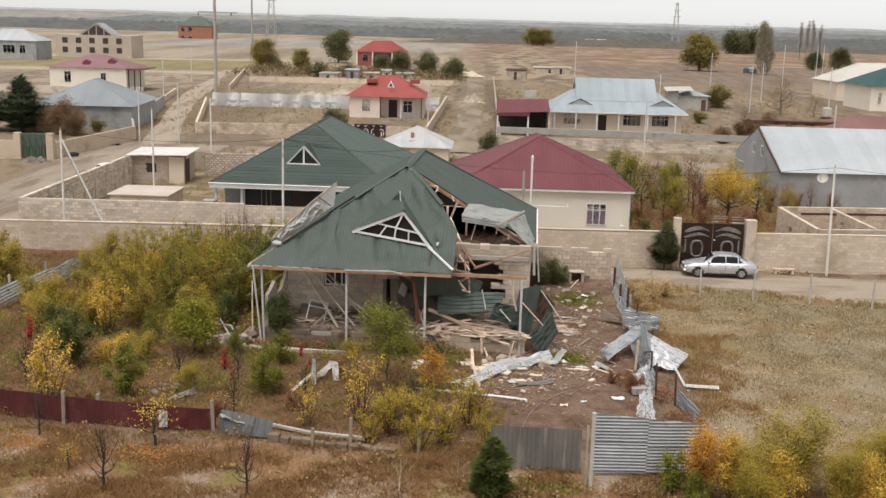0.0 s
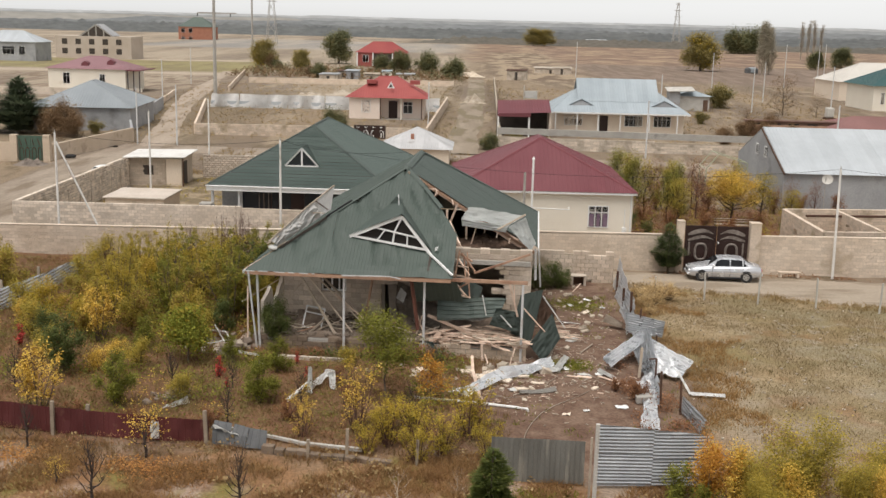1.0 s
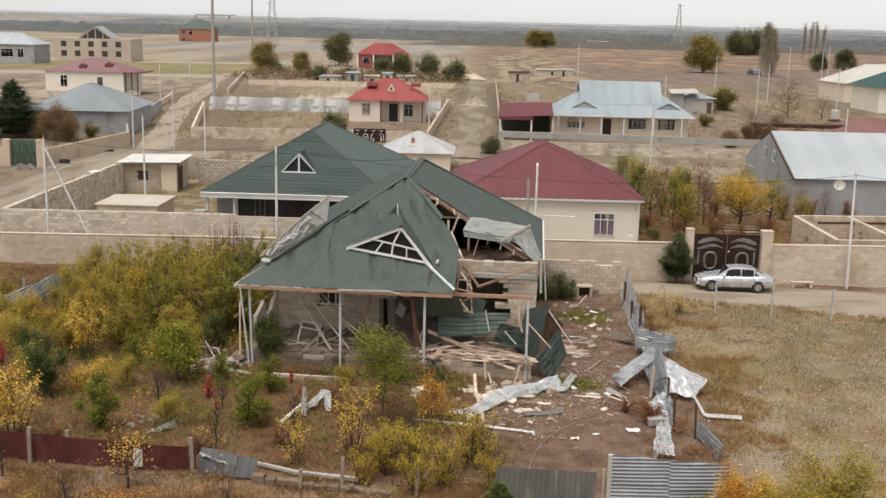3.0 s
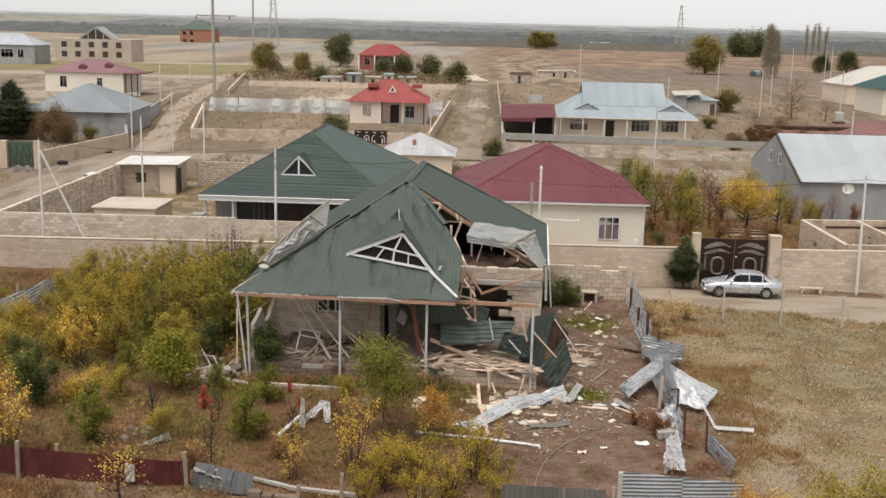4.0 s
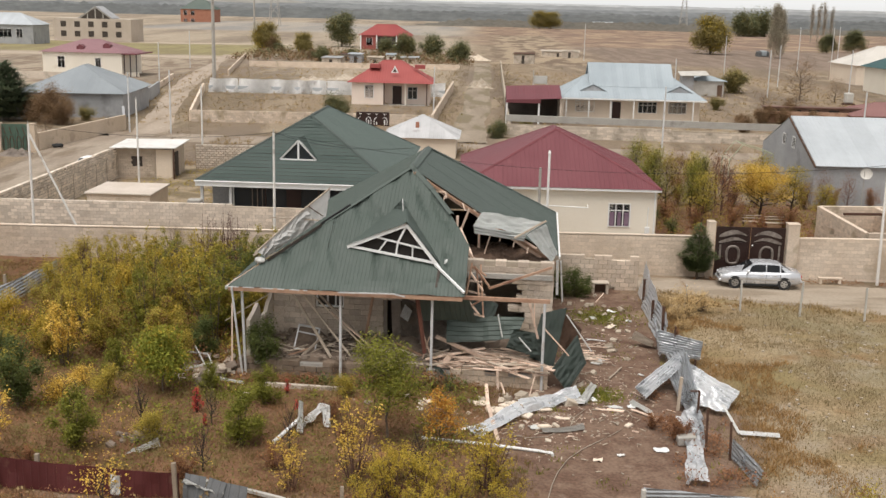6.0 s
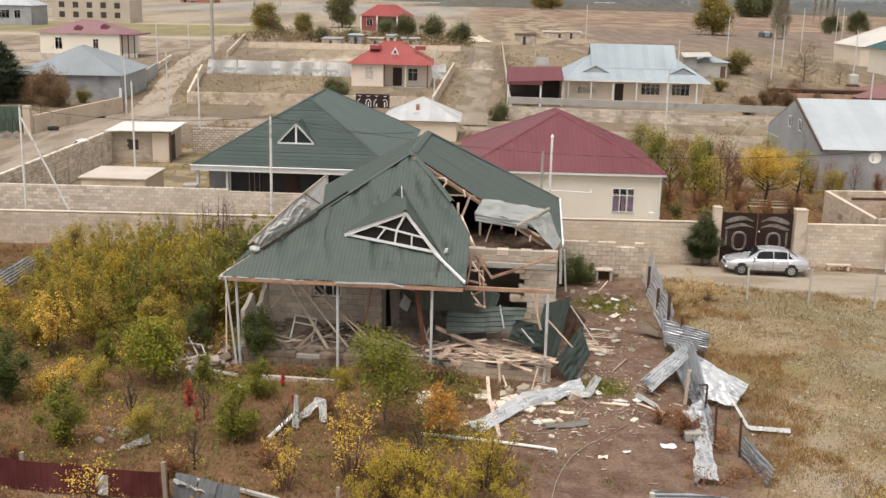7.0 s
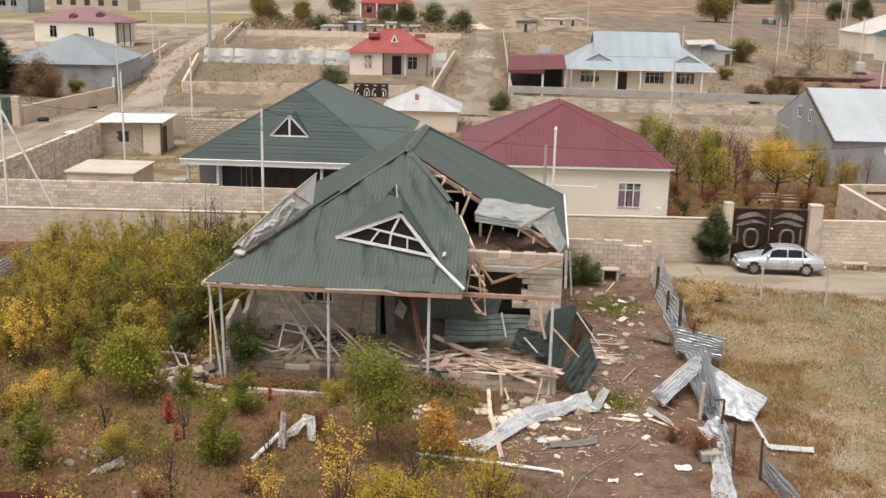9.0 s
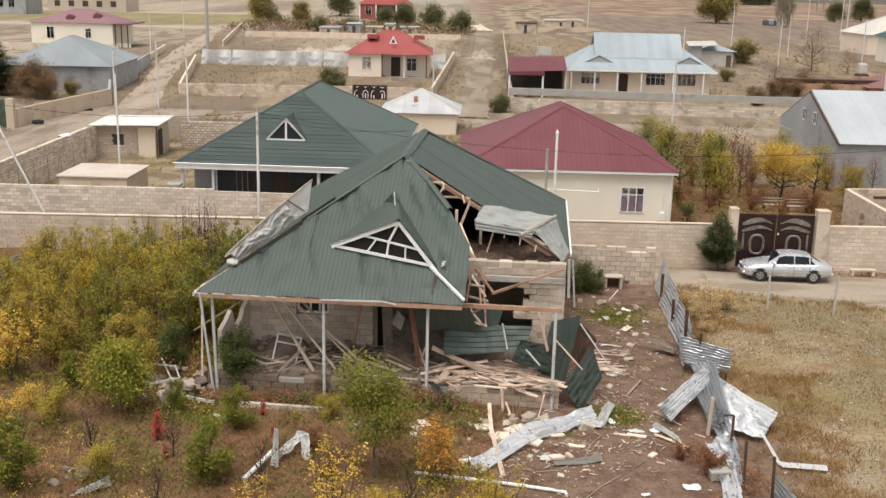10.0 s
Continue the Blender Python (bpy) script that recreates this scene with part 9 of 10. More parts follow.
# broken white frame pieces and blocks by the west corner
for p, q, w in (((-11.9, 46.6, 0.75), (-11.5, 45.6, 0.35), 0.07), ((-11.9, 46.6, 0.78), (-10.9, 46.9, 0.6), 0.07), ((-11.5, 45.6, 0.4), (-10.5, 46.0, 0.5), 0.07), ((-10.9, 46.9, 0.6), (-10.5, 46.0, 0.5), 0.07), ((-11.4, 46.9, 0.9), (-10.7, 45.8, 0.45), 0.06), ((-10.6, 44.6, 0.5), (-8.8, 44.2, 0.4), 0.1)):
    p, q = Vector(p), Vector(q)
    d = q - p
    ob = new("frame_piece", mesh_of(beam(bmesh.new(), (-d.length / 2, 0, 0), (d.length / 2, 0, 0), 0.05, w), "frame_piece", PALE_SHEET))
    ob.matrix_world = Matrix.Translation((p + q) / 2) @ d.to_track_quat("X", "Z").to_matrix().to_4x4()
    tagged(ob, "broken white frame piece lying in rubble", "frame piece", "broken frame pieces")
for _ in range(26):
    x, y = rng.gauss(-10.5, 0.7), rng.gauss(45.6, 0.8)
    stone((x, y, rough_land(x, y) + 0.08 + rng.uniform(0, 0.25)), rng.uniform(0.2, 0.42), dusty=rng.random() < 0.65)


# ---- houses and yards across the cross street ----
def far_house(name, m, w, d, h, rise, wall_mat, roof_mat, label, windows=(), base=0.0, fork=None, over=0.45, door=None, recess=None):
    t = thing(name, m, label, "house")
    if recess:
        part("wall", block(0, recess[0], 0, d, -0.8, h), wall_mat, t)
        part("wall", block(recess[0], w, recess[1], d, -0.8, h), wall_mat, t)
    else:
        part("wall", block(0, w, 0, d, -0.8, h), wall_mat, t)
    f = min(w, d) / 2 if fork is None else fork
    if w >= d:
        # ridge runs across the view
        e, c, r0, r1 = h, d / 2, f, w - f
        A, B, C, D = (-over, -over, e), (w + over, -over, e), (w + over, d + over, e), (-over, d + over, e)
        P, Q = (r0, c, e + rise), (r1, c, e + rise)
        for poly, al in (([A, B, Q, P], (0, 1, rise / c)), ([C, D, P, Q], (0, -1, rise / c)), ([B, C, Q], (-1, 0, rise / f)), ([D, A, P], (1, 0, rise / f))):
            roof_panels(poly, al, roof_mat, t, pitch=0.4, high=0.016, steps=9)
        for p, q in ((A, P), (B, Q), (C, Q), (D, P), (P, Q)):
            ridge(t, p, q, roof_mat, 0.2)
    else:
        hip_roof(t, -over, w + over, -over, d + over, h, f, d - f, h + rise, roof_mat, pitch=0.4)
    for x0, x1, z0, z1, cols in windows:
        window(t, pose((x0 + x1) / 2, -0.02, z0), x1 - x0, z1 - z0, cols)
    if door:
        part("door", block(door[0], door[1], -0.05, 0.02, door[2], door[3]), GATE_BROWN, t, "dark brown door")
    return t


# long grey-roofed house with small front gables
GH = thing("grey_roofed_house", Matrix.Translation((11.4, 155.8, -0.6)) @ Matrix.Rotation(radians(1.2), 4, "Z"), "peach plastered bungalow with a pale blue-grey sheet roof", "house")
part("wall", block(0, 18.8, 0, 11, -0.6, 3.3), PLASTER_PINK, GH)
E, LOW, TOP = 3.35, 6.35, 7.9
A, B, C, D = (-0.6, -1.5, E), (19.4, -1.5, E), (19.4, 12.5, E), (-0.6, 12.5, E)
P, Q = (3.6, 5.5, LOW), (15.3, 5.5, LOW)
for poly, al in (([A, B, Q, P], (0, 1, 0.43)), ([C, D, P, Q], (0, -1, 0.43)), ([A, P, D], (1, 0, 0.7)), ([B, C, Q], (-1, 0, 0.7)),
                 ([(3.5, 1.7, 4.76), (15.4, 1.7, 4.76), (15.4, 5.5, TOP), (3.5, 5.5, TOP)], (0, 1, 0.83)), ([(3.5, 9.3, 4.76), (15.4, 9.3, 4.76), (15.4, 5.5, TOP), (3.5, 5.5, TOP)], (0, -1, 0.83))):
    roof_panels(poly, al, ASBESTOS, GH, pitch=0.4, high=0.02, steps=9)
for x in (3.75, 15.25):
    part("gable_end", prism(bmesh.new(), [(x, 1.9, 4.7), (x, 9.1, 4.7), (x, 5.5, TOP - 0.12)], 0.08), RENDER_GREY, GH, "grey end of the raised roof")
for xc, w in ((3.9, 1.7), (15.9, 1.7)):
    bm = prism(bmesh.new(), [(xc - w, 0.6, 4.2), (xc + w, 0.6, 4.2), (xc, 0.6, 5.0)], 0.1)
    part("gable", bm, RENDER_GREY, GH, "small grey front gable")
    for a, b in (((xc - w - 0.3, 0.4, 4.12), (xc, 0.4, 5.1)), ((xc, 0.4, 5.1), (xc + w + 0.3, 0.4, 4.12))):
        bm = prism(bmesh.new(), [a, b, (b[0], 3.4 if b[2] > 4.5 else 1.2, b[2]), (a[0], 3.4 if a[2] > 4.5 else 1.2, a[2])], 0.05)
        part("gable_roof", bm, ASBESTOS, GH)
bm = bmesh.new()
beam(bm, (-0.6, -1.5, 3.25), (19.4, -1.5, 3.25), 0.05, 0.2)
part("fascia", bm, WHITE, GH)
for x0, x1 in ((1.5, 4.1), (10.2, 12.8), (14.4, 16.9)):
    window(GH, pose((x0 + x1) / 2, -0.02, 1.35), x1 - x0, 1.55, 4)
part("door", block(6.6, 7.8, -0.06, 0.0, 0.1, 2.8), GATE_BROWN, GH, "dark red-brown double door")
part("door_jamb", block(6.42, 6.58, -0.1, 0.0, 0.1, 2.9), WHITE, GH, "white door jamb")
for x in (0.1, 3.2, 6.2, 9.4, 13.6, 17.6):
    part("column", block(x - 0.07, x + 0.07, -1.4, -1.26, -0.3, 3.2), WHITE, GH)
part("terrace", block(0, 18.8, -1.6, 0, -0.6, -0.1), CONCRETE, GH)
SR = thing("red_shed", Matrix.Translation((3.1, 149.5, -0.6)), "open lean-to shed with a dark red sheet roof", "shed")
roof_panels([(0, -0.4, 3.3), (7.4, -0.4, 3.6), (7.4, 5.5, 5.0), (0, 5.5, 4.7)], (0, 1, 0.2), RED_ROOF, SR, pitch=0.4, steps=6)
bm = prism(bmesh.new(), [(0, -0.42, 2.9), (4.6, -0.42, 2.9), (4.6, -0.42, 3.5), (0, -0.42, 3.3)], 0.05)
part("front_board", bm, RED_ROOF, SR)
part("back_wall", block(0, 7.4, 5.0, 5.3, -0.5, 4.6), VOID, SR)
part("side_wall", block(7.2, 7.4, 0, 5, -0.5, 3.6), STONE_GREY, SR)
for x in (0.1, 4.4):
    part("post", block(x - 0.12, x + 0.12, -0.2, 0.05, -0.5, 3.3), WHITE, SR)
block_wall("wall_far_east", (2.9, 134), (45, 133.4), (1.15, 0.7), "weathered limestone yard wall across the street", STONE_GREY, 0.8, 0.3, 0.3)
bm = bmesh.new()
beam(bm, (2.9, 136.5, 1.55), (45, 135.9, 1.2), 0.3, 0.8)
solo("wall_far_terrace", bm, CONCRETE, "grey rendered terrace wall before the bungalow", "wall", kind="structure")

RS = far_house("red_roofed_house", Matrix.Translation((-20.3, 171, -0.6)) @ Matrix.Rotation(radians(1), 4, "Z"), 12.0, 10, 3.5, 3.2, surf("pale_pink_plaster", (0.76, 0.64, 0.55), (0.82, 0.71, 0.62), 0.4, 0.85, 0, 0.1, 20), BRIGHT_RED, "cream bungalow with a bright red sheet roof", ((2.0, 3.4, 1.1, 3.1, 2),), fork=4.6, over=0.6, recess=(4.9, 2.2))
part("door", block(6.2, 7.6, 2.1, 2.18, 0.1, 2.9), GATE_BROWN, RS, "dark front door")
window(RS, pose(9.3, 2.16, 0.9), 1.5, 1.9, 2)
for x in (5.0, 8.3, 11.6):
    part("column", block(x - 0.09, x + 0.09, 0.0, 0.18, -0.6, 3.5), PLASTER if x == 8.3 else WOOD_DARK, RS)
part("step", block(4.92, 12.2, -0.4, 2.15, -0.6, 0.1), CONCRETE, RS)
bm = prism(bmesh.new(), [(6.0, 0.8, 5.0), (7.2, 0.8, 5.0), (6.6, 0.8, 6.1)], 0.1)
part("dormer", bm, WHITE, RS, "small white triangular dormer")
bm = prism(bmesh.new(), [(6.3, 0.68, 5.15), (6.9, 0.68, 5.15), (6.6, 0.68, 5.75)], 0.02)
part("dormer_pane", bm, VOID, RS)
for x in (2.6, 9.6):
    bm = prism(bmesh.new(), [(x, 3.6, 5.6), (x + 1.6, 3.6, 5.6), (x + 1.6, 3.6, 6.2), (x, 3.6, 6.2)], 1.6)
    part("roof_box", bm, BRIGHT_RED, RS)
dg = thing("dark_yard_gate", pose(-14.0, 142, -0.5), "dark gate with white scroll pattern", "gate")
part("leaf", block(-2.1, 2.1, -0.05, 0.05, 0.0, 1.75), GATE_BROWN, dg)
for i in range(4):
    x = -1.55 + i * 1.03
    # an open arch round a short bar, with a leaf pair above
    pts = [(x - 0.3, -0.1, 0.15), (x - 0.33, -0.1, 0.6), (x - 0.25, -0.1, 0.95), (x, -0.1, 1.12), (x + 0.25, -0.1, 0.95), (x + 0.33, -0.1, 0.6), (x + 0.3, -0.1, 0.15)]
    part("scroll", tube(bmesh.new(), pts[:4 + 3 * (i % 2)] if i != 3 else pts[2:], 0.055, 4, False), WHITE, dg)
    part("scroll", block(x - 0.07, x + 0.07, -0.12, -0.055, 0.15, 0.5 + 0.25 * (i % 2)), WHITE, dg)
    part("scroll", prism(bmesh.new(), [(x - 0.3, -0.08, 1.6), (x, -0.08, 1.4), (x + 0.3, -0.08, 1.6), (x, -0.08, 1.5)], 0.03), WHITE, dg)
PK = thing("white_pavilion", Matrix.Translation((-10.2, 113.5, -0.5)), "small outbuilding with a whitish pyramid sheet roof", "outbuilding")
part("wall", block(0.4, 7.6, 0.4, 7.6, -0.3, 2.05), PLASTER_PINK, PK)
apex = (4.0, 4.0, 4.1)
cs = [(0, 0, 2.05), (8, 0, 2.05), (8, 8, 2.05), (0, 8, 2.05)]
WHITE_SHEET = surf("whitish_sheet", (0.4, 0.4, 0.4), (0.49, 0.49, 0.49), 0.5, 0.6, obj=0.08, spots=(0.34, 0.33, 0.32), spot_scale=1.0)
for i in range(4):
    a, b = cs[i], cs[(i + 1) % 4]
    roof_panels([a, b, apex], tuple(Vector(apex) - (Vector(a) + Vector(b)) / 2), WHITE_SHEET, PK, pitch=0.4, steps=5)
part("chimney", block(3.4, 3.75, 1.7, 2.05, 2.9, 3.5), BRICK, PK, "short red chimney")

far_house("grey_hip_house", Matrix.Translation((-59.7, 141.5, -0.6)) @ Matrix.Rotation(radians(5.5), 4, "Z"), 13.3, 15.5, 3.2, 3.2, RENDER_GREY, surf("dull_slate_sheet", (0.23, 0.255, 0.27), (0.28, 0.305, 0.32), 0.2, 0.7, 0, 0.1, 10, obj=0.05, grain=0.06), "grey rendered house with a pale blue-grey hip roof", fork=6.4)
# The maroon of this roof is greyed to carry the haze before it.
WH = far_house("white_maroon_house", Matrix.Translation((-87, 216, -0.6)), 15.8, 12, 4.6, 2.4, PLASTER, surf("hazed_maroon_sheet", (0.23, 0.125, 0.135), (0.28, 0.16, 0.17), 0.2, 0.6), "cream house with a greyed maroon roof and side veranda", ((3.0, 4.4, 1.6, 3.8, 2), (10.5, 11.6, 1.8, 3.6, 2)), fork=6.4)
for x in (16.2, 17.4, 18.6):
    part("column", block(x - 0.08, x + 0.08, 0.1, 0.3, -0.5, 4.4), GATE_BROWN, WH)
part("veranda_roof", block(15.8, 18.9, -0.2, 10, 4.4, 4.6), RED_ROOF, WH)
for x, y, z in ((7.2, 2.6, 5.45), (12.2, 3.4, 5.8)):
    part("roof_vent", prism(bmesh.new(), [(x - 0.7, y, z - 0.5), (x + 0.7, y, z - 0.5), (x + 0.7, y, z + 0.25), (x, y, z + 0.7), (x - 0.7, y, z + 0.25)], 1.6), RED_ROOF, WH)
part("veranda_wall", block(15.8, 18.8, 1.0, 1.2, -0.5, 0.9), PLASTER, WH)
far_house("grey_block_house", Matrix.Translation((-165, 350, -0.6)), 20, 13, 6.0, 3.6, RENDER_GREY, ZINC_ROOF, "grey block house with a white sheet roof", ((1.5, 4.0, 2.0, 4.6, 2), (9, 13, 2, 4.6, 3), (14.5, 16.5, 2, 4.6, 2)))
far_house("brick_house", Matrix.Translation((-207, 740, -4.0)), 23, 17, 12, 6.5, BRICK, surf("moss_green_sheet", (0.085, 0.11, 0.095), (0.11, 0.135, 0.115), 0.1, 0.6), "two-storey red brick house with a green roof", ((2, 4.5, 2.5, 5.5, 2), (7, 9.5, 2.5, 5.5, 2), (2, 4.5, 8, 11, 2), (7, 9.5, 8, 11, 2)))
UH = thing("unfinished_house", Matrix.Translation((-155, 392, -0.6)), "unfinished limestone house with open dark windows", "house")
part("wall", block(0, 28, 0, 14, -0.8, 7.6), surf("pale_raw_limestone", (0.44, 0.37, 0.3), (0.52, 0.45, 0.38), 0.2, 0.9), UH)
part("attic_gable", prism(bmesh.new(), [(9.5, 1.0, 7.6), (20.5, 1.0, 7.6), (15, 1.0, 11.4)], 0.3), VOID, UH, "dark open attic gable")
for a, b in (((9.0, 0.8, 7.6), (15, 0.8, 11.7)), ((15, 0.8, 11.7), (21, 0.8, 7.6)), ((12.2, 0.8, 7.6), (12.2, 0.8, 9.6)), ((15, 0.8, 7.6), (15, 0.8, 11.4)), ((17.8, 0.8, 7.6), (17.8, 0.8, 9.6))):
    bm = bmesh.new()
    beam(bm, a, b, 0.3, 0.35)
    part("attic_rafter", bm, CONCRETE, UH)
for p in ([(8.8, 0.6, 7.7), (15, 0.6, 11.9), (15, 9, 11.9), (8.8, 9, 7.7)], [(15, 0.6, 11.9), (21.2, 0.6, 7.7), (21.2, 9, 7.7), (15, 9, 11.9)]):
    part("attic_roof", prism(bmesh.new(), p, 0.12), RENDER_GREY, UH)
for x in (2.5, 7.5, 12.5, 17.5, 22.5):
    for z in (1.2, 4.6):
        part("opening", block(x, x + 2.0, -0.05, 0.05, z, z + 2.0), VOID, UH, "dark unglazed opening")
RBH = far_house("red_brick_house", Matrix.Translation((-41.5, 366, -0.6)), 16.5, 12, 5.0, 3.6, surf("red_house_brick", (0.27, 0.07, 0.06), (0.33, 0.1, 0.085), 0.5, 0.85), surf("dull_red_sheet", (0.25, 0.045, 0.045), (0.3, 0.07, 0.06), 0.2, 0.6), "red brick house with a red sheet roof and white porch", ((2.0, 4.0, 1.8, 4.2, 2),), fork=5)
# Flat dark panel on the wall paints the shade of a porch recess.
part("porch", block(5.6, 12.0, -0.1, 0.0, 0.6, 4.6), VOID, RBH)
for x in (5.5, 12.1, 0.2, 16.3):
    part("column", block(x - 0.2, x + 0.2, -0.5, -0.1, -0.5, 5.0), WHITE, RBH)
far_house("cream_house", Matrix.Translation((82.8, 250, -0.6)) @ Matrix.Rotation(radians(4), 4, "Z"), 22, 15, 4.4, 4.2, PLASTER_PINK, surf("cream_sheet", (0.5, 0.47, 0.42), (0.58, 0.55, 0.5), 0.2, 0.6), "cream bungalow with a pale sheet roof", ((6.0, 8.5, 1.2, 3.4, 2),))
far_house("teal_roofed_house", Matrix.Translation((79.5, 219, -0.6)) @ Matrix.Rotation(radians(3), 4, "Z"), 24, 14, 5.1, 4.0, PLASTER, TEAL_ROOF, "cream house with a teal sheet roof", ((1.5, 2.3, 1.5, 3.8, 1), (4.0, 4.8, 1.5, 3.8, 1)), over=0.7)
far_house("maroon_shed", Matrix.Translation((52, 158, -0.6)), 16, 9, 1.6, 1.6, BRICK, surf("weathered_maroon_sheet", (0.19, 0.095, 0.085), (0.24, 0.125, 0.115), 0.2, 0.7), "low outbuilding with a maroon roof")
ZS = far_house("zinc_shed", Matrix.Translation((38.6, 206, -0.6)), 5.6, 9, 2.9, 1.0, PALE_CONCRETE, ASBESTOS, "small whitish shed with a pale roof")
part("lean_to_roof", prism(bmesh.new(), [(-2.6, -1.2, 3.7), (2.6, -1.2, 3.9), (2.6, 2.5, 4.5), (-2.6, 2.5, 4.3)], 0.1), PALE_CONCRETE, ZS, "flat white sheet roof")
part("lean_to_wall", block(-2.2, -0.1, -0.6, 2.2, -0.2, 3.7), RENDER_GREY, ZS)
part("door", block(4.4, 5.3, -0.06, 0.0, 0.0, 2.2), WOOD_DARK, ZS)
block_wall("wall_far_garden_a", (-37.2, 141.0), (-16.2, 142.2), 1.0, "cream block wall of a garden plot", STONE, 0.6, 0.3, 0.3)
block_wall("wall_far_garden_b", (-11.8, 142.2), (-6.6, 142.3), 1.0, "cream block wall by the dark gate", STONE, 0.6, 0.3, 0.3)
for nm, p0, p1, tp, mt, lb in (("wall_lane_cream", (-54.6, 182), (-60.6, 214), 0.55, STONE, "low cream wall beside the dirt lane"), ("wall_lane_upper", (-53, 228), (-66, 303), 0.6, STONE, "low pale wall along the upper lane"), ("wall_brick_yard", (40.5, 160), (57.5, 159.5), 1.2, WOOD_RED, "long low brown brick yard wall"),
                                                              ("wall_lane_west", (-6.4, 142.3), (-5.6, 205), 1.1, STONE, "cream block wall along the lane"), ("wall_lane_east", (3.3, 134), (4.2, 290), 1.0, MORTAR, "dark stone wall along the lane"),
                               ("wall_plot_back", (-46.5, 186.5), (-6.5, 188.5), 0.6, ZINC_ROOF, "fence of loose shining zinc sheets"), ("wall_plot_side", (-37.3, 141.2), (-47.4, 186.5), 0.95, STONE, "cream wall of a garden plot"),
                               ("wall_upper_plot", (-56, 262), (-6, 268), 0.7, STONE, "low pale field wall"), ("wall_white_house", (-94, 205), (-66, 204), 0.9, STONE_GREY, "low yard wall"),
                               ("wall_track_north", (-44.7, 111.4), (-42.2, 130.5), 1.25, WORN_PEACH, "peach plastered yard wall"), ("wall_track_side", (-42.4, 130.8), (-46.3, 142.2), 1.1, RENDER_GREY, "grey rendered yard wall"), ("wall_lane_grey", (-48.9, 157.6), (-53.2, 180.5), 1.5, RENDER_GREY, "grey rendered wall along the dirt lane"), ("wall_track_west", (-60, 108.5), (-48.5, 110.2), 1.5, WORN_PEACH, "peach plastered yard wall")):
    a, b = Vector((*p0, 0)), Vector((*p1, 0))
    bm = bmesh.new()
    zt = tp
    beam(bm, a + Vector((0, 0, (zt - 0.9) / 2)), b + Vector((0, 0, (zt - 0.9) / 2)), 0.3, zt + 0.9)
    w = solo(nm, bm, mt, lb, "wall", kind="structure")
    if mt is ZINC_ROOF:
        # loose sheets, each leaning back at one end and forward at the other
        n = 8
        rz = random.Random(86)
        for i in range(n):
            sway, phase, turns = rz.uniform(0.5, 1.0), rz.uniform(0, 6.28), rz.uniform(3.5, 9)
            bm = bmesh.new()
            grid = []
            for k in range(17):
                f = k / 16
                base = a.lerp(b, (i + 1.0 * f) / n)
                tip = 0.35 + sway * math.cos(f * turns + phase)
                grid.append([bm.verts.new(base + Vector((0, -0.25 + tip * h - 0.2 * (1 - h), -0.5 + 2.3 * h))) for h in (0.0, 0.5, 1.0)])
            for p, q in zip(grid, grid[1:]):
                for k in range(2):
                    bm.faces.new((p[k], q[k], q[k + 1], p[k + 1]))
            bmesh.ops.solidify(bm, geom=bm.faces[:], thickness=0.01)
            part("panel", bm, PALE_SKIN, w)
gg = thing("green_gate", pose(-46.6, 110.5, -0.5, 0, 0, 4), "green steel double gate between plastered pillars", "gate")
part("leaf", block(-1.3, 0, -0.05, 0.05, 0.1, 2.7), GREEN_PAINT, gg)
part("leaf", block(0.02, 1.3, -0.05, 0.05, 0.1, 2.7), GREEN_PAINT, gg)
for x in (-0.95, -0.35, 0.35, 0.95):
    for k in (-1, 1):
        pts = [(x + k * 0.2, -0.08, 0.25), (x + k * 0.2, -0.08, 1.1), (x + k * 0.12, -0.08, 1.4), (x, -0.08, 1.5)]
        part("bar", tube(bmesh.new(), pts, 0.035, 5), RUST, gg)
    part("bar", bar((x, -0.08, 1.7), (x - 0.2, -0.08, 2.4), 0.035, 5), RUST, gg)
for x in (-1.7, 1.7):
    part("pillar", block(x - 0.35, x + 0.35, -0.35, 0.35, -0.3, 2.8), WORN_PEACH, gg)

YS = thing("yard_shed", Matrix.Translation((40.3, 160.6, -0.6)), "long low brick shed with a flat rusty roof", "shed")
part("wall", block(0, 17.4, 0, 1.3, -0.2, 2.25), surf("brown_brick", (0.2, 0.12, 0.085), (0.27, 0.165, 0.12), 0.6, 0.9), YS)
part("roof", block(-0.2, 17.6, -0.35, 1.5, 2.27, 2.4), surf("rust_red_sheet", (0.12, 0.065, 0.05), (0.17, 0.095, 0.075), 0.8, 0.8), YS, "flat rusty sheet roof")
for x in (1.0, 3.6, 6.2, 9.0, 12.0, 14.6):
    part("opening", block(x, x + 1.5, -0.05, 0.02, 0.6, 2.0), VOID, YS, "dark shed opening")

# heaps of stone and sand
def heap(x, y, w, h, mat, label):
    bm = bmesh.new()
    bmesh.ops.create_grid(bm, x_segments=16, y_segments=16, size=1)
    for v in bm.verts:
        r = min(1, v.co.length)
        z = h * (1 - r * r) ** 1.5 * (0.7 + 0.9 * noise.noise(v.co * 3 + Vector((x, y, 0))) + 0.4 * noise.noise(v.co * 8 + Vector((x, y, 0))))
        v.co = Vector((v.co.x * w / 2, v.co.y * w / 3, z - 0.06))
    solo("mound", bm, mat, label, "mound", pose(x, y, -0.45))


heap(-45.4, 107.8, 4.0, 0.7, DUSTY_PANEL, "grey gravel heap by the gate")
heap(-0.6, 211, 5, 1.6, RUBBLE, "white rubble heap in the lane")
heap(-2.6, 318, 9, 1.6, RUBBLE, "white rubble heap in the field")
heap(-33, 213, 8, 1.4, RUBBLE, "pale stone heap in the plot")
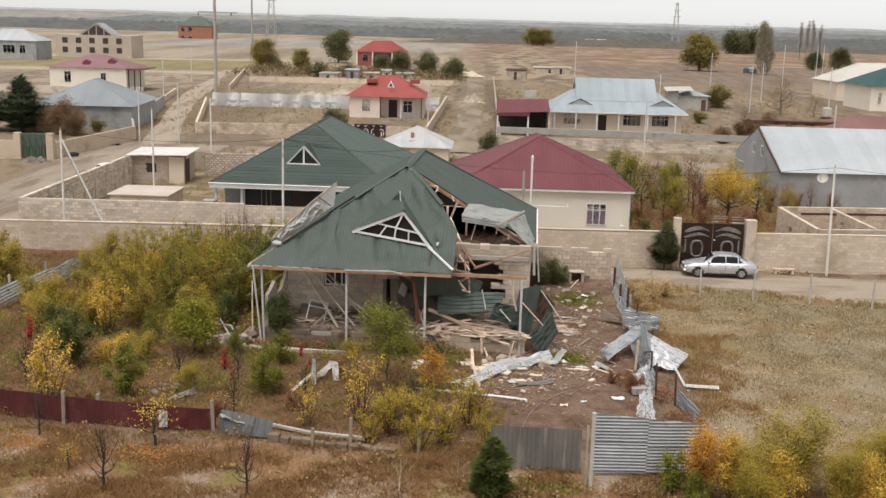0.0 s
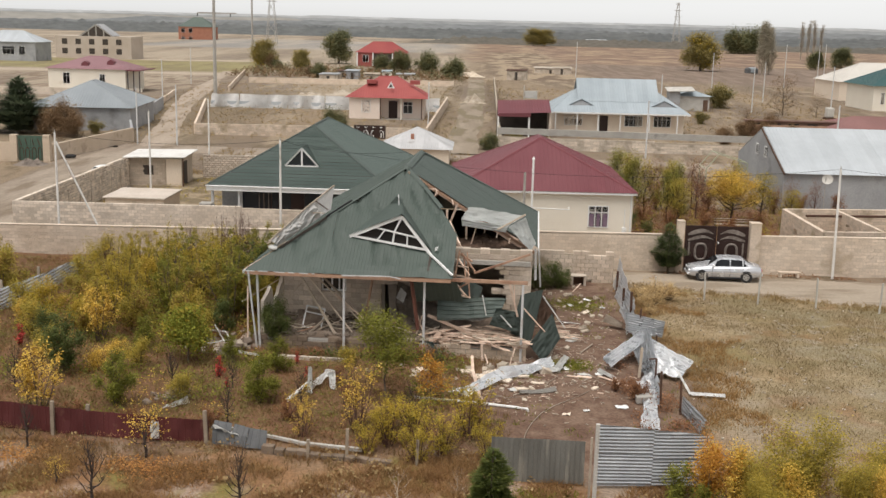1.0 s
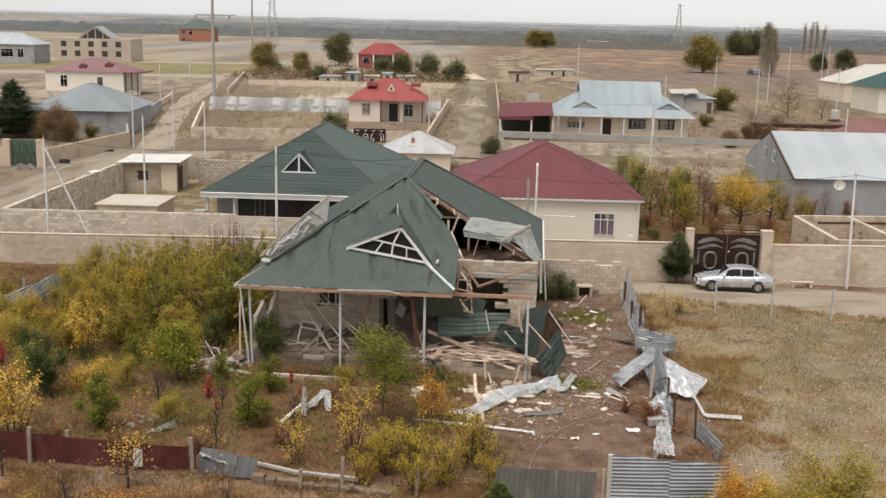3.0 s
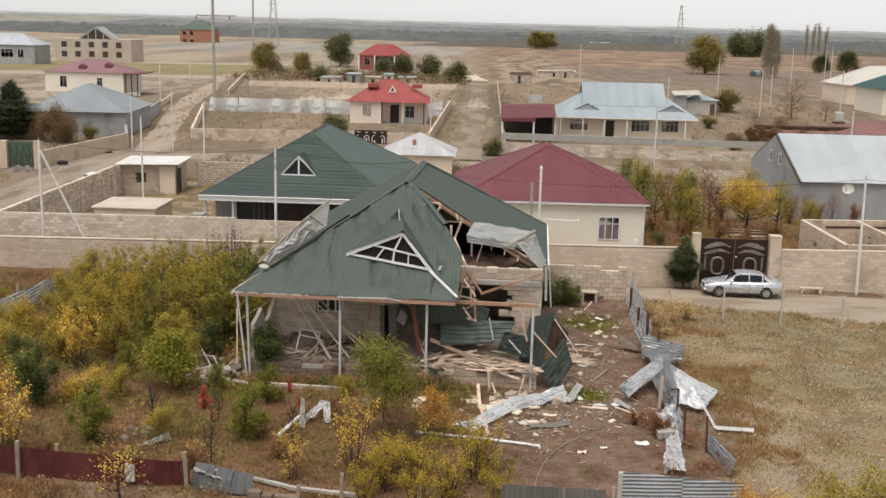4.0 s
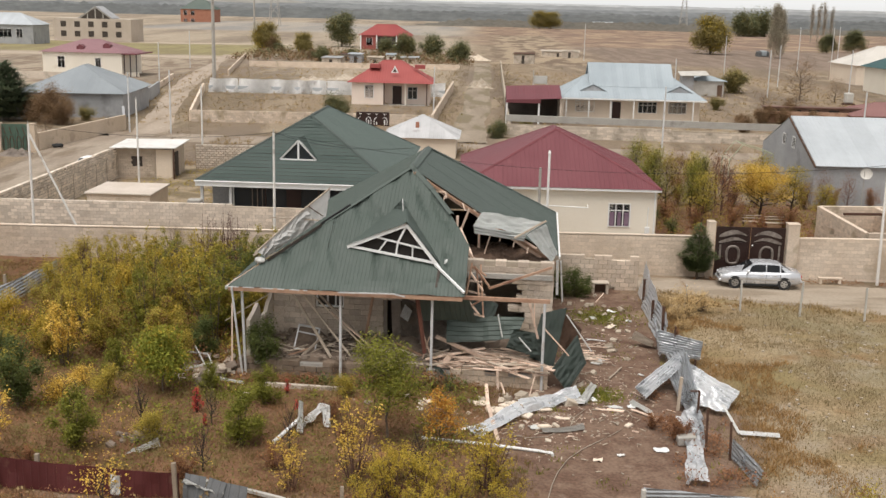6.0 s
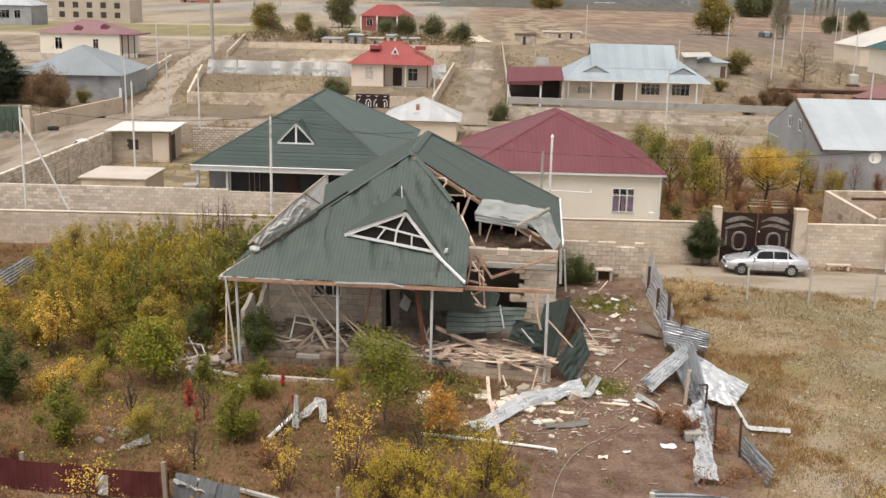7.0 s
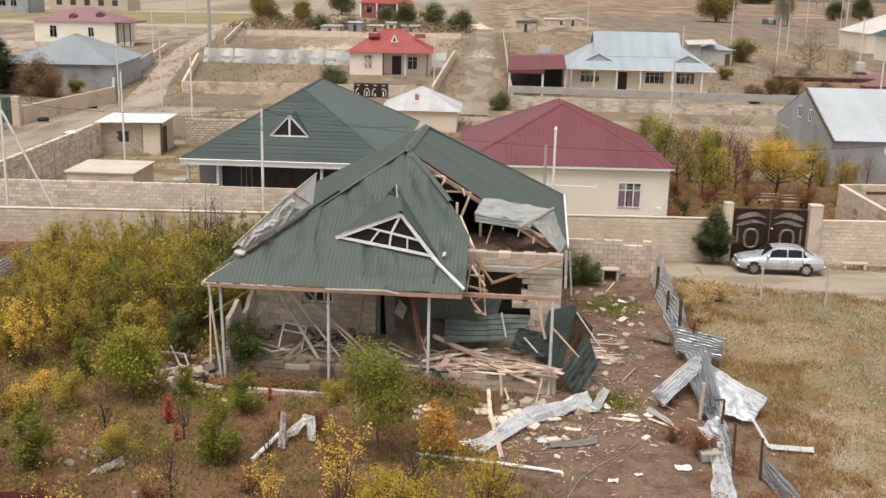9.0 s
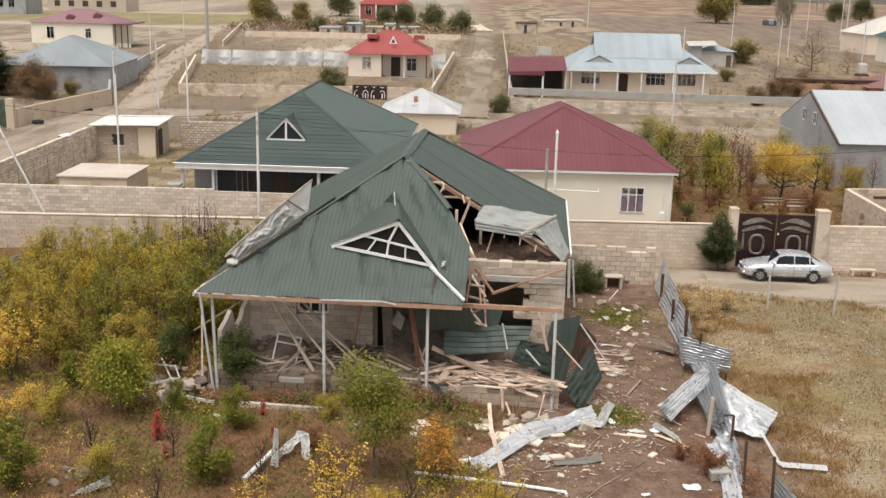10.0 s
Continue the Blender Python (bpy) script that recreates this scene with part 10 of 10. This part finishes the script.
heap(-95, 175, 16, 2.4, RUBBLE, "pale spoil heap beside the yards")
heap(-28, 225, 8, 1.0, RUBBLE, "pale stone heap in the plot")

PB = thing("board_on_poles", pose(7.0, 158, -0.6), "pale board on two thin poles behind the shed", "board")
part("board", block(0.1, 1.95, -0.05, 0.05, 4.9, 6.0, 0.02), PALE_CONCRETE, PB)
for x in (0.0, 1.9):
    part("pole", bar((x, 0.1, 0), (x, 0.1, 6.8 if x < 1 else 5.4), 0.06, 6), PALE_CONCRETE, PB)
TP = thing("tarpaulin_stack", pose(94.7, 387, -0.6), "hay stack under a blue-grey tarpaulin", "stack")
bm = block(0, 4.2, 0, 3.5, 0, 2.4, 0.5)
part("hay", bm, BLUE_GREY, TP)
part("cover", block(1.2, 3.4, -0.12, 3.6, 0.5, 2.5, 0.4), ASBESTOS, TP, "pale grey tarpaulin")
ty = thing("old_tyre", pose(-43.4, 113.1, -0.33), "old black tyre lying by the track", "tyre")
ring = [(0.42 * math.cos(k * math.pi / 8), 0.42 * math.sin(k * math.pi / 8), 0.14) for k in range(17)]
part("tread", tube(bmesh.new(), ring, 0.16, 8, False), BLACK, ty)
for x0, x1, y in ((60, 63, 950), (90, 93, 935), (96, 104, 945)):
    fb = thing("far_shed", pose(x0, y, -0.6), "long white shed before the distant woods", "shed", "white far sheds")
    part("wall", block(0, (x1 - x0) * 1.6, 0, 6, -0.5, 3.0), WHITE, fb)
    part("roof", prism(bmesh.new(), [(-0.5, -0.6, 3.0), ((x1 - x0) * 1.6 + 0.5, -0.6, 3.0), ((x1 - x0) * 1.6 + 0.5, 6.5, 4.2), (-0.5, 6.5, 4.2)], 0.2), ZINC_ROOF, fb)

# far poles and pylons
def far_pole(x, y, h, r=0.11, mat=None, arm=False):
    p = thing("utility_pole", pose(x, y, land(x, y) - 0.3), "far concrete utility pole", "pole", "far poles")
    part("shaft", tube(bmesh.new(), [(0, 0, 0), (0, 0, h)], [r, r * 0.7], 6), mat or PALE_POST, p)
    if arm:
        part("crossarm", block(-3.2, 4.4, -0.1, 0.1, h - 4.2, h - 3.95), mat or PALE_CONCRETE, p)
        for s in (-3.2, 3.2, 0):
            part("insulator", block(s - 0.08, s + 0.08, -0.08, 0.08, h - 4.7, h - 4.2), BLACK, p)


far_pole(-51.2, 209, 20.5, 0.42, CONCRETE, True)
far_pole(-98, 465, 36, 0.5, CONCRETE)
for x, y, h in ((-36, 128, 7.6), (-57.5, 195, 8), (-67, 250, 8.5), (-41.0, 128.5, 7.2), (-6.6, 150, 7.5), (20.6, 128, 7.2), (43, 128, 7.2), (31, 182, 8), (-75, 126, 7.5), (-112, 240, 9), (70, 215, 9), (52, 205, 9), (62, 236, 9), (84, 300, 12), (96, 310, 12), (104, 330, 12), (58, 270, 10), (29.5, 330, 11)):
    far_pole(x, y, h)
for x, y, h in ((-133, 690, 38), (160, 900, 36)):
    py = thing("pylon", pose(x, y, -0.5), "lattice power pylon on the plain", "pylon", "pylons")
    for sx, sy in ((-1, -1), (1, -1), (1, 1), (-1, 1)):
        part("leg", tube(bmesh.new(), [(sx * 3.2, sy * 3.2, 0), (sx * 0.5, sy * 0.5, h)], [0.28, 0.18], 4), CONCRETE, py)
    for k in range(6):
        z0, z1 = h * k / 6, h * (k + 1) / 6
        w0, w1 = 3.2 - 2.7 * k / 6, 3.2 - 2.7 * (k + 1) / 6
        for s in (-1, 1):
            part("lattice", tube(bmesh.new(), [(-s * w0, -w0, z0), (s * w1, -w1, z1)], 0.14, 4), CONCRETE, py)
    for z in (0.68, 0.82, 0.96):
        part("crossarm", block(-4.5 + 2 * z, 4.5 - 2 * z, -0.2, 0.2, h * z, h * z + 0.35), CONCRETE, py)

# overhead cables
def cable(p, q, sag, label="thin overhead cable between poles"):
    bm = bmesh.new()
    p, q = Vector(p), Vector(q)
    tube(bm, [p.lerp(q, i / 12) + Vector((0, 0, -4 * sag * (i / 12) * (1 - i / 12))) for i in range(13)], 0.013, 4)
    solo("cable", bm, BLACK, label, "cable", group="overhead cables")


cable((-12.4, 68.9, 7.1), (23.3, 66.75, 6.5), 1.3)
cable((-27.3, 68.9, 7.2), (-12.4, 68.9, 7.1), 0.5)
cable((-27.3, 68.9, 7.2), (-46, 110, 4), 1.0)
cable((-12.4, 68.9, 7.1), (-3.2, 57.0, 8.0), 0.4)
cable((23.3, 66.75, 6.5), (45, 66, 6.4), 0.6)

# ---- far trees ----
random.seed(77)
# Far olive and green leaves are paler and duller, haze painted into them.
F_OLIVE = leaf("hazed_olive_leaf", (0.13, 0.115, 0.045), (0.23, 0.19, 0.07), (0.34, 0.26, 0.1))
F_GREEN = leaf("hazed_green_leaf", (0.075, 0.085, 0.045), (0.125, 0.13, 0.065), (0.19, 0.185, 0.085))
F_RUST = leaf("far_rust_leaf", (0.12, 0.076, 0.042), (0.19, 0.122, 0.066), (0.26, 0.172, 0.095))
FT1 = tree("tree", 60, 11.5, 6.6, F_OLIVE, 5200, 0.8, "broad field tree with olive and yellow leaves", 2.3, 0.4, 16, 0.1, second=L_YELLOW)
stand(FT1, [(80.5, 398, 1.08), (-67, 335, 0.7), (38.5, 800, 1.25, 0.5, 1.0), (47, 802, 1.25, 2.0, 0.95), (-54, 327, 0.5)])
FT2 = tree("tree", 61, 9.5, 5.2, F_GREEN, 4800, 0.7, "dense round-headed tree near the far houses", 2.2, 0.35, 15, 0.08, second=F_OLIVE)
stand(FT2, [(-50, 384, 1.08), (-23.5, 326, 0.62), (149, 452, 0.85), (134.5, 439, 0.7)])
FB1 = bush("bush", 66, 4.6, 6.0, F_GREEN, 3200, 0.5, "dark bush by the far houses", F_OLIVE, puff=1.9)
stand(FB1, [(-43.5, 292, 0.75), (-29.5, 331, 1.0), (-16, 333, 1.25), (-7, 304, 1.1), (-62, 330, 0.6), (-36, 300, 0.6), (166, 715, 3.0), (180, 728, 3.2), (-5.2, 128.6, 0.35), (1.9, 133, 0.4), (-20, 150.5, 0.6)])
FB2 = bush("bush", 67, 3.4, 5.0, F_RUST, 4200, 0.26, "rust-brown autumn bush among the yards", None, TWIG_RED, 1.7)
stand(FB2, [(-52.9, 134.6, 1.0), (-55.6, 136.5, 0.7), (-50.8, 133.4, 0.7), (35.8, 156.0, 0.35), (39.0, 157.5, 0.5), (42.4, 158.6, 0.5), (46.5, 158.4, 0.45), (40.5, 160, 0.55), (44, 161.5, 0.7), (48.5, 163, 0.5), (52.5, 164, 0.5), (-64, 332, 1.0), (-47, 298, 0.6), (33, 142, 0.6)])
FB3 = bush("bush", 68, 3.4, 4.6, F_OLIVE, 3000, 0.36, "yellow-green garden bush among the houses", F_GREEN, puff=1.8)
stand(FB3, [(48, 214.5, 1.15), (37, 178, 0.5), (30.5, 114, 0.7), (-49.8, 138.4, 0.42), (5.5, 140.5, 0.4), (-18, 178, 0.5)])
FT4 = tree("tree", 63, 4.6, 2.4, F_RUST, 700, 0.2, "half-bare brown tree among the yards", 0.9, 0.1, 18, 0.1, BARK)
stand(FT4, [(57, 202, 1.5), (-47, 119, 0.6), (62, 198, 0.9), (34, 186, 0.6), (53, 190, 0.6), (46, 184, 0.5)])
stand(conifer("conifer", 64, 7.4, 7.0, "tall dark spruce by the plastered wall", 7000, 0.8, leaf("spruce_needles", (0.055, 0.075, 0.045), (0.095, 0.12, 0.07), (0.14, 0.16, 0.095)), 1.9), [(-59.0, 136.8, 1.0), (-64.2, 136.6, 1.0)])
# Poplar leaves lightened as well, for the haze at 620 m.
FT5 = tree("tree", 65, 19, 1.2, leaf("hazed_poplar_leaf", (0.27, 0.25, 0.21), (0.37, 0.345, 0.3), (0.47, 0.44, 0.38)), 1000, 0.55, "bare grey poplar on the plain", 0.9, 0.3, 24, 0.1, WOOD_GREY)
FT6 = tree("tree", 69, 18, 2.6, leaf("pale_poplar_leaf", (0.22, 0.195, 0.14), (0.31, 0.28, 0.21), (0.4, 0.36, 0.27)), 3600, 0.5, "dense pale grey poplar on the plain", 0.9, 0.35, 40, 0.05, WOOD_GREY, tall=1.6)
stand(FT6, [(97.5, 377, 1.0), (100.5, 380, 0.9)])
stand(FT5, [(180, 617, 1.05), (184.5, 620, 1.1), (189, 624, 1.12), (194, 628, 1.0)])
# low sheds and walls of the far farmyard
for i, (x, y, w, d, h, wm, rm) in enumerate(((-42, 284, 5, 4, 1.3, STONE_GREY, RENDER_GREY), (-35.5, 288, 3.4, 3, 2.1, RENDER_GREY, ZINC_ROOF), (-31, 291, 4, 4, 1.2, STONE_GREY, WOOD_GREY), (-26.2, 294, 2.4, 3, 1.9, PLASTER, ASBESTOS), (-22.5, 297, 5, 3, 1.1, STONE_GREY, RENDER_GREY), (-38.6, 296, 3, 3, 1.6, WOOD_GREY, RUST), (8.0, 306, 5.5, 4, 2.6, STONE_GREY, RUST), (18, 352, 12, 6, 1.6, STONE_GREY, STONE_GREY), (24, 346, 5, 0.5, 2.2, STONE_GREY, STONE_GREY))):
    sd = thing("shed", pose(x, y, -0.6, 0, 0, (i * 37) % 17 - 8), "low weathered farm shed on the plain", "shed", "far sheds")
    part("wall", block(0, w, 0, d, -0.3, h), wm, sd)
    part("roof", prism(bmesh.new(), [(-0.3, -0.3, h + 0.05 + 0.1 * (i % 3)), (w + 0.2, -0.3, h + 0.15), (w + 0.2, d + 0.3, h + 0.4), (-0.3, d + 0.3, h + 0.3 + 0.1 * (i % 2))], 0.1), rm, sd)
    part("doorway", block(w * 0.4, w * 0.4 + 0.8, -0.04, 0.02, -0.2, h - 0.3), VOID, sd)
wt = thing("water_tank", pose(63.4, 195, -0.6), "white plastic water tank on a stand", "tank")
part("tank", block(-0.7, 0.7, -0.7, 0.7, 0.4, 2.2, 0.2), PALE_CONCRETE, wt)
part("stand", block(-0.9, 0.9, -0.9, 0.9, 0, 0.4), RUST, wt)

# belts of woodland on the plain and the last hills, painted paler and bluer for haze
def belt(name, y, x0, x1, base, h, mat, seed, label, step=6.0, soft=0.35):
    """A long low ridge of woods or hills with an uneven top."""
    rng = random.Random(seed)
    bm = bmesh.new()
    n = int((x1 - x0) / step)
    top, bot, back = [], [], []
    for i in range(n + 1):
        x = x0 + (x1 - x0) * i / n
        end = min(1, i / (0.08 * n)) * min(1, (n - i) / (0.08 * n))
        z = base + h * end * (0.75 + soft * 0.7 * noise.noise(Vector((x * 0.006, seed, 0))) + soft * 0.7 * abs(noise.noise(Vector((i * 0.21, seed, 4)))) + rng.uniform(-0.03, 0.03) * soft * 3)
        bot.append(bm.verts.new((x, y, -4)))
        top.append(bm.verts.new((x, y + 1, z)))
        back.append(bm.verts.new((x, y + 60, -4)))
    for i in range(n):
        bm.faces.new((bot[i], bot[i + 1], top[i + 1], top[i]))
        bm.faces.new((top[i], top[i + 1], back[i + 1], back[i]))
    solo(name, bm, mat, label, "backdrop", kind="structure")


# Matt backdrop colour with the haze of its distance mixed in.
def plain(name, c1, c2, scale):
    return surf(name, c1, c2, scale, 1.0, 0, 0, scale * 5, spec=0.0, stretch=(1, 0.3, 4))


belt("backdrop_woods_a", 830, -70, 620, -2, 8, plain("hazed_woods_a", (0.175, 0.17, 0.15), (0.225, 0.21, 0.18), 0.06), 3, "line of distant autumn woods on the plain", 1.6, 0.55)
belt("backdrop_woods_b", 1030, -900, 860, -2, 13, plain("hazed_woods_b", (0.175, 0.188, 0.192), (0.215, 0.228, 0.228), 0.03), 4, "blue-grey distant woods", 1.8, 0.5)
belt("backdrop_woods_c", 1250, -1300, 1200, -2, 14, plain("hazed_woods_c", (0.21, 0.225, 0.235), (0.26, 0.275, 0.28), 0.02), 5, "blue-grey distant woods", 3.5, 0.3)
belt("backdrop_woods_d", 1900, -800, 1800, 0, 16, plain("hazed_woods_d", (0.27, 0.29, 0.3), (0.31, 0.33, 0.34), 0.012), 6, "pale distant woods", 6, 0.25)
belt("backdrop_upland", 2300, -2200, -250, -2, 24, plain("hazed_upland", (0.4, 0.395, 0.37), (0.45, 0.445, 0.42), 0.006), 8, "pale tan upland fields", 30, 0.12)
belt("backdrop_ridge", 3000, -1800, 2600, 4, 20, plain("hazed_ridge", (0.37, 0.395, 0.41), (0.42, 0.445, 0.46), 0.006), 9, "pale wooded ridge", 12, 0.2)
belt("backdrop_hills", 4300, -3200, 3400, 10, 26, plain("hazed_hills", (0.54, 0.565, 0.58), (0.58, 0.605, 0.62), 0.003), 7, "last pale hills below the sky", 40, 0.14)

# brush and rubbish round the far farmyard
scrub("farmyard_brush", 1500, (-68, -3, 284, 338), 2.6, 0.55, F_RUST, "brown brush round the far farmyard", 96, -0.1)
scrub("farmyard_greenery", 700, (-66, -4, 288, 338), 2.8, 0.5, F_GREEN, "dull green brush round the far farmyard", 97, 0.1)
# rough growth over the far plots
PLOT_WEED = leaf("plot_weed_leaf", (0.13, 0.1, 0.062), (0.19, 0.145, 0.09), (0.26, 0.2, 0.125))
scrub("plot_weeds", 6000, (-62, 70, 136, 260), 0.5, 0.22, STRAW, "dry tufts over the far plots", 90, 0.05, lambda x, y: not (-6 < x < 4))
scrub("plot_brush", 2200, (-62, 75, 136, 300), 0.7, 0.17, PLOT_WEED, "brown brush over the far plots", 91, 0.2, lambda x, y: not (-6 < x < 4))
scrub("court_weeds", 700, (-30.5, -19.5, 73, 102), 0.35, 0.12, L_OLIVE, "olive weeds in the walled court", 98, 0.05)
scrub("court_straw", 500, (-30.5, -19.5, 80, 102), 0.35, 0.12, STRAW, "straw weeds in the walled court", 99, 0.1)
scrub("fence_foot_weeds", 700, (6.6, 9.2, 36.5, 47), 0.5, 0.08, L_RUSSET, "brown weeds at the foot of the wrecked fence", 100, 0.1, lambda x, y: True)
scrub("street_weeds", 1200, (-36, 60, 104, 119), 0.6, 0.14, PLOT_WEED, "dry weeds along the cross street", 92, 0.05)
scrub("lane_edge_weeds", 1500, (-7.5, 6, 128, 300), 0.7, 0.16, PLOT_WEED, "brown weeds along the lane walls", 93, 0.0, lambda x, y: x < -3.6 or x > 2.2)
scrub("lane_edge_greenery", 500, (-7.5, 6, 128, 260), 0.5, 0.15, F_OLIVE, "olive weeds along the lane walls", 94, 0.2, lambda x, y: x < -3.0 or x > 1.6)
scrub("track_edge_weeds", 900, (-56, -32, 100, 200), 0.6, 0.15, PLOT_WEED, "brown weeds along the dirt track", 95, 0.1, lambda x, y: x > -33 - (y - 100) * 0.14 or x < -47 - (y - 126) * 0.13)
